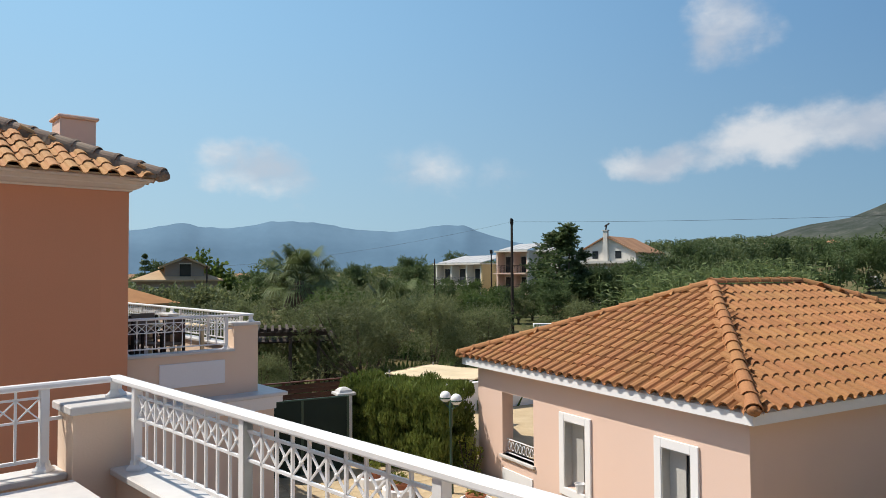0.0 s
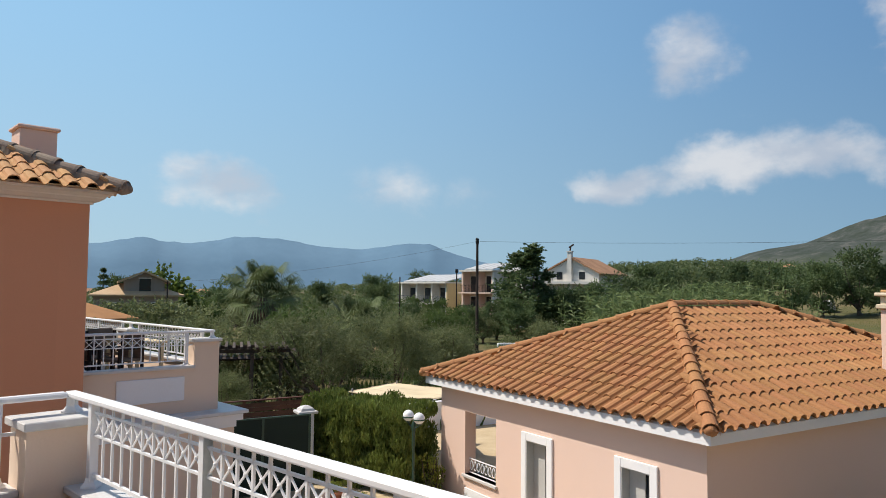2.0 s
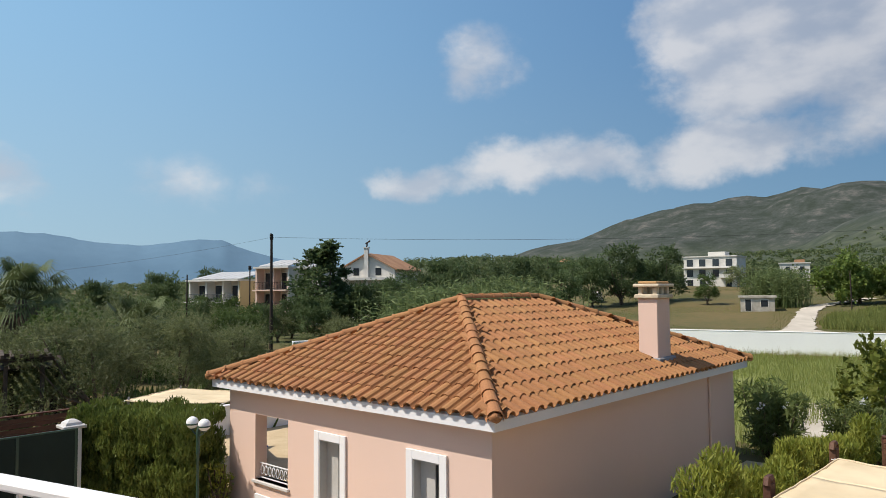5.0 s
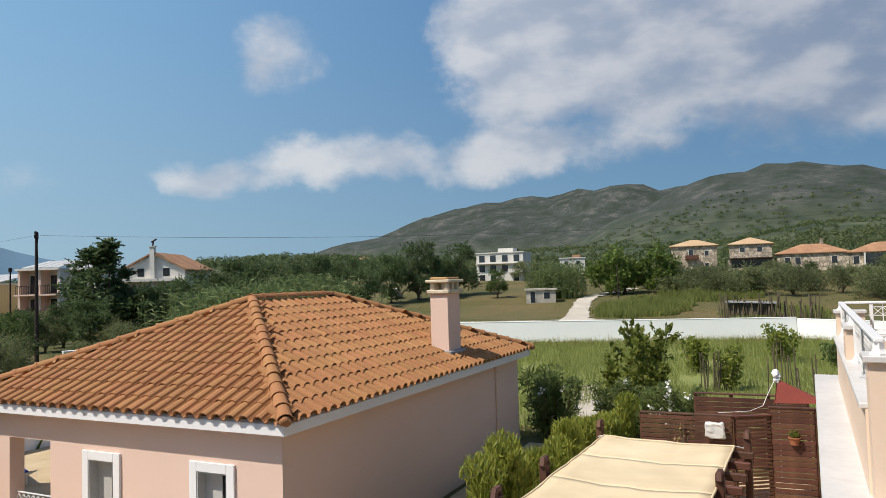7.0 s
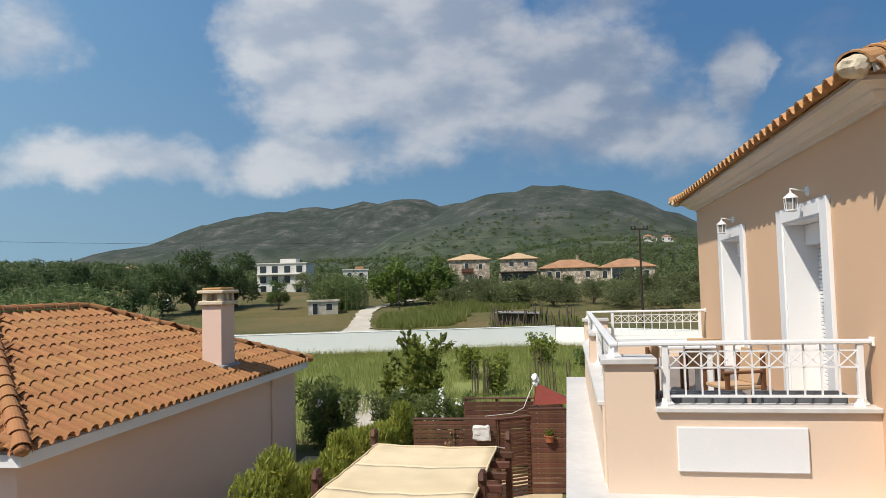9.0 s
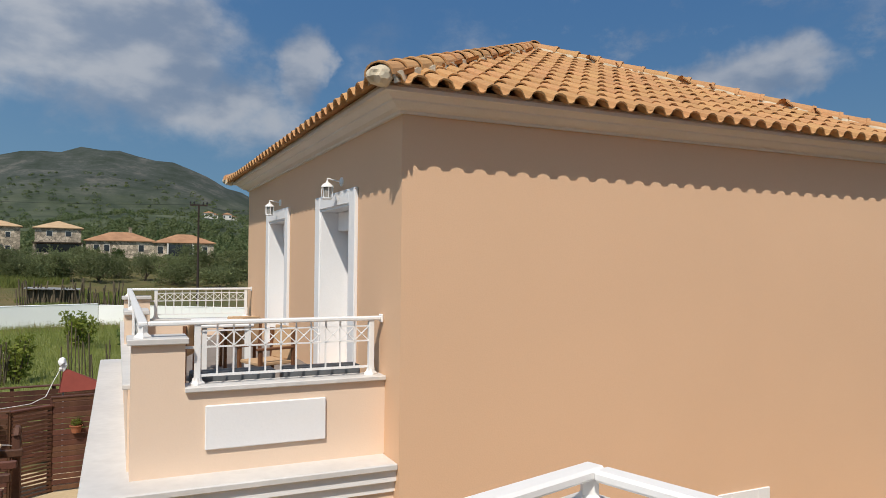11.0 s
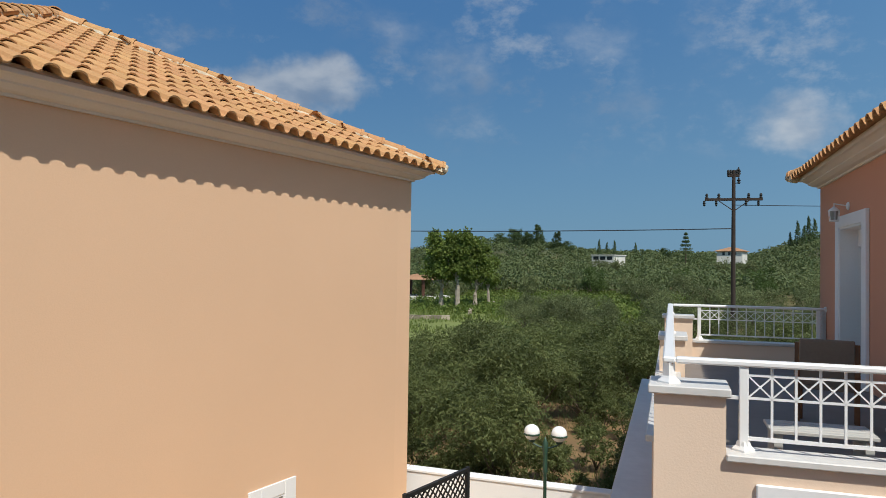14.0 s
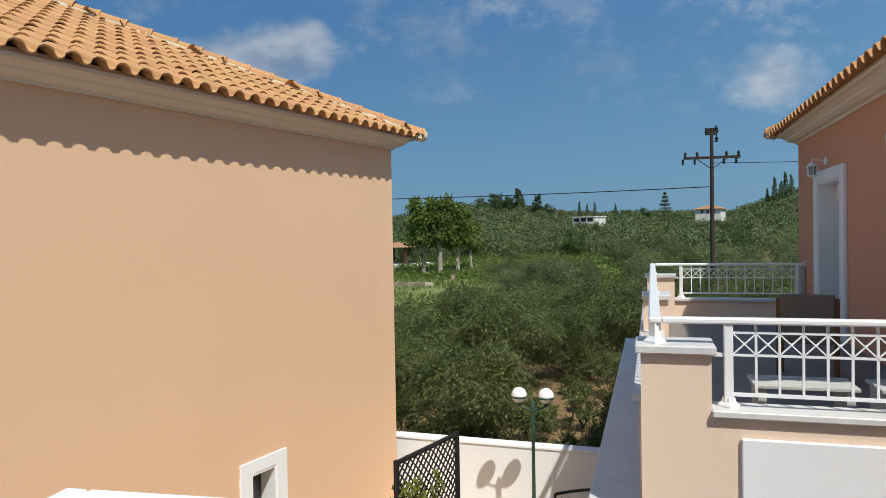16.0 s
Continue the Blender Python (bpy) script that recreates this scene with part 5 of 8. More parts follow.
M_LAWN = material("green_meadow", (0.235, 0.26, 0.078), rough=1.0, dark=(0.15, 0.175, 0.05), grain=4, patch=0.25, bump=0.4, stain=0.4, stain_color=(0.22, 0.19, 0.09))
M_CLEARING = material("clearing_grass", (0.20, 0.23, 0.065), rough=1.0, dark=(0.11, 0.135, 0.038), grain=4, patch=0.2, bump=0.4)
M_STONE = material("rubble_stone", (0.50, 0.42, 0.32), rough=0.95, dark=(0.33, 0.27, 0.2), grain=2.2, patch=0.9, bump=0.6)


def rubble(m, scale):
    """Adds uneven stones with darker joints to a material."""
    N, L = m.node_tree.nodes, m.node_tree.links
    p = N["Principled BSDF"]
    src = p.inputs["Base Color"].links[0].from_socket
    tc, vo, ed = N.new("ShaderNodeTexCoord"), N.new("ShaderNodeTexVoronoi"), N.new("ShaderNodeTexVoronoi")
    ed.feature = "DISTANCE_TO_EDGE"
    for n in (vo, ed):
        n.inputs["Scale"].default_value = scale
        L.new(tc.outputs["Object"], n.inputs["Vector"])
    bw = N.new("ShaderNodeSeparateColor")
    L.new(vo.outputs["Color"], bw.inputs[0])
    rng = N.new("ShaderNodeMapRange")
    L.new(bw.outputs[0], rng.inputs[0])
    rng.inputs[3].default_value, rng.inputs[4].default_value = 0.5, 1.45
    joint = N.new("ShaderNodeMapRange")
    L.new(ed.outputs["Distance"], joint.inputs[0])
    joint.inputs[2].default_value, joint.inputs[3].default_value = 0.08, 0.45
    mul = N.new("ShaderNodeMath")
    mul.operation = "MULTIPLY"
    L.new(rng.outputs[0], mul.inputs[0])
    L.new(joint.outputs[0], mul.inputs[1])
    hsv = N.new("ShaderNodeHueSaturation")
    L.new(mul.outputs[0], hsv.inputs["Value"])
    L.new(src, hsv.inputs["Color"])
    L.new(hsv.outputs[0], p.inputs["Base Color"])


rubble(M_STONE, 1.7)
M_FARWHITE = material("weathered_white_wall", (0.68, 0.65, 0.59), rough=0.9, spread=0.18, grain=3, patch=0.4)
M_RUIN = material("ruined_plaster", (0.58, 0.54, 0.46), rough=1.0, dark=(0.3, 0.27, 0.22), grain=2.5, patch=0.9, bump=0.5, stain=0.5, stain_color=(0.24, 0.2, 0.15))
M_FARYELLOW = material("yellow_wall", (0.64, 0.50, 0.28), rough=0.9, spread=0.1, grain=3, patch=0.4)
M_FARPINK = material("pale_pink_wall", (0.70, 0.52, 0.42), rough=0.9, spread=0.1, grain=3, patch=0.4)
M_DULLWALL = material("dull_brown_wall", (0.33, 0.27, 0.22), rough=0.95, spread=0.2, grain=3, patch=0.5)
M_FARTILE = material("far_clay_tiles", (0.44, 0.245, 0.135), rough=0.9, dark=(0.27, 0.145, 0.08), grain=5, patch=0.6, bump=0.5)
M_PALETILE = material("pale_clay_tiles", (0.56, 0.40, 0.24), rough=0.9, dark=(0.42, 0.28, 0.16), grain=5, patch=0.6, bump=0.5)
M_TEAK = material("oiled_teak", (0.21, 0.092, 0.04), rough=0.5, dark=(0.12, 0.052, 0.025), grain=25, patch=5, bump=0.1)
M_TANCLOTH = material("tan_canvas_seat", (0.50, 0.33, 0.19), rough=0.9, spread=0.12, grain=30)
M_GREYCLOTH = material("grey_brown_canvas", (0.22, 0.17, 0.13), rough=0.9, spread=0.15, grain=30)
M_GREENPLASTIC = material("grey_plastic_crate", (0.12, 0.13, 0.14), rough=0.6, spread=0.2)


def along(a, b, n):
    return [(a[0] + (b[0] - a[0]) * k / n, a[1] + (b[1] - a[1]) * k / n) for k in range(n + 1)]


def patch(name, label, category, pts, z, mat, thick=0.12):
    """A flat piece of ground with an edge, its top at z."""
    bm = bmesh.new()
    top = [bm.verts.new((x, y, z)) for x, y in pts]
    low = [bm.verts.new((x, y, z - thick)) for x, y in pts]
    bm.faces.new(top)
    for k in range(len(pts)):
        bm.faces.new((top[k], low[k], low[(k + 1) % len(pts)], top[(k + 1) % len(pts)]))
    return thing(name, label, category, kind="structure", data=to_mesh(name, bm, mat))


# yellow paved yard between the villas and the gate
yard = patch("pavement", "yellow paved yard between the villas and the gate", "pavement", [(-6, 4), (3.2, 4.2), (8.2, 6.9), (8.0, 19.8), (3.0, 19.8), (2.9, 12), (-6, 12)], 0.012, M_GREYSLAB)
bm = bmesh.new()
bm_box(bm, (-0.195, -0.195, 0.0), (0.195, 0.195, 0.022), 0.006)
SLAB_ONE = to_mesh("slab", bm, M_PAVING)
slab_rnd = random.Random(9)
count = 0
for i in range(12):
    for j in range(24):
        x, y = 3.35 + i * 0.4, 9.9 + j * 0.4
        if count < 288 and x < 7.9:
            s = new("slab", SLAB_ONE)
            s.parent = yard
            s.matrix_basis = Matrix.Translation((x, y, 0.012 + slab_rnd.uniform(0, 0.004))) @ Matrix.Rotation(slab_rnd.gauss(0, 0.006), 4, "Z")
            count += 1
patch("pavement", "sandy paved patio beside the bungalow", "pavement", [(8.9, 15.3), (22, 15.8), (22, 22.5), (8.2, 22.0), (8.2, 15.3)], 0.015, M_PAVING)
patch("pavement", "paved strip between villa and boundary wall", "pavement", [(-3, -13.4), (7.0, -11.6), (7.0, -3.0), (3.5, 4.2), (-3, 4.2)], 0.012, M_PAVING)
patch("pavement", "paved strip under the pergola", "pavement", [(7.05, 0.2), (18.5, 0.2), (18.5, 3.9), (8.0, 4.4), (7.05, 4.2)], 0.012, M_PAVING)
# Made-up pale paving, added to bounce warm light onto the bungalow's shaded wall.
patch("pavement", "sandy strip added by the bungalow wall to bounce warm light", "pavement", [(8.2, 4.5), (20.2, 4.6), (20.0, 7.6), (8.6, 7.2)], 0.014, M_PAVING)
patch("meadow_ground", "green meadow inside the white boundary wall", "meadow", [(22.6, 9.5), (48.8, 26.4), (57.2, 1.0), (50.0, -11), (47.0, -16), (20, -16), (20.0, 2.0)], 0.015, M_LAWN)
patch("meadow_ground", "bright green clearing among the olives", "meadow", [bearing(a, r) for a, r in ((-142, 44), (-158, 50), (-168, 66), (-168, 105), (-155, 118), (-142, 118))], 0.2, M_CLEARING, 0.6)
patch("soil_ground", "bare red-brown soil under the olives", "soil", [(2.0, -13.2), (11.5, -11.8), (14, -24), (1, -26)], 0.015, M_SOIL)


# ---- lamps ----
def garden_lamp(m):
    lamp = thing("garden_lamp", "dark green garden lamp with two white opal globes", "lamp", m, group="garden lamps")
    bm = bmesh.new()
    bm_lathe(bm, [(0.11, 0), (0.11, 0.05), (0.06, 0.12), (0.045, 0.5), (0.05, 0.52), (0.03, 0.56), (0.026, 1.60), (0.042, 1.63), (0.036, 1.68), (0.036, 1.93), (0.045, 1.97), (0.045, 2.08), (0.02, 2.14), (0.005, 2.18)], 12)
    part("post", bm, M_GREENIRON, lamp, smooth=True)
    for s in (-1, 1):
        bm = bmesh.new()
        limb(bm, [(0, 0, 2.0), (s * 0.10, 0, 2.02), (s * 0.19, 0, 2.06), (s * 0.215, 0, 2.10)], 0.014, 0.012, 6)
        arm = part("arm", bm, M_GREENIRON, lamp)
        bm = bmesh.new()
        bm_lathe(bm, [(0.128, 0.085), (0.133, 0.10), (0.128, 0.115)], 20, (s * 0.215, 0, 2.11))
        bm_lathe(bm, [(0.05, -0.02), (0.06, 0.03)], 12, (s * 0.215, 0, 2.11))
        part("gallery", bm, M_GREENIRON, arm)
        bm = bmesh.new()
        bmesh.ops.create_uvsphere(bm, u_segments=20, v_segments=14, radius=0.125, matrix=Matrix.Translation((s * 0.215, 0, 2.235)))
        part("globe", bm, M_GLOBE, arm, "white opal globe", smooth=True)
    return lamp


garden_lamp(Matrix.Translation((7.05, 13.76, -0.13)) @ Matrix.Rotation(radians(-85), 4, "Z"))
garden_lamp(Matrix.Translation((4.33, -11.05, 0.02)) @ Matrix.Rotation(radians(13), 4, "Z"))


# ---- hedges and garden plants ----
def hedge(name, label, pts, width, height, count, size, mat, seed, ragged=0.25, up=-0.7, taper=0.35, square=False):
    """A clipped row: stems and a skin of sprays over uneven mounds."""
    h = thing(name, label, "hedge", Matrix.Translation((*pts[0], 0)))
    rs = np.random.default_rng(seed)
    ox, oy = pts[0]
    c = []
    bm = bmesh.new()
    for (x, y), (x2, y2) in zip(pts, pts[1:]):
        n = max(1, round(math.hypot(x2 - x, y2 - y) / 0.45))
        for k in range(n):
            px, py = x + (x2 - x) * (k + 0.5) / n - ox, y + (y2 - y) * (k + 0.5) / n - oy
            t = height * (1 + rs.normal() * ragged * 0.3)
            limb(bm, [(px, py, -0.05), (px, py, t * 0.4), (px, py, t * 0.8)], 0.035, 0.01, 5)
            for z in np.linspace(0.12, 1.0, 8 if square else 5):
                w = width / 2 * (1.05 - taper * z) * (1 + rs.normal() * 0.1)
                if square:
                    nx, ny = (y - y2) / math.hypot(x2 - x, y2 - y), (x2 - x) / math.hypot(x2 - x, y2 - y)
                    for o in (-0.36, 0.0, 0.36):
                        c.append((px + nx * o * width + rs.normal() * 0.04, py + ny * o * width + rs.normal() * 0.04, min(1.0, z + rs.normal() * 0.05) * t * 0.93, width * 0.25, width * 0.25, t * 0.11))
                    continue
                c.append((px + rs.normal() * 0.08, py + rs.normal() * 0.08, z * t * 0.9, w, w, t * 0.16))
    tagged(part("stem", bm, M_BARK, h), kind="stuff")
    c = np.array(c)
    part("foliage", leaves_mesh("foliage", [leaf_arrays(rs, c, 0.8, count // 3, (size[0] * 1.3, size[1] * 2), up, 0.3), leaf_arrays(rs, c, 1.0, count, size, up, 0.75)], mat), mat, h)
    return h


hedge("hedge", "tall clipped thuja hedge beside the yard", [(6.45, 18.0), (7.95, 15.05)], 1.3, 2.12, 60000, (0.11, 0.028), M_THUJA, 21, 0.16, -2.4, 0.05, True)
hedge("hedge", "golden green thuja hedge beside the pergola", [(9.6, 4.75), (12.0, 4.85), (16.0, 4.75), (18.4, 4.35)], 0.95, 1.5, 36000, (0.17, 0.028), M_GOLDTHUJA, 22, 0.7, -1.8)


def bush(name, label, category, x, y, height, radius, count, size, mat, seed, flowers=0, droop=-0.3):
    b = thing(name, label, category, Matrix.Translation((x, y, 0)))
    rs = np.random.default_rng(seed)
    bm = bmesh.new()
    c = []
    for k in range(15):
        a, q = rs.uniform(0, 6.28), rs.uniform(0.1, 0.85) * radius
        px, py, t = math.cos(a) * q, math.sin(a) * q, height * rs.uniform(0.6, 0.95)
        limb(bm, [(px * 0.2, py * 0.2, -0.05), (px * 0.7, py * 0.7, t * 0.5), (px, py, t)], 0.03, 0.008, 5)
        for z in (0.3, 0.55, 0.8, 1.0):
            c.append((px * (0.5 + z / 2), py * (0.5 + z / 2), t * z, radius * 0.24, radius * 0.24, height * 0.12))
    tagged(part("stem", bm, M_BARK, b), kind="stuff")
    c = np.array(c)
    part("foliage", leaves_mesh("foliage", [leaf_arrays(rs, c, 1.0, count, size, droop, 0.4)], mat), mat, b)
    for k in range(flowers):
        p = c[rs.integers(0, len(c))]
        bm = bmesh.new()
        for j in range(9):
            q = Vector((rs.normal() * 0.05, rs.normal() * 0.05, rs.normal() * 0.06))
            turn = Euler((rs.uniform(-1.2, 1.2), rs.uniform(-1.2, 1.2), rs.uniform(0, 6.28))).to_matrix()
            for s in range(5):
                g = s * 1.257
                bm.faces.new([bm.verts.new(q + turn @ Vector(w)) for w in ((0, 0, 0), (math.cos(g) * 0.03, math.sin(g) * 0.03, 0.022), (math.cos(g + 0.5) * 0.05, math.sin(g + 0.5) * 0.05, 0.018), (math.cos(g + 1.0) * 0.03, math.sin(g + 1.0) * 0.03, 0.022))])
        part("blossom", bm, M_PETAL, b, "cluster of white petals", m=Matrix.Translation((p[0] - 0.2 * radius, p[1] + rs.normal() * 0.15, p[2] + p[5] * 0.9)))
    return b


bush("oleander", "green oleander bush beside the bungalow wall", "shrub", 20.9, 7.25, 2.05, 1.3, 3000, (0.32, 0.050), M_OLEANDER, 31, 5)
bush("oleander", "oleander bush with narrow dark leaves", "shrub", 22.6, 5.6, 1.5, 1.1, 4200, (0.20, 0.038), M_OLEANDER, 32, 3)
bush("oleander", "oleander in white bloom beside the fence", "shrub", 21.3, 3.6, 1.75, 1.0, 4200, (0.20, 0.038), M_OLEANDER, 33, 14)
bush("oleander", "oleander bush with narrow dark leaves", "shrub", 21.8, 4.6, 1.4, 1.0, 3800, (0.20, 0.038), M_OLEANDER, 34, 4)
bush("shrub", "yellowing shrub at the foot of the hedge", "shrub", 8.1, 14.75, 1.0, 0.35, 900, (0.08, 0.04), M_GOLDTHUJA, 35)
bush("shrub", "young fruit bush before the white wall", "shrub", 42.5, 1.5, 2.0, 1.1, 1300, (0.22, 0.10), M_CITRUS, 36)
bush("shrub", "low shrub before the white wall", "shrub", 41.0, -1.2, 1.2, 1.3, 900, (0.2, 0.09), M_BROAD, 37)
bush("shrub", "young fruit bush before the white wall", "shrub", 37.0, 5.2, 1.9, 0.9, 1100, (0.22, 0.10), M_CITRUS, 38)
bush("shrub", "slender sapling before the white wall", "shrub", 35.5, 15.1, 1.9, 0.45, 500, (0.16, 0.08), M_CITRUS, 39)
bush("shrub", "small sapling in the meadow", "shrub", 29.5, 10.6, 1.1, 0.4, 350, (0.16, 0.08), M_CITRUS, 40)
bush("shrub", "young bush among grey stakes", "shrub", 31.6, 3.2, 1.9, 0.8, 900, (0.18, 0.09), M_CITRUS, 41)
lemon = tree_kind(42, 3.25, 1.6, 0.09, 20, 2300, (0.19, 0.095), M_CITRUS, "glossy green lemon tree in the garden", "tree", droop=-0.3, tall=1.1, spread=0.72, low=0.12, name="lemon_tree")
lemon.matrix_basis = Matrix.Translation((24.6, 5.25, 0))


TRACK = [(75.6, 22.6, 2.3), (78.2, 23.6, 1.8), (83.0, 25.0, 1.45), (88.1, 26.3, 1.35), (96.1, 28.2, 1.2), (103.1, 29.9, 1.2), (108.3, 30.6, 1.2), (112.5, 30.4, 1.2), (118, 28.8, 1.2), (126, 27, 1.2)]
FOOTPATHS = ([(77.0, 24.6), (75.2, 27.4), (73.9, 30.3), (71.5, 36.0), (69.0, 44.0)], [(77.6, 22.0), (76.9, 20.4), (75.8, 18.7), (73.0, 12.5), (70.5, 5.0)])


def off_track(x, y):
    for (ax, ay, w), (bx, by, _) in zip(TRACK, TRACK[1:]):
        k = max(0.0, min(1.0, ((x - ax) * (bx - ax) + (y - ay) * (by - ay)) / ((bx - ax) ** 2 + (by - ay) ** 2)))
        if math.hypot(x - ax - k * (bx - ax), y - ay - k * (by - ay)) < w + 0.1:
            return False
    return True


def grass_field(name, label, region, n, blade, mat, seed):
    """Upright blades strewn over a region given as a test."""
    rs = np.random.default_rng(seed)
    x0, x1, y0, y1, test = region
    p = np.stack([rs.uniform(x0, x1, n), rs.uniform(y0, y1, n), np.zeros(n)], 1)
    p = p[[test(a, b) for a, b, _ in p]]
    n = len(p)
    a = rs.uniform(0, 6.28, n)
    h = blade[0] * rs.uniform(0.5, 1.3, n)[:, None]
    lean = np.stack([rs.normal(size=n) * 0.25, rs.normal(size=n) * 0.25, np.ones(n)], 1)
    side = np.stack([np.cos(a), np.sin(a), np.zeros(n)], 1) * blade[1]
    v = np.stack([p - side, p + side, p + side * 0.3 + lean * h, p - side * 0.3 + lean * h], 1).reshape(-1, 3)
    v[:, 2] += np.repeat([land_height(q[0], q[1]) for q in p], 4)
    thing(name, label, "grass", kind="stuff", data=leaves_mesh(name, [(v, np.arange(len(v)).reshape(-1, 4))], mat))


meadow = lambda x, y: (x - 22.6) * 0.56 + (9.5 - y) * 1.0 > -2.0 and x < 56.8 - max(0, y - 1) * 0.34 - max(0, 1 - y) * 0.6 and y > -15 and noise.noise(Vector((x / 3, y / 3, 0))) > -0.25 - (x - 25) / 60
grass_field("tall_grass", "tall green meadow grass", (20.5, 58, -15, 23, meadow), 110000, (0.34, 0.010), M_GRASS, 51)
grass_field("dry_grass", "pale dry seed heads along the white wall", (36, 58, -12, 23, lambda x, y: meadow(x, y) and x > 52.6 - max(0, y - 1) * 0.34 - max(0, 1 - y) * 0.6), 12000, (0.5, 0.009), M_DRY, 52)
grass_field("field_grass", "rough green and dry grass in the open field", (58, 150, -35, 70, lambda x, y: noise.noise(Vector((x / 14, y / 14, 4))) > (0.02 if y > 27 + (x - 77) * 0.28 else -0.25) and off_track(x, y)), 110000, (0.16, 0.013), M_ROUGH, 53)
grass_field("field_stubble", "dry yellow grass in the open field", (58, 150, -35, 80, lambda x, y: noise.noise(Vector((x / 14, y / 14, 4))) < 0.05 and off_track(x, y)), 24000, (0.10, 0.014), M_DRY, 54)
for mx, my, rx, ry, high, seed in ((93, 19, 12, 6.5, 0.85, 59), (112, 13, 12, 8, 0.8, 60), (86, 4, 12, 6, 0.5, 66)):
    grass_field("tall_weeds", "patch of tall green weeds beside the track", (mx - rx, mx + rx, my - ry, my + ry, lambda x, y: ((x - mx) / rx) ** 2 + ((y - my) / ry) ** 2 + 0.7 * noise.noise(Vector((x / 4, y / 4, 1))) < 0.8 and off_track(x, y)), 16000, (high, 0.035), M_GRASS, seed)
grass_field("wall_weeds", "strip of dark green weeds behind the white wall", (49, 70, -12, 34, lambda x, y: 0.6 < x - (57.3 - max(0, y - 1) * 0.34 - max(0, 1 - y) * 0.6) < 8 and noise.noise(Vector((x / 5, y / 5, 8))) > -0.2 and off_track(x, y)), 26000, (0.34, 0.03), M_THUJA, 59)
grass_field("grove_grass", "weeds under the olive trees", (-8, 26, -60, -13.5, lambda x, y: noise.noise(Vector((x / 4, y / 4, 7))) > -0.1 and math.hypot(x - 8.0, y + 17.6) > 1.5), 60000, (0.22, 0.008), M_WEEP, 55)
grass_field("south_meadow", "bright green grass of the clearing", (8, 60, -92, -42, lambda x, y: noise.noise(Vector((x / 9, y / 9, 2))) > -0.3), 30000, (0.4, 0.06), M_THUJA, 57)
grass_field("grove_weeds", "tall weeds in front of the olives", (-4, 26, 21.5, 48, lambda x, y: noise.noise(Vector((x / 4, y / 4, 7))) > -0.1), 14000, (0.55, 0.05), M_BROAD, 56)


def vine_rows():
    """Leafy vines in rows across the clearing."""
    rs = np.random.default_rng(58)
    c = []
    for i in range(26):
        for k in range(34):
            x, y = 14 + i * 1.9 + rs.normal() * 0.25, -62 - k * 1.5 + rs.normal() * 0.3
            if noise.noise(Vector((x / 11, y / 11, 5))) > -0.25:
                c.append((x, y, land_height(x, y) + 0.45, 0.7, 0.7, 0.5))
    c = np.array(c)
    v, f = leaf_arrays(rs, c, 1.0, len(c) * 40, (0.34, 0.22), 0.0, 0.4)
    thing("vine_rows", "rows of leafy green vines in the clearing", "vines", kind="stuff", data=leaves_mesh("vine_rows", [(v, f)], M_SPRING))


vine_rows()


def cane_brake(name, label, mid, spread, n, height, seed):
    rs = np.random.default_rng(seed)
    parts = []
    p = rs.normal(size=(n, 2)) * 0.45 * np.array(spread)
    p = np.clip(p, -np.array(spread), np.array(spread)) + np.array(mid)
    base = np.array([land_height(a, b) for a, b in p])
    h = height * rs.uniform(0.65, 1.1, n)
    up = np.stack([rs.normal(size=n) * 0.08, rs.normal(size=n) * 0.08, np.ones(n)], 1)
    root = np.stack([p[:, 0], p[:, 1], base], 1)
    side = rs.normal(size=(n, 3)) * [1, 1, 0] * 0.03
    tip = root + up * h[:, None]
    parts.append((np.stack([root - side, root + side, tip + side * 0.3, tip - side * 0.3], 1).reshape(-1, 3), np.arange(n * 4).reshape(-1, 4)))
    for k in range(9):
        s = 0.25 + 0.75 * rs.random(n)
        q = root + up * (h * s)[:, None]
        d = rs.normal(size=(n, 3)) * [1, 1, 0.3] + [0, 0, 0.55]
        d /= np.linalg.norm(d, axis=1)[:, None]
        L = rs.uniform(0.5, 0.95, n)[:, None]
        w = np.cross(d, rs.normal(size=(n, 3)))
        w = w / np.linalg.norm(w, axis=1)[:, None] * 0.055
        e = q + d * L - [0, 0, 0.16]
        parts.append((np.stack([q, q + d * L * 0.45 + w, e, q + d * L * 0.45 - w], 1).reshape(-1, 3), np.arange(n * 4).reshape(-1, 4)))
    thing(name, label, "reeds", kind="stuff", data=leaves_mesh(name, parts, M_CANE))


cane_brake("cane_brake", "thicket of giant cane", bearing(-46.5, 52), (5.5, 4.0), 900, 4.6, 61)
cane_brake("cane_brake", "thicket of giant cane", bearing(-51.5, 62), (6.0, 4.5), 900, 5.2, 62)
cane_brake("cane_brake", "thicket of giant cane beside the ruined hut", (110.0, 36.4), (3.0, 4.4), 900, 5.0, 63)


# ---- gate, pots and walls ----
gate = thing("yard_gate", "dark green screened yard gate, closed", "gate", Matrix.Translation((3.4, 16.7, 0)))
for x in (0.0, 1.15, 2.3):
    box_part("gate_post", (x, -0.03, 0), (x + 0.06, 0.03, 1.83), M_GREENIRON, gate)
for a in (0.06, 1.21):
    box_part("screen", (a, -0.015, 0.06), (a + 1.09, 0.015, 1.8), M_GATE, gate)
for z in (0.03, 1.8):
    box_part("gate_rail", (0.06, -0.025, z), (2.3, 0.025, z + 0.035), M_GREENIRON, gate)
pillar = thing("gate_pillar", "white gate pillar with a stepped cap", "pillar", Matrix.Translation((5.84, 17.3, 0)))
box_part("shaft", (-0.17, -0.17, 0), (0.17, 0.17, 1.75), M_WHITE, pillar, 0.01)
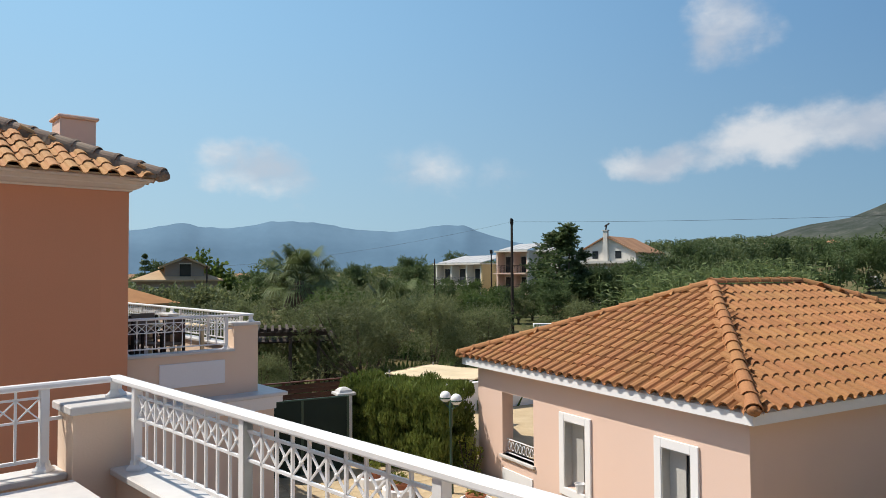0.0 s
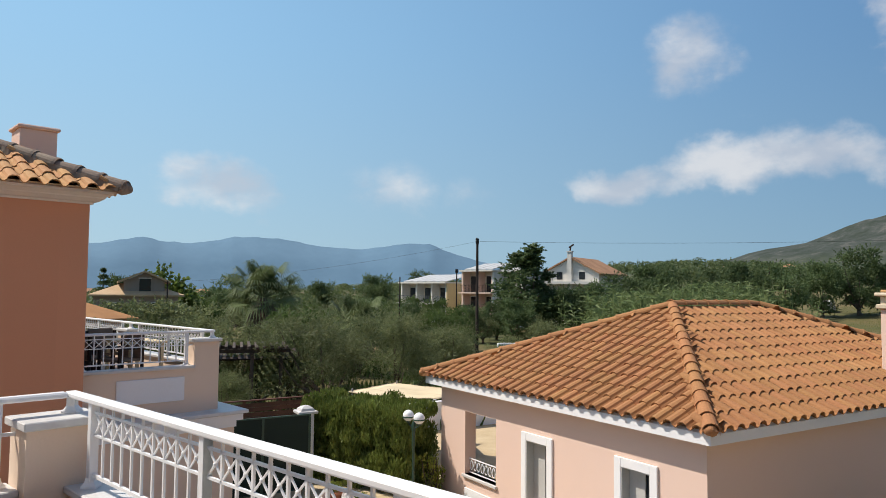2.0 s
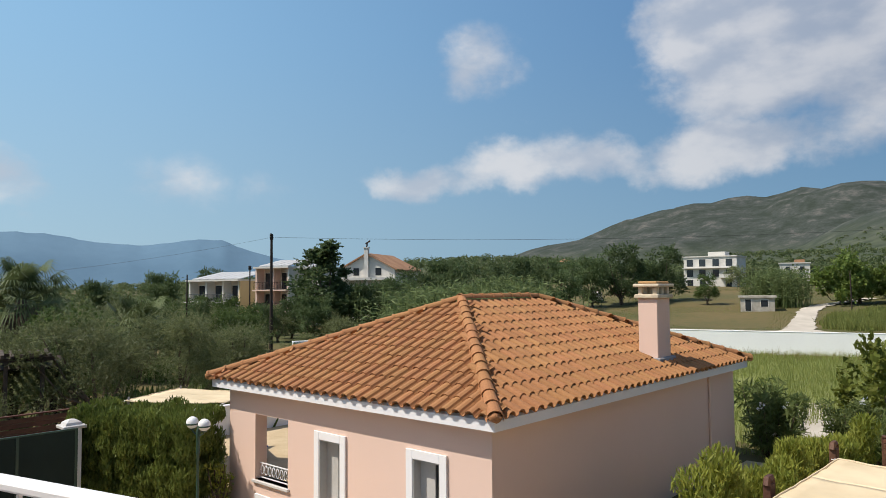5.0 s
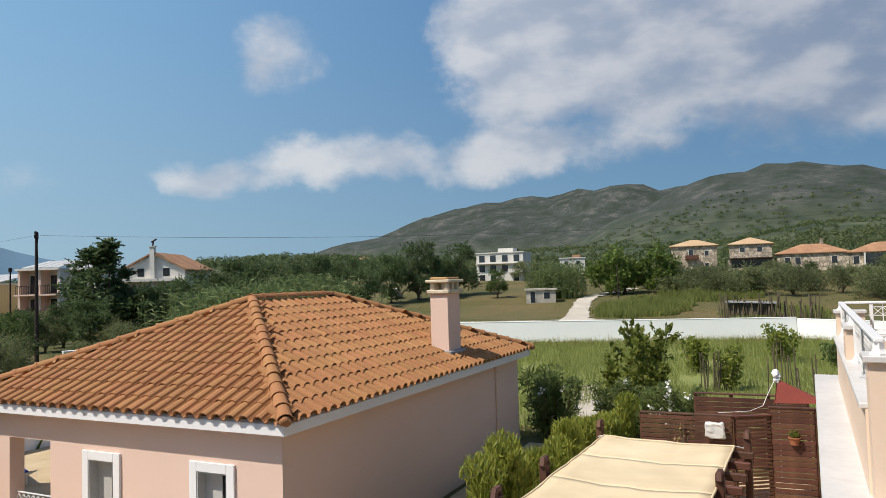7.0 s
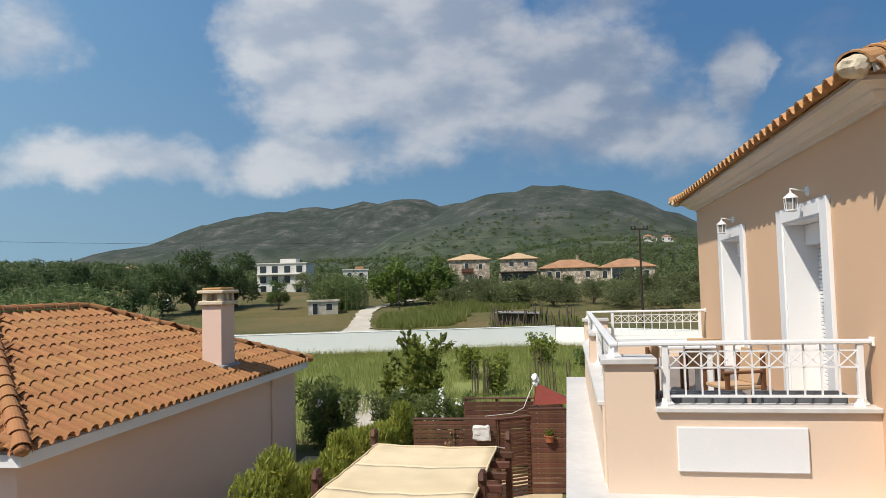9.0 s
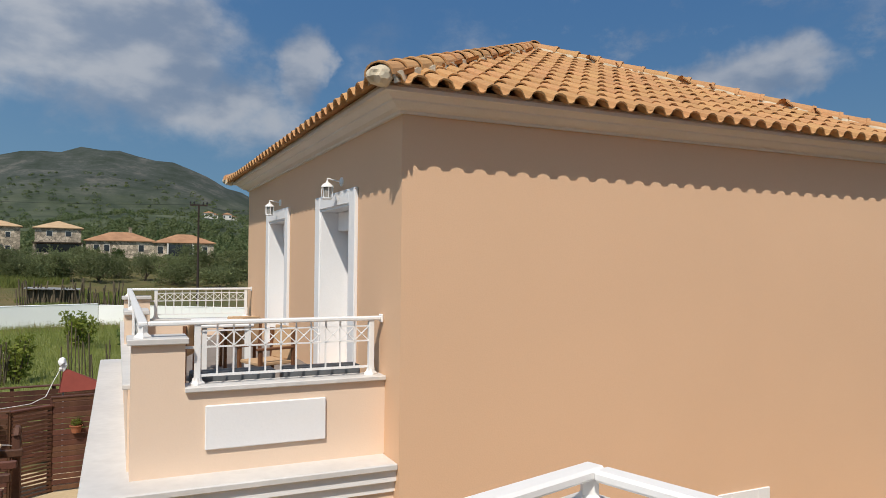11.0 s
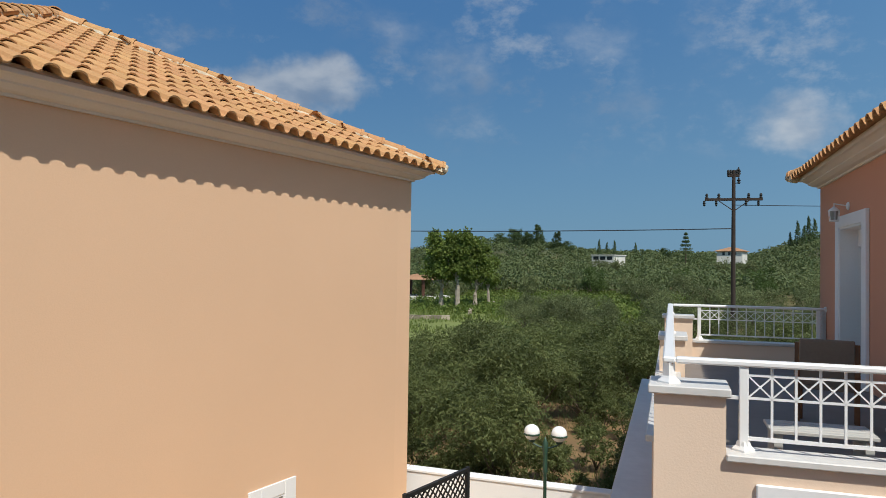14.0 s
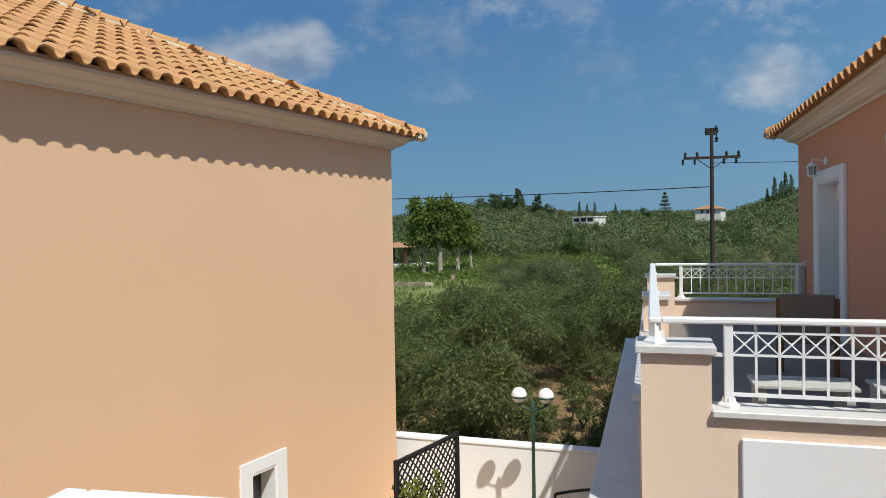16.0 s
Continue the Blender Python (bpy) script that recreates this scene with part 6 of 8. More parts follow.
box_part("cap", (-0.25, -0.25, 1.75), (0.25, 0.25, 1.82), M_MARBLE, pillar, 0.012)
bm = bmesh.new()
bm_lathe(bm, [(0.26, 1.82), (0.22, 1.88), (0.12, 1.93), (0.02, 1.95)], 4)
part("finial", bm, M_MARBLE, pillar, m=Matrix.Rotation(radians(45), 4, "Z"))


def plank_fence(m, label, long, high, slat, gap, posts, pale=0, group="plank fences"):
    f = thing("wooden_fence", label, "fence", m, group=group)
    n = int(high / (slat + gap))
    for k in range(posts + 1):
        box_part("post", (long * k / posts - 0.04, -0.045, 0), (long * k / posts + 0.04, 0.035, high - 0.01), M_WOOD, f, 0.005)
    frnd = random.Random(int(long * 100))
    bm = bmesh.new()
    bm_box(bm, (0, -0.068, 0), (long, -0.047, slat), 0.004)
    one = to_mesh("slat", bm, M_WOOD)
    for k in range(n):
        s = new("slat", one)
        s.parent = f
        s.matrix_basis = Matrix.Translation((0, frnd.uniform(-0.004, 0.004), 0.04 + k * (slat + gap))) @ Matrix.Rotation(frnd.gauss(0, 0.004), 4, "Y")
    box_part("top_rail", (-0.03, -0.08, high - 0.005), (long + 0.03, 0.04, high + 0.03), M_WOOD, f, 0.006)
    return f


def run(a, b):
    return Matrix.Translation((*a, 0)) @ Matrix.Rotation(math.atan2(b[1] - a[1], b[0] - a[0]), 4, "Z"), math.hypot(b[0] - a[0], b[1] - a[1])


for a, b, high, slat, gap, posts, label in (
    ((16.30, 3.5), (16.38, 1.62), 1.80, 0.085, 0.018, 2, "dark brown slatted fence with a dry creeper"),
    ((16.42, 1.60), (16.85, 0.93), 1.78, 0.05, 0.03, 1, "narrow brown slatted gate in the fence"),
    ((16.88, 0.90), (16.95, 0.06), 1.94, 0.10, 0.014, 1, "tall dark brown boarded fence"),
    ((19.25, 2.75), (19.40, 0.2), 1.80, 0.11, 0.012, 3, "brown boarded fence behind the pergola"),
    ((4.2, 21.1), (8.6, 21.3), 1.55, 0.12, 0.012, 4, "brown boarded fence beyond the gate"),
):
    m, long = run(a, b)
    plank_fence(m, label, long, high, slat, gap, posts)


def pot(x, y, r, label, plantlet=True, z=0.0, seed=1):
    p = thing("flower_pot", label, "flower pot", Matrix.Translation((x, y, z)))
    bm = bmesh.new()
    bm_lathe(bm, [(r * 0.7, 0), (r * 0.95, r * 1.1), (r * 1.08, r * 1.12), (r * 1.08, r * 1.3), (r * 0.92, r * 1.3), (r * 0.9, r * 1.15)], 18)
    part("pot", bm, M_TERRAPOT, p, "terracotta pot", smooth=False)
    if plantlet:
        rs = np.random.default_rng(seed)
        c = np.array([(0, 0, r * 1.8, r, r, r * 0.7)])
        part("plant", leaves_mesh("plant", [leaf_arrays(rs, c, 1.0, 160, (r * 0.5, r * 0.14), -0.5, 0.2)], M_CITRUS), M_CITRUS, p)
    return p


for x, y, s in ((5.78, 15.15, 1), (5.95, 14.1, 2), (7.0, 12.6, 3)):
    ring = thing("planter_ring", "round white concrete planter ring on the paving", "planter", Matrix.Translation((x, y, 0.03)))
    bm = bmesh.new()
    bm_lathe(bm, [(0.36, 0), (0.36, 0.2), (0.33, 0.22), (0.29, 0.22), (0.28, 0.05)], 24)
    part("ring", bm, M_WHITE, ring)
    pot(x, y, 0.2, "terracotta pot with a small plant in a planter ring", True, 0.09, s)


def low_wall(a, b, high, thick, mat, label, name="boundary_wall", rise=0.0):
    """A wall from a to b; rise: how much higher its foot lies at a than at b."""
    m, long = run(a, b)
    m = m @ Matrix(((1, 0, 0, 0), (0, 1, 0, 0), (-rise / long, 0, 1, rise), (0, 0, 0, 1)))
    w = thing(name, label, "wall", m)
    bm = bmesh.new()
    bm_box(bm, (0, -thick / 2, -0.2), (long, thick / 2, high), 0.01)
    part("wall", bm, mat, w)
    bm = bmesh.new()
    bm_box(bm, (-0.01, -thick / 2 - 0.02, high), (long + 0.01, thick / 2 + 0.02, high + 0.05), 0.01)
    part("coping", bm, mat, w)
    return w


low_wall((14.5, -10.5), (7.24, -11.6), 1.12, 0.22, M_WHITE, "smooth white boundary wall before the olive grove")
low_wall((7.2, -11.6), (-4.0, -13.35), 1.12, 0.22, M_WHITE, "smooth white boundary wall before the olive grove")
low_wall((48.8, 26.6), (57.3, 1.0), 1.4, 0.3, M_LIMEWASH, "long white wall round the meadow", rise=0.2)
low_wall((57.35, 0.85), (50.0, -11.0), 1.4, 0.3, M_LIMEWASH, "long white wall round the meadow")
low_wall((25.0, 36.5), (48.7, 26.7), 1.6, 0.3, M_LIMEWASH, "long white wall round the meadow")
low_wall((9.0, 21.6), (21.5, 21.9), 0.95, 0.2, M_WHITE, "low white wall behind the patio")
for a, b in (((33.3, -53.1), (30.1, -54.7)), ((32.0, -62.2), (34.0, -66.5)), ((38.0, -80.0), (40, -88)), ((44, -52), (34, -53))):
    low_wall(a, b, 0.5, 0.3, M_STONE, "weathered low stone field wall", "field_wall")

# trellis with a climber
tr = thing("garden_trellis", "black lattice trellis with a leafy climber", "trellis", run((4.89, -9.47), (5.0, -8.0))[0])
LONG, LOW, HIGH = 1.47, 0.35, 1.96
n = 12
for k in range(-n - 2, n):
    for s in (1, -1):
        # a lath at 45 degrees, cut off by the frame
        x0 = LONG * (k + 0.5) / n
        t0, t1 = max(0.0, -x0), min(HIGH - LOW, LONG - x0)
        if t1 - t0 > 0.06:
            a, b = x0 + t0, x0 + t1
            if s < 0:
                a, b = LONG - a, LONG - b
            bm = bmesh.new()
            bm_bar(bm, (a, s * 0.007, LOW + t0), (b, s * 0.007, LOW + t1), 0.02, 0.012)
            part("lath", bm, M_BLACK, tr)
for lo, hi in (((-0.03, -0.025, 0), (0.03, 0.025, 2.02)), ((LONG - 0.03, -0.025, 0), (LONG + 0.03, 0.025, 2.02)), ((0.03, -0.025, 1.96), (LONG - 0.03, 0.025, 2.01)), ((0.03, -0.025, 0.3), (LONG - 0.03, 0.025, 0.35))):
    box_part("frame", lo, hi, M_BLACK, tr)
bush("climber", "leafy climber on the black trellis", "climber", 4.97, -8.3, 1.75, 0.42, 2600, (0.075, 0.045), M_CITRUS, 71)

undergrowth = random.Random(91)
for k in range(46):
    x, y = undergrowth.uniform(1.5, 14.5), undergrowth.uniform(-22, -13.4)
    if math.hypot(x - 8.0, y + 17.6) > 1.9:
        plant("shrub", x, y, undergrowth.uniform(0.4, 0.8), z=0.0)

# iron bench below the lamp
bench = thing("iron_bench", "black scrolled iron bench back by the wall", "bench", run((3.75, -10.4), (2.55, -10.75))[0])
bm = bmesh.new()
bm_bar(bm, (0, 0, 0.0), (0, 0, 0.98), 0.035)
bm_bar(bm, (1.25, 0, 0.0), (1.25, 0, 0.98), 0.035)
part("leg", bm, M_BLACK, bench)
bm = bmesh.new()
limb(bm, [(1.25 * k / 10, 0, 0.98 + 0.10 * math.sin(math.pi * k / 10)) for k in range(11)], 0.022, 0.022, 6)
part("top_rail", bm, M_BLACK, bench)
for k in range(10):
    bm = bmesh.new()
    limb(bm, [(0.06 + 1.2 * k / 10 + 0.05 * math.cos(j * 0.9), 0, 0.76 + 0.06 * math.sin(j * 0.9) + 0.016 * j) for j in range(9)], 0.012, 0.008, 5)
    part("scroll", bm, M_BLACK, bench)
bm = bmesh.new()
bm_box(bm, (0, -0.02, 0.42), (1.25, 0.42, 0.46), 0.01)
part("seat", bm, M_BLACK, bench)

# ---- pergolas ----
perg = thing("pergola", "brown timber pergola under a cream canvas", "pergola", Matrix.Translation((0, 0, 0)))
for x, y in ((11.72, 3.2), (9.1, 3.25), (7.6, 3.3), (9.2, 1.08), (11.6, 0.95), (7.6, 1.1)):
    bm = bmesh.new()
    bm_box(bm, (x - 0.08, y - 0.05, 0), (x + 0.08, y + 0.05, 2.40), 0.01)
    limb(bm, [(x - 0.08, y, 2.38), (x - 0.05, y, 2.46), (x + 0.05, y, 2.46), (x + 0.08, y, 2.38)], 0.05, 0.05, 6)
    part("post", bm, M_WOOD, perg)
for y in (1.18, 3.12):
    box_part("beam", (7.4, y - 0.03, 2.05), (11.7, y + 0.03, 2.2), M_WOOD, perg, 0.008)
for k in range(7):
    x = 7.7 + k * 0.62
    box_part("rafter", (x - 0.035, 0.86, 2.12), (x + 0.035, 3.10, 2.22), M_WOOD, perg, 0.01)


def canvas(pts, z, sag, label, strips=3, n=8):
    """A cloth of sewn strips stretched between four corners, sagging a little between the rafters."""
    ob = thing("shade_canvas", label, "canopy")
    p = [Vector((*q, 0)) for q in pts]

    def at(u, v):
        w = (p[0] * (1 - u) + p[1] * u) * (1 - v) + (p[3] * (1 - u) + p[2] * u) * v
        return Vector((w.x, w.y, z - sag * (math.sin(u * 6 * math.pi) ** 2 * 0.25 + 1.0) * math.sin(math.pi * v) + 0.012 * noise.noise(Vector((u * 16, v * 4, z))) + 0.02 * noise.noise(Vector((u * 7, v * 7, z)))))

    for s in range(strips):
        bm = bmesh.new()
        g = [[bm.verts.new(at((s + i / n) / strips, j / n)) for j in range(n + 1)] for i in range(n + 1)]
        for i in range(n):
            for j in range(n):
                bm.faces.new((g[i][j], g[i + 1][j], g[i + 1][j + 1], g[i][j + 1]))
        c = part("cloth_panel", to_mesh("cloth_panel", bm, M_CANVAS, True), M_CANVAS, ob)
        c.modifiers.new("thickness", "SOLIDIFY").thickness = 0.018
    for edge in ([(k / 16, 0) for k in range(17)], [(1, k / 10) for k in range(11)], [(k / 16, 1) for k in range(17)], [(0, k / 10) for k in range(11)]):
        bm = bmesh.new()
        limb(bm, [at(u, v) for u, v in edge], 0.016, 0.016, 6)
        part("hem", bm, M_CANVAS, ob)
    for u, v in ((0, 0), (1, 0), (1, 1), (0, 1)):
        bm = bmesh.new()
        c = at(u, v)
        limb(bm, [c, c + Vector((u - 0.5, v - 0.5, -0.2)) * 0.25], 0.008, 0.008, 5)
        part("tie", bm, M_WHITE, ob)
    return ob


canvas([(7.55, 1.12), (11.42, 1.12), (11.48, 3.08), (7.6, 3.1)], 2.30, 0.03, "cream canvas stretched over the pergola beams", 3, 12)
canvas([(7.6, 18.7), (9.6, 19.8), (11.0, 17.6), (9.2, 16.4)], 2.0, 0.05, "cream canvas awning behind the tall hedge", 3, 10)
for x, y in ((7.7, 18.7), (9.6, 19.7)):
    pole = thing("awning_pole", "thin grey pole holding the awning", "pole", Matrix.Translation((x, y, 0)))
    bm = bmesh.new()
    bm_bar(bm, (0, 0, 0), (0, 0, 2.08), 0.05, sides=8)
    part("shaft", bm, M_GREYSLAB, pole)
shed = thing("timber_shelter", "dark timber shelter under the trees", "shelter", Matrix.Translation((7.2, 27.4, 0)) @ Matrix.Rotation(radians(-15), 4, "Z") @ Matrix.Diagonal((0.9, 0.9, 0.86, 1)))
for x, y in ((-1.4, -1), (0.2, -1), (1.6, -1), (-1.4, 1.4), (1.6, 1.4)):
    box_part("post", (x - 0.07, y - 0.07, 0), (x + 0.07, y + 0.07, 2.7), M_POLE, shed)
for k in range(12):
    box_part("roof_board", (-1.8 + k * 0.31, -1.4, 2.72), (-1.8 + k * 0.31 + 0.29, 1.8, 2.78), M_POLE, shed, m=pose(0, 0, 0, 3, 0, 0))
box_part("beam", (-1.7, -1.08, 2.58), (1.9, -0.92, 2.72), M_POLE, shed)


# sun lounger on the patio
lo = thing("sun_lounger", "blue fabric sun lounger on a white frame", "lounger", Matrix.Translation((11.3, 18.7, 0.02)) @ Matrix.Rotation(radians(70), 4, "Z"))
box_part("bed", (-0.9, -0.3, 0.32), (0.35, 0.3, 0.36), M_BLUECLOTH, lo, 0.01)
box_part("backrest", (0, -0.3, 0), (0.7, 0.3, 0.04), M_BLUECLOTH, lo, 0.01, m=pose(0.35, 0, 0.33, 0, -42, 0))
for x in (-0.8, 0.3):
    for y in (-0.27, 0.27):
        box_part("leg", (x - 0.02, y - 0.02, 0), (x + 0.02, y + 0.02, 0.32), M_IRON, lo)

# closed red canopy tied up with a white cloth, behind the fence
tent = thing("red_canopy", "faded red canvas canopy tied to a pole", "canopy", Matrix.Translation((17.9, 0.35, 0)))
bm = bmesh.new()
q = [bm.verts.new(v) for v in ((0, 0.42, 2.42), (-0.25, -0.55, 1.95), (0.5, -0.5, 1.9), (0.35, 0.45, 1.9), (-0.2, 0.5, 1.9))]
for f in ((0, 1, 2), (0, 2, 3), (0, 3, 4), (0, 4, 1)):
    bm.faces.new([q[i] for i in f])
part("cloth", bm, M_REDCLOTH, tent)
bm = bmesh.new()
bm_bar(bm, (0, 0.42, 0), (0, 0.42, 2.45), 0.04, sides=8)
part("pole", bm, M_GREYSLAB, tent)
bm = bmesh.new()
bm_lathe(bm, [(0.03, 2.34), (0.07, 2.38), (0.05, 2.43), (0.085, 2.48), (0.09, 2.54), (0.06, 2.61), (0.02, 2.64)], 12, (0, 0.44, 0))
for v in bm.verts:
    v.co += Vector((1, 1, 0.5)) * 0.05 * noise.noise(v.co * 14)
part("tied_cloth", bm, M_WHITE, tent, "bunched white cloth")
rope = thing("rope", "slack white rope from the canopy to the fence", "rope", Matrix.Translation((0, 0, 0)))
bm = bmesh.new()
limb(bm, [(17.85, 0.80, 2.45), (17.55, 0.95, 2.15), (17.2, 1.05, 1.92), (16.9, 1.3, 1.84), (16.5, 1.9, 1.84)], 0.007, 0.007, 5)
part("cord", bm, M_WHITE, rope)
hang = pot(16.82, 0.45, 0.12, "small terracotta pot with a dry plant, hung on the fence", True, 1.2, 8)
bag = thing("white_sack", "white plastic sack hung on the fence", "sack", Matrix.Translation((16.18, 1.95, 1.35)))
bm = bmesh.new()
bm_box(bm, (-0.04, -0.2, 0.0), (0.05, 0.2, 0.33), 0.03)
bmesh.ops.subdivide_edges(bm, edges=bm.edges[:], cuts=3, use_grid_fill=True)
for v in bm.verts:
    v.co += Vector((0.5, 0.6, 0.8)) * 0.06 * noise.noise(v.co * 9)
part("sack", bm, M_MARBLE, bag)
creeper = bush("creeper", "dry creeper on the slatted fence", "creeper", 16.2, 2.7, 1.75, 0.5, 260, (0.09, 0.05), M_DRY, 72)


def stakes(x, y, n, high, seed, label):
    s = thing("garden_stakes", label, "stakes", Matrix.Translation((x, y, 0)))
    srnd = random.Random(seed)
    for k in range(n):
        a, b = srnd.uniform(-0.5, 0.5), srnd.uniform(-0.5, 0.5)
        bm = bmesh.new()
        bm_bar(bm, (a, b, -0.1), (a + srnd.gauss(0, 0.08), b + srnd.gauss(0, 0.08), high * srnd.uniform(0.7, 1.1)), 0.045, sides=5)
        part("stake", bm, M_CANE_DRY, s)


stakes(31.3, 3.75, 16, 1.5, 81, "bundle of grey garden stakes in the meadow")
stakes(30.2, 1.1, 9, 2.2, 82, "tall grey garden stakes in the meadow")
stakes(29.7, 0.2, 6, 1.7, 83, "grey garden stakes in the meadow")


# ---- poles and wires ----
def pole(x, y, high, arms, label, turn=0.0, r=0.14):
    z = land_height(x, y)
    p = thing("utility_pole", label, "utility pole", Matrix.Translation((x, y, z)) @ Matrix.Rotation(radians(turn), 4, "Z"), group="utility poles")
    bm = bmesh.new()
    limb(bm, [(0, 0, -0.3), (0, 0, high * 0.5), (0, 0, high)], r, r * 0.65, 10)
    part("shaft", bm, M_POLE, p)
    for zz, wide in arms:
        box_part("crossarm", (-wide, -0.08, high + zz - 0.08), (wide, 0.08, high + zz + 0.08), M_POLE, p, 0.01)
        for s in (-1, -0.55, 0.55, 1):
            bm = bmesh.new()
            bm_lathe(bm, [(0.07, 0), (0.11, 0.05), (0.06, 0.13), (0.10, 0.19), (0.05, 0.32)], 8, (s * wide * 0.94, 0, high + zz + 0.06))
            part("insulator", bm, M_BLACK, p)
            if wide > 1.2:
                bm = bmesh.new()
                bm_lathe(bm, [(0.03, 0), (0.09, -0.05), (0.05, -0.10), (0.10, -0.16), (0.05, -0.21), (0.09, -0.27), (0.03, -0.36)], 8, (s * wide * 0.94 + 0.16, 0.1, high + zz - 0.08))
                part("insulator", bm, M_BLACK, p)
        if wide > 1.2:
            for s in (-1, 1):
                bm = bmesh.new()
                bm_bar(bm, (0, 0.09, high + zz - 0.75), (s * wide * 0.55, 0.09, high + zz - 0.06), 0.05)
                part("brace", bm, M_POLE, p)
            for x, zb in ((-0.28, 0.02), (0.30, -0.18), (-0.30, -0.62)):
                bm = bmesh.new()
                bm_lathe(bm, [(0.05, 0), (0.12, 0.06), (0.06, 0.14), (0.12, 0.22), (0.06, 0.30), (0.03, 0.42)], 8, (x, 0, high + zb - 0.25))
                bm_bar(bm, (0, 0, high + zb - 0.2), (x, 0, high + zb - 0.2), 0.05)
                part("insulator", bm, M_BLACK, p)
    return p


pole(29.7, 46.1, 8.75, [(-0.12, 0.42)], "tall tarred wooden pole with a small crossarm", 50)
pole(6.2, -48.2, 11.2, [(-1.85, 1.7), (-0.35, 0.34)], "tall wooden pole with a wide crossarm and insulators", 15, 0.16)
pole(79.8, -8.1, 10.7, [(-0.1, 0.9)], "tarred wooden power pole in the field", 90)
pole(118, -26, 10.5, [(-0.1, 0.7)], "far wooden power pole on the slope", 90)
pole(43.0, 71.0, 7.2, [(-0.1, 0.3)], "thin wooden pole among the trees", 40, 0.1)
pole(31.0, 62.0, 6.2, [], "thin bare wooden pole among the trees", 0, 0.09)
pole(100.0, 70.0, 8.0, [(-0.1, 0.4)], "wooden pole behind the trees", 30)
pole(62.0, -36.0, 10.5, [(-0.1, 0.6)], "wooden pole behind the villa", 30)
pole(9.5, 62.0, 5.5, [], "thin bare wooden pole by the far houses", 0, 0.09)


def wire(a, b, sag, r=0.012):
    w = thing("overhead_wire", "thin dark overhead wire between poles", "wire", Matrix.Translation(a), group="wires")
    a, b = Vector(a), Vector(b)
    bm = bmesh.new()
    limb(bm, [(b - a) * (k / 16) - Vector((0, 0, sag * 4 * (k / 16) * (1 - k / 16))) for k in range(17)], r, r, 4)
    part("strand", bm, M_BLACK, w)


wire((29.9, 46.0, 8.75), (79.8, -8.1, land_height(79.8, -8.1) + 10.7), 1.1, 0.009)
wire((29.5, 46.2, 8.7), (9.5, 62, land_height(9.5, 62) + 5.4), 0.5, 0.006)
wire((6.2, -48.1, 7.5), (62, -36, land_height(62, -36) + 8.2), 0.5, 0.03)
wire((6.2, -48.3, 9.0), (-60, -62, 11.0), 1.0, 0.02)
wire((79.8, -8.1, 10.7), (118, -26, land_height(118, -26) + 10.4), 0.6, 0.02)


# ---- palm ----
def palm(x, y, high):
    p = thing("fan_palm", "fan palm with a shaggy brown trunk", "palm", Matrix.Translation((x, y, land_height(x, y))))
    bm = bmesh.new()
    bm_lathe(bm, [(0.32, -0.1), (0.28, 1.0), (0.26, high * 0.55), (0.40, high * 0.7), (0.46, high * 0.85), (0.22, high)], 14)
    part("trunk", bm, M_BARK, p)
    prnd = random.Random(4)
    for k in range(60):
        dead = k >= 50
        a, e = k * 2.4 + prnd.uniform(-0.3, 0.3), radians(80 - 106 * (k / 50) + prnd.uniform(-8, 10) if not dead else prnd.uniform(-78, -55))
        d = Vector((math.cos(a) * math.cos(e), math.sin(a) * math.cos(e), math.sin(e)))
        c = Vector((0, 0, high)) + d * (prnd.uniform(0.9, 1.7) if not dead else 0.7)
        side = d.cross(Vector((0, 0, 1))).normalized()
        side = Matrix.Rotation(prnd.uniform(-0.5, 0.5), 3, d) @ side
        up = side.cross(d)
        bm = bmesh.new()
        bm_bar(bm, (0, 0, high - 0.15), c, 0.035)
        fall = Vector((0, 0, prnd.uniform(0.35, 0.6)))
        for j in range(19):
            g = radians(-100 + 200 * j / 18)
            q = d * math.cos(g) + side * math.sin(g)
            L = 1.3 * (1 - 0.3 * abs(g) / 2) * prnd.uniform(0.88, 1.08)
            w = up.cross(q).normalized() * 0.034
            mid = c + q * L * 0.55 + up * 0.06
            l, r, m1, m2, tip = (bm.verts.new(o) for o in (c - w * 0.5, c + w * 0.5, mid - w, mid + w, c + q * L * 0.92 - fall))
            bm.faces.new((l, r, m2, m1))
            bm.faces.new((m1, m2, tip))
        part("frond", bm, M_BARK if dead else M_PALM, p)
    return p


palm(11.3, 40.4, 4.45)
palm(16.2, 38.0, 2.5)

# ---- weathered pergola under the olives ----
M_GREYWOOD = material("weathered_timber", (0.11, 0.085, 0.065), rough=0.9, dark=(0.05, 0.04, 0.032), grain=30, patch=3, bump=0.3, jitter=0.2)
shelter = thing("timber_shelter", "weathered dark timber shelter under the olive trees", "shelter", Matrix.Translation((6.7, 26.0, land_height(6.7, 26.0))) @ Matrix.Rotation(radians(-14), 4, "Z"))
for x in (-1.1, 0.1, 1.1):
    for y in (-0.9, 0.9):
        box_part("post", (x - 0.06, y - 0.06, -0.05), (x + 0.06, y + 0.06, 2.62), M_GREYWOOD, shelter, 0.008)
for y in (-0.9, 0.9):
    box_part("beam", (-1.4, y - 0.05, 2.62), (1.4, y + 0.05, 2.76), M_GREYWOOD, shelter, 0.008)
for k in range(11):
    x = -1.3 + k * 0.26
    box_part("rafter", (x - 0.05, -1.25, 2.76), (x + 0.05, 1.25, 2.84 + 0.02 * (k % 3)), M_GREYWOOD, shelter, 0.008)


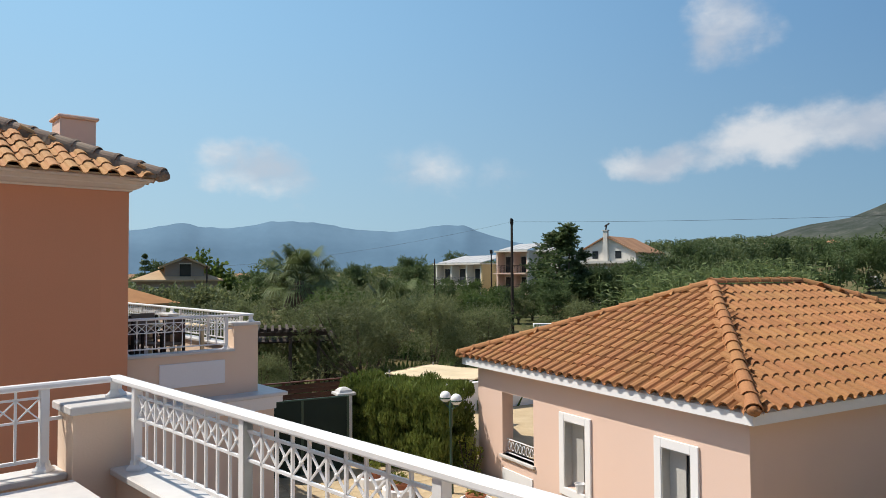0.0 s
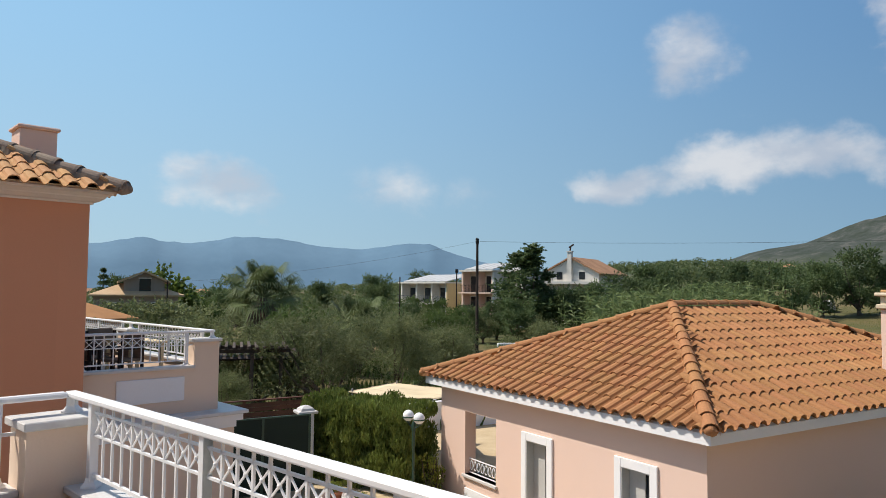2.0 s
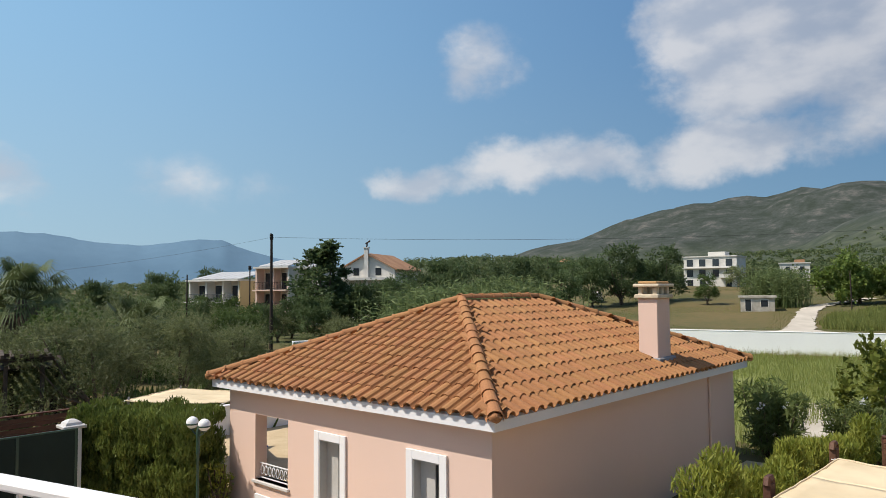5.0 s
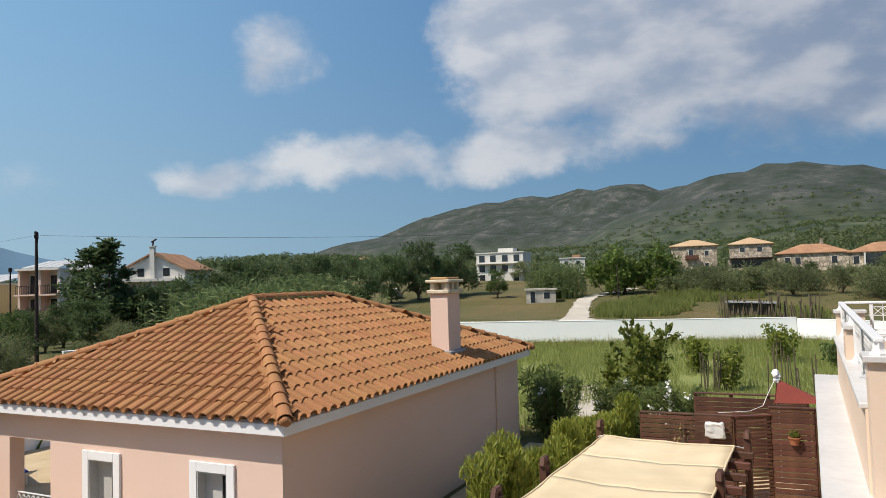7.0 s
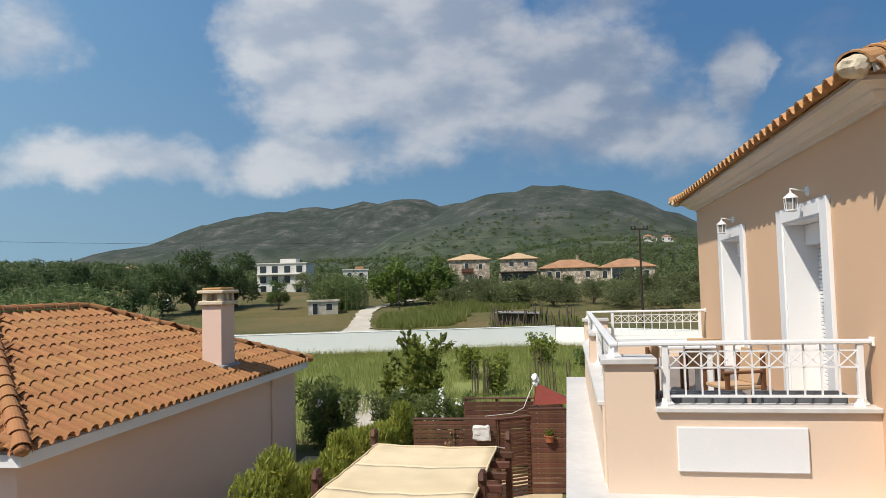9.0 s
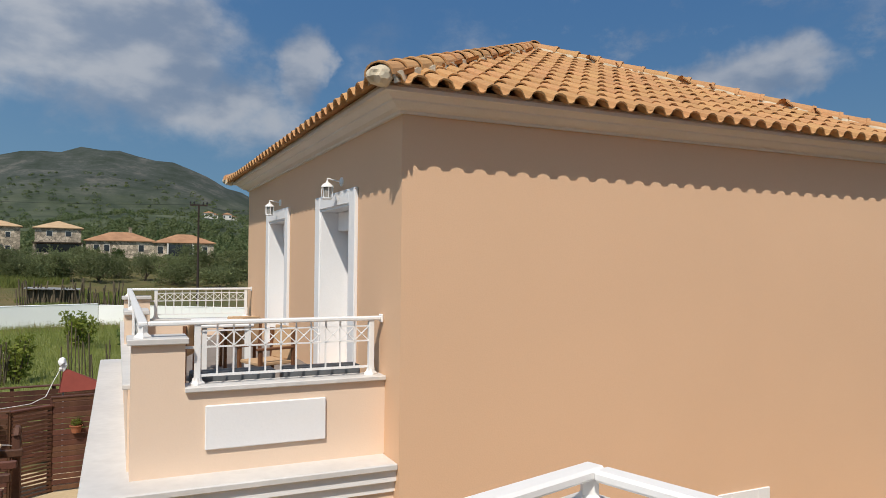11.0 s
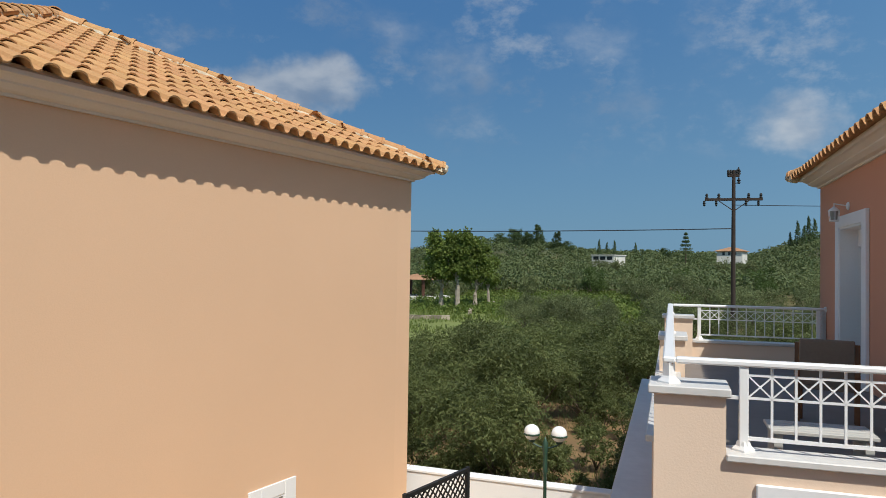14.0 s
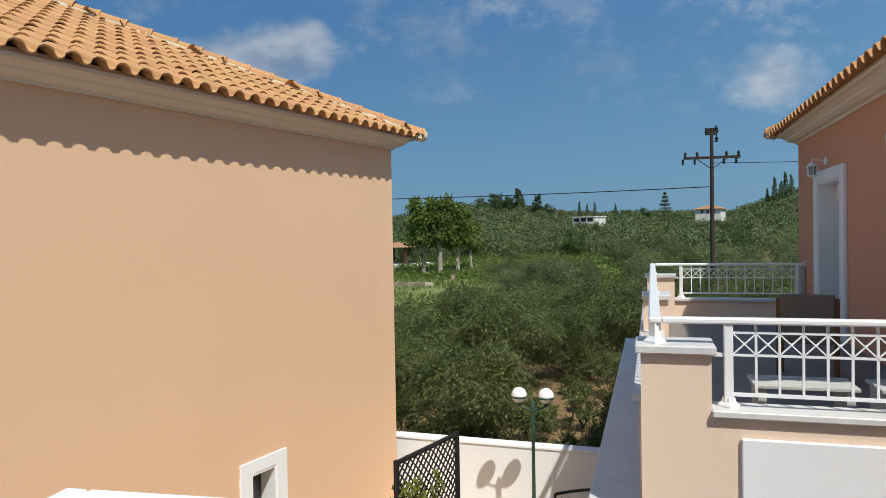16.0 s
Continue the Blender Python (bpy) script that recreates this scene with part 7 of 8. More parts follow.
# ---- buildings far off ----
def far_house(label, x, y, turn, wide, deep, high, roof, walls, tiles, wins, base=None, slabs=(), chimney=False, hip=0.5):
    """A small far building: walls, a hipped, gabled or flat roof, and each window. wins: (face, along, z, width, height)."""
    z = land_height(x, y) if base is None else base
    h = thing("house", label, "house", Matrix.Translation((x, y, z)) @ Matrix.Rotation(radians(turn), 4, "Z"), group="far houses")
    bm = bmesh.new()
    bm_box(bm, (-wide / 2, -deep / 2, -1.5), (wide / 2, deep / 2, high))
    part("wall", bm, walls, h)
    o = 0.45
    bm = bmesh.new()
    if roof > 0:
        w, d = wide / 2 + o, deep / 2 + o
        k = min(w, d) * 2 * hip
        c = [bm.verts.new(p) for p in ((-w, -d, high), (w, -d, high), (w, d, high), (-w, d, high), (-w, -d, high - 0.15), (w, -d, high - 0.15), (w, d, high - 0.15), (-w, d, high - 0.15))]
        if w >= d:
            a, b = bm.verts.new((-w + k, 0, high + roof)), bm.verts.new((w - k, 0, high + roof))
            fs = ((c[0], c[1], b, a), (c[1], c[2], b), (c[2], c[3], a, b), (c[3], c[0], a))
        else:
            a, b = bm.verts.new((0, -d + k, high + roof)), bm.verts.new((0, d - k, high + roof))
            fs = ((c[0], c[1], a), (c[1], c[2], b, a), (c[2], c[3], b), (c[3], c[0], a, b))
        for f in fs + ((c[4], c[5], c[1], c[0]), (c[5], c[6], c[2], c[1]), (c[6], c[7], c[3], c[2]), (c[7], c[4], c[0], c[3]), (c[7], c[6], c[5], c[4])):
            bm.faces.new(f)
    else:
        bm_box(bm, (-wide / 2 - 0.25, -deep / 2 - 0.25, high), (wide / 2 + 0.25, deep / 2 + 0.25, high + 0.25))
    part("roof", bm, tiles, h)
    for face, s, zz, ww, hh in wins:
        lo, hi = ((s - ww / 2, -deep / 2 - 0.03, zz), (s + ww / 2, -deep / 2 + 0.2, zz + hh)) if face == "f" else ((-wide / 2 - 0.03, s - ww / 2, zz), (-wide / 2 + 0.2, s + ww / 2, zz + hh))
        w = part("window", bmesh.new(), M_FARWHITE, h)
        box_part("pane", lo, hi, M_GLASS_DARK, w)
        fr = 0.07
        if face == "f":
            for a, b in (((lo[0] - fr, lo[1] - 0.03, lo[2] - fr), (lo[0], hi[1], hi[2] + fr)), ((hi[0], lo[1] - 0.03, lo[2] - fr), (hi[0] + fr, hi[1], hi[2] + fr)), ((lo[0], lo[1] - 0.03, hi[2]), (hi[0], hi[1], hi[2] + fr))):
                box_part("frame", a, b, M_FARWHITE, w)
    for a, b, m in slabs:
        box_part("balcony", a, b, m, h)
    if chimney:
        c = part("chimney", bmesh.new(), walls, h)
        box_part("shaft", (wide * 0.12, -0.3, high), (wide * 0.12 + 0.6, 0.3, high + roof + 0.9), walls, c)
        box_part("cap", (wide * 0.12 - 0.08, -0.38, high + roof + 0.9), (wide * 0.12 + 0.68, 0.38, high + roof + 1.02), walls, c)
    return h


def grid(face, xs, zs, w, h):
    return [(face, x, z, w, h) for x in xs for z in zs]


far_house("bare white three-storey building with dark openings", 169.5, 69.8, -82, 12.2, 9, 7.3, 0, M_FARWHITE, M_FARWHITE, grid("f", (-4.6, -1.7, 1.4, 4.4), (5.1,), 1.5, 1.7) + grid("f", (-4.6, -1.7, 1.4, 4.4), (2.6,), 1.5, 1.7) + grid("f", (-4.6, -1.7, 4.2), (0.1,), 1.4, 1.8), 4.3,
          [((-6.1, -5.7, 4.6), (6.1, -4.5, 4.75), M_FARWHITE), ((2.4, -5.8, 2.3), (6.1, -4.5, 2.45), M_FARWHITE), ((2.4, -5.8, 2.45), (6.1, -5.7, 3.2), M_FARWHITE), ((-1, -2, 7.5), (3, 2, 8.6), M_FARWHITE)])
far_house("small white house with a flat roof", 182, 55.5, -72, 6.5, 6, 2.6, 0, M_FARWHITE, M_FARWHITE, grid("f", (-1.5, 1.5), (0.9,), 0.9, 1.0), 7.3, [((0, -1, 2.8), (2.2, 1, 3.6), M_FARTILE)])
far_house("two-storey rubble stone villa with a timber balcony", 166, 22.5, -83, 9.4, 8, 5.9, 1.4, M_STONE, M_PALETILE, grid("f", (2.6,), (3.7, 1.0), 0.8, 1.0) + grid("f", (-0.6,), (3.2,), 0.9, 1.8), 5.2,
          [((-7.2, -4.2, 0), (-4.7, -1.0, 3.2), M_STONE), ((-7.4, -4.4, 3.2), (-4.6, -0.8, 3.4), M_FARTILE), ((-1.8, -4.8, 2.8), (1.0, -4.0, 2.95), M_WOOD), ((-1.8, -4.85, 2.95), (1.0, -4.78, 3.8), M_WOOD)])
far_house("two-storey rubble stone villa with a veranda", 167, 11.0, -86, 8.3, 8, 5.6, 1.5, M_STONE, M_PALETILE, grid("f", (-1.6, 1.8), (3.9,), 1.0, 0.9), 5.4,
          [((-4.6, -6.8, 2.4), (4.6, -4.0, 2.6), M_POLE), ((-4.4, -6.6, 0), (-4.1, -6.3, 2.4), M_STONE), ((4.1, -6.6, 0), (4.4, -6.3, 2.4), M_STONE), ((-4.6, -6.8, -0.6), (4.6, -4.0, 0.5), M_STONE), ((-3.8, -4.2, 0.5), (3.8, -3.9, 2.2), M_GLASS_DARK)])
far_house("low stone house with an orange hipped roof", 167, -0.8, -90, 13.0, 9, 3.0, 1.9, M_STONE, M_FARTILE, grid("f", (-4.5, -2.6, 4.0), (0.7,), 1.0, 1.4), 5.6, chimney=True)
far_house("low stone house with a shaded veranda", 166.5, -13.6, -93, 12.0, 9, 3.0, 1.9, M_STONE, M_FARTILE, grid("f", (-4.8, 4.2), (0.6,), 1.0, 1.5), 5.4, [((-3.4, -4.7, 0), (1.6, -4.45, 2.5), M_GLASS_DARK), ((-3.5, -5.0, 0), (-3.2, -4.7, 2.8), M_FARWHITE), ((1.6, -5.0, 0), (1.9, -4.7, 2.8), M_FARWHITE)])
far_house("ruined white stone hut with a dark doorway", 103.5, 36.7, -70, 4.4, 3.4, 1.85, 0, M_RUIN, M_RUIN, grid("f", (-1.2,), (0.0,), 0.75, 1.6) + grid("f", (0.9,), (0.6,), 0.9, 0.9), None)
M_SOLAR = material("grey_roof_sheet", (0.50, 0.50, 0.49), rough=0.5, spread=0.12, grain=2, patch=0.5)
M_LOGGIA = material("shaded_loggia_wall", (0.60, 0.52, 0.42), rough=0.9, spread=0.12, grain=3, patch=0.5)


def apartment_block(label, x, y, turn, wide, deep, base, storeys, bays, walls, end, rail, out):
    """A block whose front carries a loggia with a railing in each bay, under sloping roof sheets. x, y: its front corner on the end wall's side."""
    h = thing("apartment_block", label, "apartment block", Matrix.Translation((x, y, base)) @ Matrix.Rotation(radians(turn), 4, "Z"), group="apartment blocks")
    top, step, bay = 2.75 * storeys, 2.75, wide / bays
    one = bar_mesh("baluster", (0, 0, 0), (0, 0, 0.92), 0.035, rail)
    box_part("wall", (-wide, 1.5, -3), (-0.25, deep, top), M_LOGGIA, h)
    box_part("end_wall", (-0.25, 0, -3), (0, deep, top - 0.002), end, h)
    for k in range(bays + 1):
        box_part("pier", (-wide + bay * k - 0.14 - (0.26 if k == bays else 0), 0.02, -3), (-wide + bay * k + 0.14 - (0.26 if k == bays else 0), 1.5, top - 0.004), walls, h)
    for f in range(storeys):
        z = step * f
        box_part("balcony", (-wide - 0.1, -out, z - 0.18), (-0.02, 1.5, z), walls, h)
        for k in range(bays):
            a = -wide + bay * k + 0.14
            b = a + bay - 0.28 - (0.26 if k == bays - 1 else 0)
            r = part("railing", bmesh.new(), rail, h)
            bm = bmesh.new()
            bm_bar(bm, (a, -out + 0.05, z + 0.95), (b, -out + 0.05, z + 0.95), 0.06)
            part("handrail", bm, rail, r)
            n = max(3, int((b - a) / 0.22))
            for q in range(n + 1):
                part("baluster", one, rail, r, m=Matrix.Translation((a + (b - a) * q / n, -out + 0.05, z)))
            w = part("window", bmesh.new(), M_FARWHITE, h)
            box_part("pane", (a + 0.25, 1.44, z + 0.05), (a + 0.25 + (b - a) * 0.45, 1.52, z + 2.15), M_GLASS_DARK, w)
            box_part("frame", (a + 0.17, 1.46, z + 2.15), (a + 0.33 + (b - a) * 0.45, 1.51, z + 2.25), M_FARWHITE, w)
    roof = part("roof", bmesh.new(), M_FARWHITE, h)
    box_part("slab", (-wide - 0.2, -out * 0.6, top), (0.1, deep, top + 0.22), M_FARWHITE, roof)
    n = bays * 2
    for k in range(n):
        a = -wide + 0.15 + (wide - 0.3) * k / n
        box_part("roof_sheet", (a, 0, 0), (a + (wide - 0.3) / n - 0.16, deep * 0.8, 0.1), M_SOLAR, roof, m=pose(0, 0.3, top + 0.26, 11, 0, 0))
    return h


apartment_block("long cream two-storey block with loggias and a yellow end wall", 50.2, 85.3, -75, 9.6, 7, 0.45, 2, 3, M_FARWHITE, M_FARYELLOW, M_GREENPLASTIC, 0.9)
apartment_block("pale pink three-storey block with railed balconies", 51.9, 76.3, -70, 5.2, 6, -0.75, 3, 2, M_FARPINK, M_FARWHITE, M_POLE, 0.7)
apartment_block("white three-storey block with sloping roof sheets", 54.9, 74.0, -65, 4.0, 6, -0.8, 3, 1, M_FARWHITE, M_FARWHITE, M_FARWHITE, 0.5)


def gabled_house(label, x, y, turn, wide, deep, base, eave, rise, stack=True):
    """A house that shows its gable; with a stack also a tall chimney on the gable and a band of balcony below."""
    paint = M_FARWHITE if stack else M_DULLWALL
    h = thing("house", label, "house", Matrix.Translation((x, y, base)) @ Matrix.Rotation(radians(turn), 4, "Z"), group="far houses")
    w = wide / 2
    bm = bmesh.new()
    rows = []
    for yy in (0, deep):
        rows.append([bm.verts.new(v) for v in ((-w, yy, -4), (w, yy, -4), (w, yy, eave), (0, yy, eave + rise), (-w, yy, eave))])
    for k in range(5):
        bm.faces.new((rows[0][k], rows[0][(k + 1) % 5], rows[1][(k + 1) % 5], rows[1][k]))
    bm.faces.new(rows[0])
    bm.faces.new(rows[1])
    part("wall", bm, paint, h)
    roof = part("roof", bmesh.new(), M_FARTILE, h)
    for s in (-1, 1):
        bm = bmesh.new()
        over = 0.5 * rise / w
        v = [bm.verts.new((s * (w + 0.5) * a, yy, (eave + rise) * (1 - a) + (eave - over) * a + z)) for z in (0.03, 0.2) for yy in (-0.45, deep + 0.4) for a in (0, 1)]
        for f in ((0, 1, 3, 2), (4, 6, 7, 5), (0, 4, 5, 1), (2, 3, 7, 6), (0, 2, 6, 4), (1, 5, 7, 3)):
            bm.faces.new([v[i] for i in f])
        part("slope", bm, M_FARTILE if stack else M_PALETILE, roof)
    if stack:
        c = part("chimney", bmesh.new(), M_FARWHITE, h, "tall white chimney with a dark cowl")
        box_part("shaft", (-0.32, -0.5, -1), (0.32, 0.02, eave + rise + 0.9), M_FARWHITE, c)
        box_part("cap", (-0.42, -0.6, eave + rise + 0.9), (0.42, 0.1, eave + rise + 1.02), M_FARWHITE, c)
        bm = bmesh.new()
        bm_bar(bm, (0, -0.24, eave + rise + 1.0), (0.12, -0.24, eave + rise + 1.7), 0.22, sides=6)
        bm_bar(bm, (-0.15, -0.24, eave + rise + 1.55), (0.55, -0.24, eave + rise + 1.95), 0.24, sides=6)
        part("cowl", bm, M_POLE, c)
        box_part("balcony", (-w - 0.6, -1.3, eave - 1.6), (w + 0.6, -0.002, eave - 1.2), M_FARWHITE, h)
    for a in (-2.2, 1.3) if stack else (-0.4,):
        win = part("window", bmesh.new(), M_FARWHITE, h)
        box_part("pane", (a, -0.04, eave - 0.9), (a + 0.9, 0.1, eave + 0.2), M_GLASS_DARK, win)
        box_part("frame", (a - 0.08, -0.06, eave + 0.2), (a + 0.98, 0.1, eave + 0.3), M_FARWHITE, win)
    return h


gabled_house("white gabled house with an orange roof and tall chimney", *bearing(-40.4, 104), -64, 8.6, 10, 4.0, 3.6, 2.2)


def parked_van(x, y, turn):
    v = thing("parked_van", "white van parked under the trees at the field's edge", "van", Matrix.Translation((x, y, land_height(x, y))) @ Matrix.Rotation(radians(turn), 4, "Z"))
    bm = bmesh.new()
    rows = []
    for yy in (-0.85, 0.85):
        rows.append([bm.verts.new((a, yy, b)) for a, b in ((-2.1, 0.35), (2.1, 0.35), (2.15, 0.95), (1.45, 1.1), (0.85, 1.85), (-2.0, 1.9), (-2.12, 1.2))])
    for k in range(7):
        bm.faces.new((rows[0][k], rows[0][(k + 1) % 7], rows[1][(k + 1) % 7], rows[1][k]))
    bm.faces.new(rows[0])
    bm.faces.new(rows[1])
    part("body", bm, M_IRON, v)
    for yy in (-0.87, 0.85):
        box_part("side_window", (-0.1, yy, 1.15), (0.85, yy + 0.02, 1.62), M_GLASS_DARK, v)
    box_part("windscreen", (-0.02, -0.7, 0), (0.02, 0.7, 0.8), M_GLASS_DARK, v, m=pose(1.46, 0, 1.14, 0, -38, 0))
    for a in (-1.35, 1.35):
        for yy in (-0.88, 0.68):
            bm = bmesh.new()
            bm_lathe(bm, [(0.2, 0), (0.33, 0.03), (0.33, 0.17), (0.2, 0.2)], 14)
            wheel = part("wheel", bm, M_BLACK, v, m=pose(a, yy, 0.33, -90, 0, 0))
            bm = bmesh.new()
            bm_lathe(bm, [(0.05, -0.01), (0.19, 0.0), (0.19, 0.2), (0.05, 0.21)], 12)
            part("rim", bm, M_GREYSLAB, wheel)


parked_van(*bearing(-58.7, 128), 20)
far_house("low house with weathered orange tile roofs", 7.75, 67.6, -5, 6.6, 6, 2.6, 1.3, M_DULLWALL, M_PALETILE, grid("f", (-1.8, 1.6), (0.9,), 0.8, 1.0), 1.75)
gabled_house("pinkish house with a gabled attic among the far trees", 8.1, 64.9, -5, 3.2, 5, 1.75, 3.75, 0.7, False)
far_house("shed with a red tiled roof beyond the villa", 1.75, 38.5, 10, 3.4, 4, 3.2, 0.8, M_FARPINK, M_OLDTILE, [], 0.25)
for x, y, w, l in ((16, 250, 9, "white"), (38, 260, 8, "white"), (52, 255, 9, "white"), (-2, 240, 12, "white"), (430, 330, 12, "white"), (300, 200, 7, "white"), (520, -58, 7, "white"), (530, -72, 6, "white"), (545, -64, 7, "white"), (560, -80, 6, "white")):
    far_house("distant white house with an orange roof", x, y, math.degrees(math.atan2(-x, y)), w, 7, 3.4, 1.5, M_FARWHITE, M_FARTILE, grid("f", (-2, 2), (1,), 1.2, 1.2))
far_house("pale modern house with a flat roof on the slope", 59, -202, 163, 7.4, 6, 1.7, 0, M_FARWHITE, M_FARWHITE, grid("f", (-2.2, 0.1, 2.4), (0.45,), 1.8, 1.0), 6.9)
far_house("cream house with a red roof on the slope", 24.5, -193, 173, 6.2, 5, 1.7, 1.0, M_FARWHITE, M_FARTILE, grid("f", (-1.4, 0, 1.4), (0.6,), 0.6, 0.8), 8.1)

gaz = thing("garden_gazebo", "wooden gazebo with an orange tiled roof", "gazebo", Matrix.Translation((51.3, -83.7, 0.2)) @ Matrix.Diagonal((1.5, 1.5, 0.76, 1)))
bm = bmesh.new()
c = [bm.verts.new(v) for v in ((-2, -2, 3.7), (2, -2, 3.7), (2, 2, 3.7), (-2, 2, 3.7), (0, 0, 4.7))]
for k in range(4):
    bm.faces.new((c[k], c[(k + 1) % 4], c[4]))
bm.faces.new(c[3::-1])
part("roof", bm, M_FARTILE, gaz)
for x in (-1.7, 1.7):
    for y in (-1.7, 1.7):
        box_part("post", (x - 0.1, y - 0.1, 0), (x + 0.1, y + 0.1, 3.75), M_WOOD, gaz)
box_part("plinth", (-2.4, -2.4, 0), (2.4, 2.4, 0.75), M_FARWHITE, gaz)

hut = thing("cane_hut", "ragged hut of canes with a flat sheet roof", "hut", Matrix.Translation((77.5, 4.2, 0)))
hrnd = random.Random(6)
for k in range(46):
    y = -5.0 + k * 0.2
    bm = bmesh.new()
    bm_bar(bm, (hrnd.gauss(0, 0.15), y, -0.1), (hrnd.gauss(0, 0.3), y + hrnd.gauss(0, 0.25), hrnd.uniform(1.4, 2.9)), 0.14, sides=5)
    part("cane", bm, M_CANE_DRY, hut)
box_part("sheet_roof", (-0.2, -1.2, 1.75), (2.6, 3.6, 1.85), M_GREYSLAB, hut, m=pose(0, 0, 0, 2, 0, 0))
box_part("wall", (0.3, -1.0, 0), (2.4, 3.4, 1.7), M_CANE_DRY, hut)


post = thing("field_post", "thin weathered post standing in the field", "post", Matrix.Translation((100.3, 24.0, land_height(100.3, 24.0))))
bm = bmesh.new()
bm_bar(bm, (0, 0, -0.3), (0.05, 0.1, 5.3), 0.16, sides=8)
part("shaft", bm, M_POLE, post)


# chalk track and the trodden paths that leave it
def track():
    verts, faces = [], []

    def strip(pts, lift):
        k0 = len(verts)
        for i, (x, y, w) in enumerate(pts):
            x1, y1, _ = pts[max(0, i - 1)]
            x2, y2, _ = pts[min(len(pts) - 1, i + 1)]
            n = Vector((y1 - y2, x2 - x1, 0)).normalized()
            for s in (-1, 1):
                e = w * (1 + 0.35 * noise.noise(Vector((x / 1.3, y / 1.3, s * 3))))
                verts.append((x + n.x * s * e, y + n.y * s * e, land_height(x, y) + lift))
        faces.extend((k0 + 2 * k, k0 + 2 * k + 1, k0 + 2 * k + 3, k0 + 2 * k + 2) for k in range(len(pts) - 1))

    def smooth(rows):
        rows = [Vector(r) for r in rows]
        rows = [rows[0] * 2 - rows[1]] + rows + [rows[-1] * 2 - rows[-2]]
        out = []
        for p, q, r, t in zip(rows, rows[1:], rows[2:], rows[3:]):
            out += [0.5 * (2 * q + (r - p) * u + (2 * p - 5 * q + 4 * r - t) * u * u + (3 * q - p - 3 * r + t) * u ** 3) for u in (0, 0.125, 0.25, 0.375, 0.5, 0.625, 0.75, 0.875)]
        return out

    strip(smooth(TRACK), 0.13)
    for path in FOOTPATHS:
        strip(smooth([(x, y, 0.28) for x, y in path]), 0.11)
    thing("track_road", "pale chalk track across the field", "track", kind="structure", data=raw_mesh("track", verts, faces, M_CHALK))


track()
patch("garden_path", "pale gravel path in the garden", "path", [(20.6, 6.0), (22.0, 5.4), (31.5, 8.6), (31.0, 10.0)], 0.03, M_CHALK)

# chimney of the villa across the yard
ch = thing("chimney", "squat rendered chimney with a slab on the tiled roof", "chimney", Matrix.Translation((-0.32, 14.2, 0)) @ Matrix.Rotation(radians(13.5), 4, "Z"))
box_part("shaft", (-0.29, -0.29, 6.6), (0.29, 0.29, 7.58), M_PINK, ch, 0.01)
box_part("slab", (-0.335, -0.335, 7.58), (0.335, 0.335, 7.645), M_PINK, ch, 0.02)
box_part("mortar_collar", (-0.37, -0.37, 6.75), (0.37, 0.37, 7.02), M_GREYTILE, ch, 0.06)


# ---- terrace furniture ----
def armchair(m, frame, cloth, label):
    c = thing("armchair", label, "chair", m, group="terrace chairs")
    for x in (-0.27, 0.27):
        for y, t in ((-0.25, 0.62), (0.25, 0.88)):
            box_part("leg", (x - 0.025, y - 0.025, 0), (x + 0.025, y + 0.025, t), frame, c, 0.005)
        box_part("armrest", (x - 0.035, -0.3, 0.62), (x + 0.035, 0.24, 0.655), frame, c, 0.008)
    box_part("seat", (-0.25, -0.25, 0.40), (0.25, 0.25, 0.45), cloth, c, 0.01)
    box_part("backrest", (-0.25, 0, 0), (0.25, 0.03, 0.48), cloth, c, 0.01, m=pose(0, 0.22, 0.45, -8, 0, 0))
    return c


def terrace_table(m, top, label, wide=1.4, deep=0.75):
    t = thing("terrace_table", label, "table", m, group="terrace tables")
    box_part("tabletop", (-wide / 2, -deep / 2, 0.70), (wide / 2, deep / 2, 0.74), top, t, 0.01)
    for x in (-wide / 2 + 0.08, wide / 2 - 0.08):
        for y in (-deep / 2 + 0.08, deep / 2 - 0.08):
            box_part("leg", (x - 0.03, y - 0.03, 0), (x + 0.03, y + 0.03, 0.70), top, t)
    return t


B, Dv, A, H = (v[0] for v in VILLAS)
for u, v, turn in ((1.9, 1.0, 200), (3.0, 2.0, 160), (3.9, 1.0, 90)):
    armchair(B @ pose(u, v, FLOOR, 0, 0, turn) @ Matrix.Diagonal((0.9, 0.9, 0.84, 1)), M_TEAK, M_TANCLOTH, "teak armchair with a tan canvas seat on the terrace")
terrace_table(B @ pose(3.3, 1.35, FLOOR), M_WHITE, "white slatted table on the terrace", 1.1, 0.7)
for u in (0.62, 1.55):
    cr = thing("planter_crate", "dark grey plastic planter crate by the parapet", "planter", B @ pose(0.82, u, FLOOR, 0, 0, 90))
    bm = bmesh.new()
    bm_box(bm, (-0.42, -0.12, 0), (0.42, 0.12, 0.44), 0.01)
    part("box", bm, M_GREENPLASTIC, cr)
be = thing("terrace_bench", "low masonry bench topped with a grey marble slab", "bench", H @ pose(0.9, 0.9, FLOOR))
box_part("base", (0.03, 0.03, 0), (1.1, 1.10, 0.30), M_PEACH, be, 0.005)
box_part("slab", (0, 0, 0.30), (1.15, 1.13, 0.345), M_MARBLE, be, 0.008)
for u, v, turn in ((3.5, 0.85, 78),):
    armchair(Dv @ pose(u, v, FLOOR, 0, 0, turn), M_TEAK, M_GREYCLOTH, "folding chair with grey-brown canvas on the terrace")
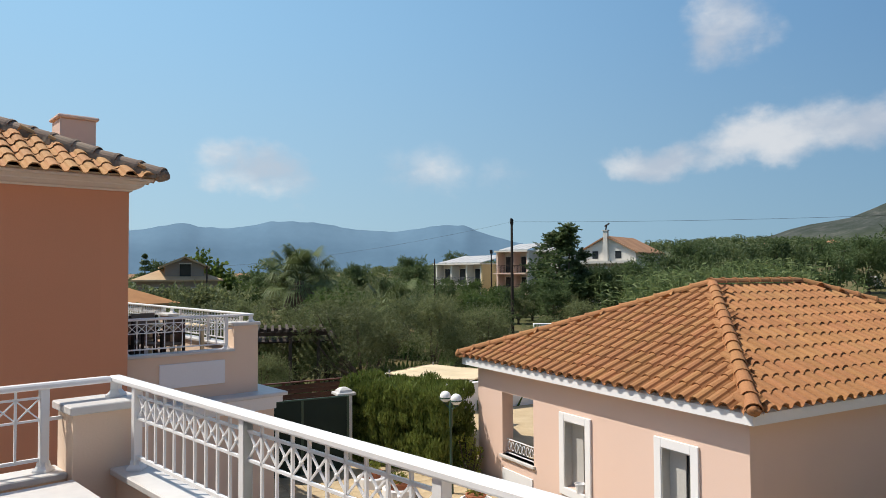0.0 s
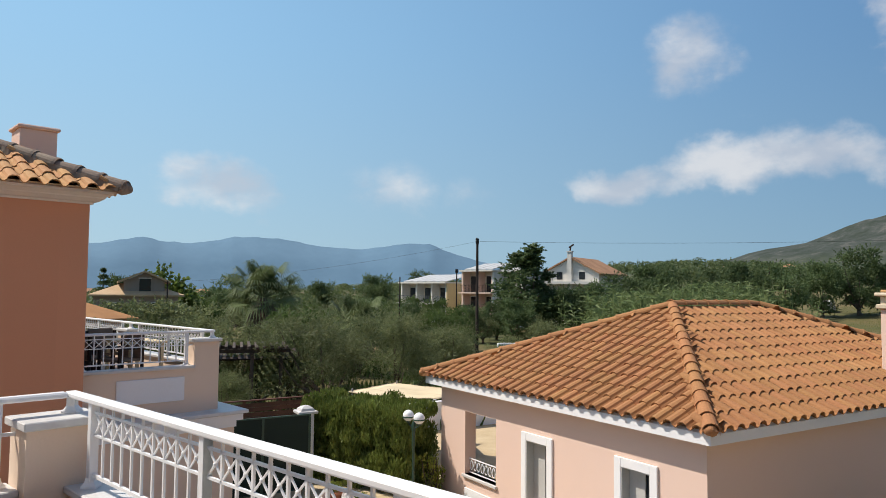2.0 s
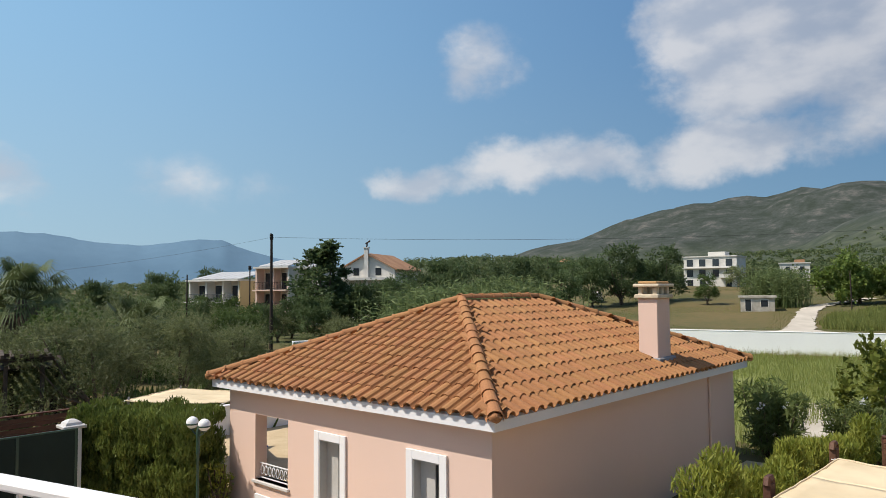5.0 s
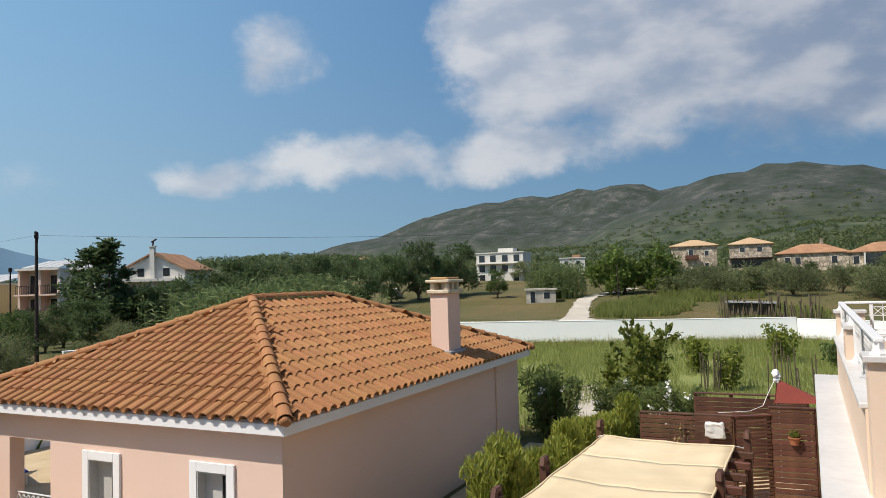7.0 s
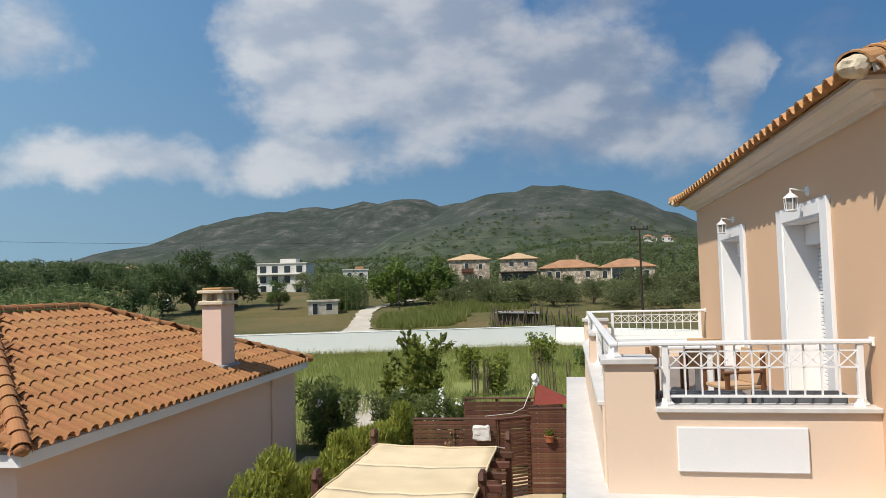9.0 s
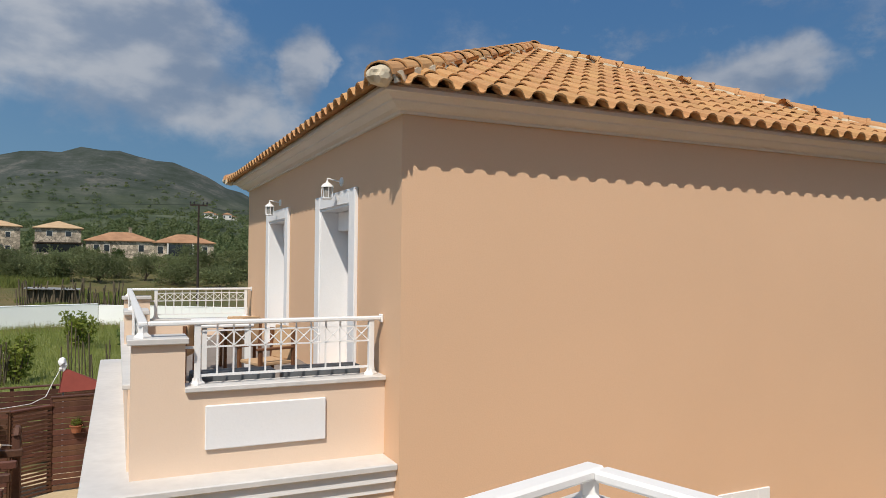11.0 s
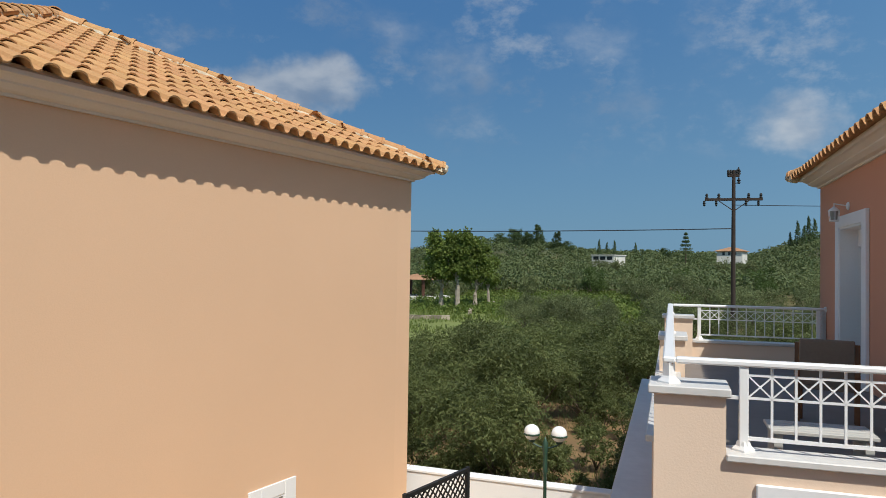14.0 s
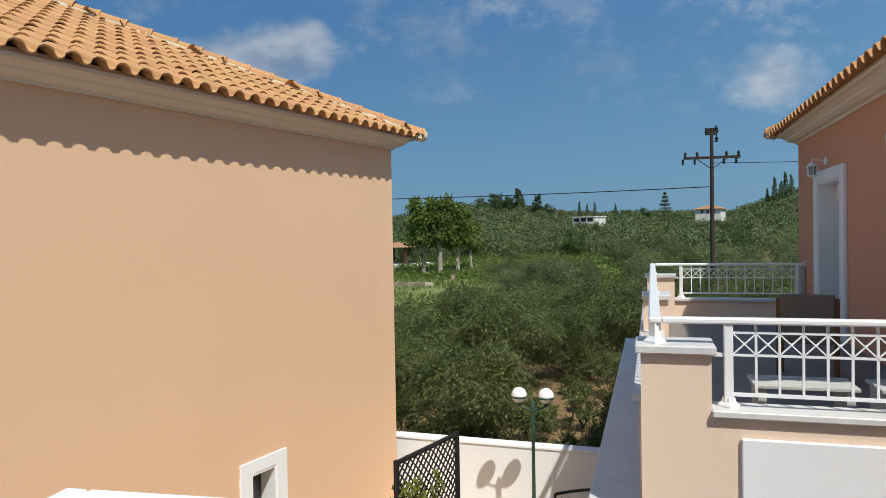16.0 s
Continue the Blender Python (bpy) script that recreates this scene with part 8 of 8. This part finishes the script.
for u, v in ((1.15, 1.35), (1.15, 0.5)):
    be = thing("slatted_bench", "low white slatted bench inside the parapet", "bench", Dv @ pose(u, v, FLOOR))
    for k in range(5):
        box_part("slat", (-0.2 + k * 0.085, -0.36, 0.40), (-0.2 + k * 0.085 + 0.07, 0.36, 0.43), M_CURTAIN, be, 0.005)
    for y in (-0.3, 0.3):
        box_part("trestle", (-0.18, y - 0.03, 0), (0.2, y + 0.03, 0.40), M_CURTAIN, be)
for u, v, turn in ((7.9, 1.1, 20), (7.2, 0.8, 200), (6.4, 1.3, 90)):
    armchair(A @ pose(u, v, FLOOR, 0, 0, turn), M_POLE, M_GREYCLOTH, "dark terrace chair with a round back")
terrace_table(A @ pose(7.2, 1.6, FLOOR), M_CANVAS, "pale table among dark chairs on the terrace")

# wrought iron grille in the bungalow's veranda opening, and a white bottle on a sill
gr = thing("iron_grille", "white wrought iron grille with scrolls in the veranda opening", "grille", BUNGALOW @ pose(0.42, 5.74, 0.66))
for zz in (0.03, 0.34):
    bm = bmesh.new()
    bm_bar(bm, (0, 0, zz), (0, 1.16, zz), 0.022)
    part("rail", bm, M_IRON, gr)
for k in range(8):
    bm = bmesh.new()
    y = 0.08 + k * 0.143
    limb(bm, [(0, y + 0.055 * math.cos(j * 0.8), 0.185 + 0.13 * math.sin(j * 0.8) * (1 - j * 0.05)) for j in range(10)], 0.012, 0.009, 5)
    part("scroll", bm, M_IRON, gr)
bo = thing("small_bucket", "white plastic bucket standing on the window sill", "bucket", BUNGALOW @ pose(0.30, 4.20, 0.5))
bm = bmesh.new()
bm_lathe(bm, [(0.075, 0), (0.10, 0.15), (0.112, 0.16), (0.112, 0.175), (0.098, 0.175), (0.075, 0.03)], 16)
part("body", bm, M_WHITE, bo)
bm = bmesh.new()
limb(bm, [(0.105 * math.cos(math.pi * k / 8), 0.0, 0.15 - 0.08 * math.sin(math.pi * k / 8) * 0.4) for k in range(9)], 0.007, 0.007, 5)
part("handle", bm, M_WHITE, bo)
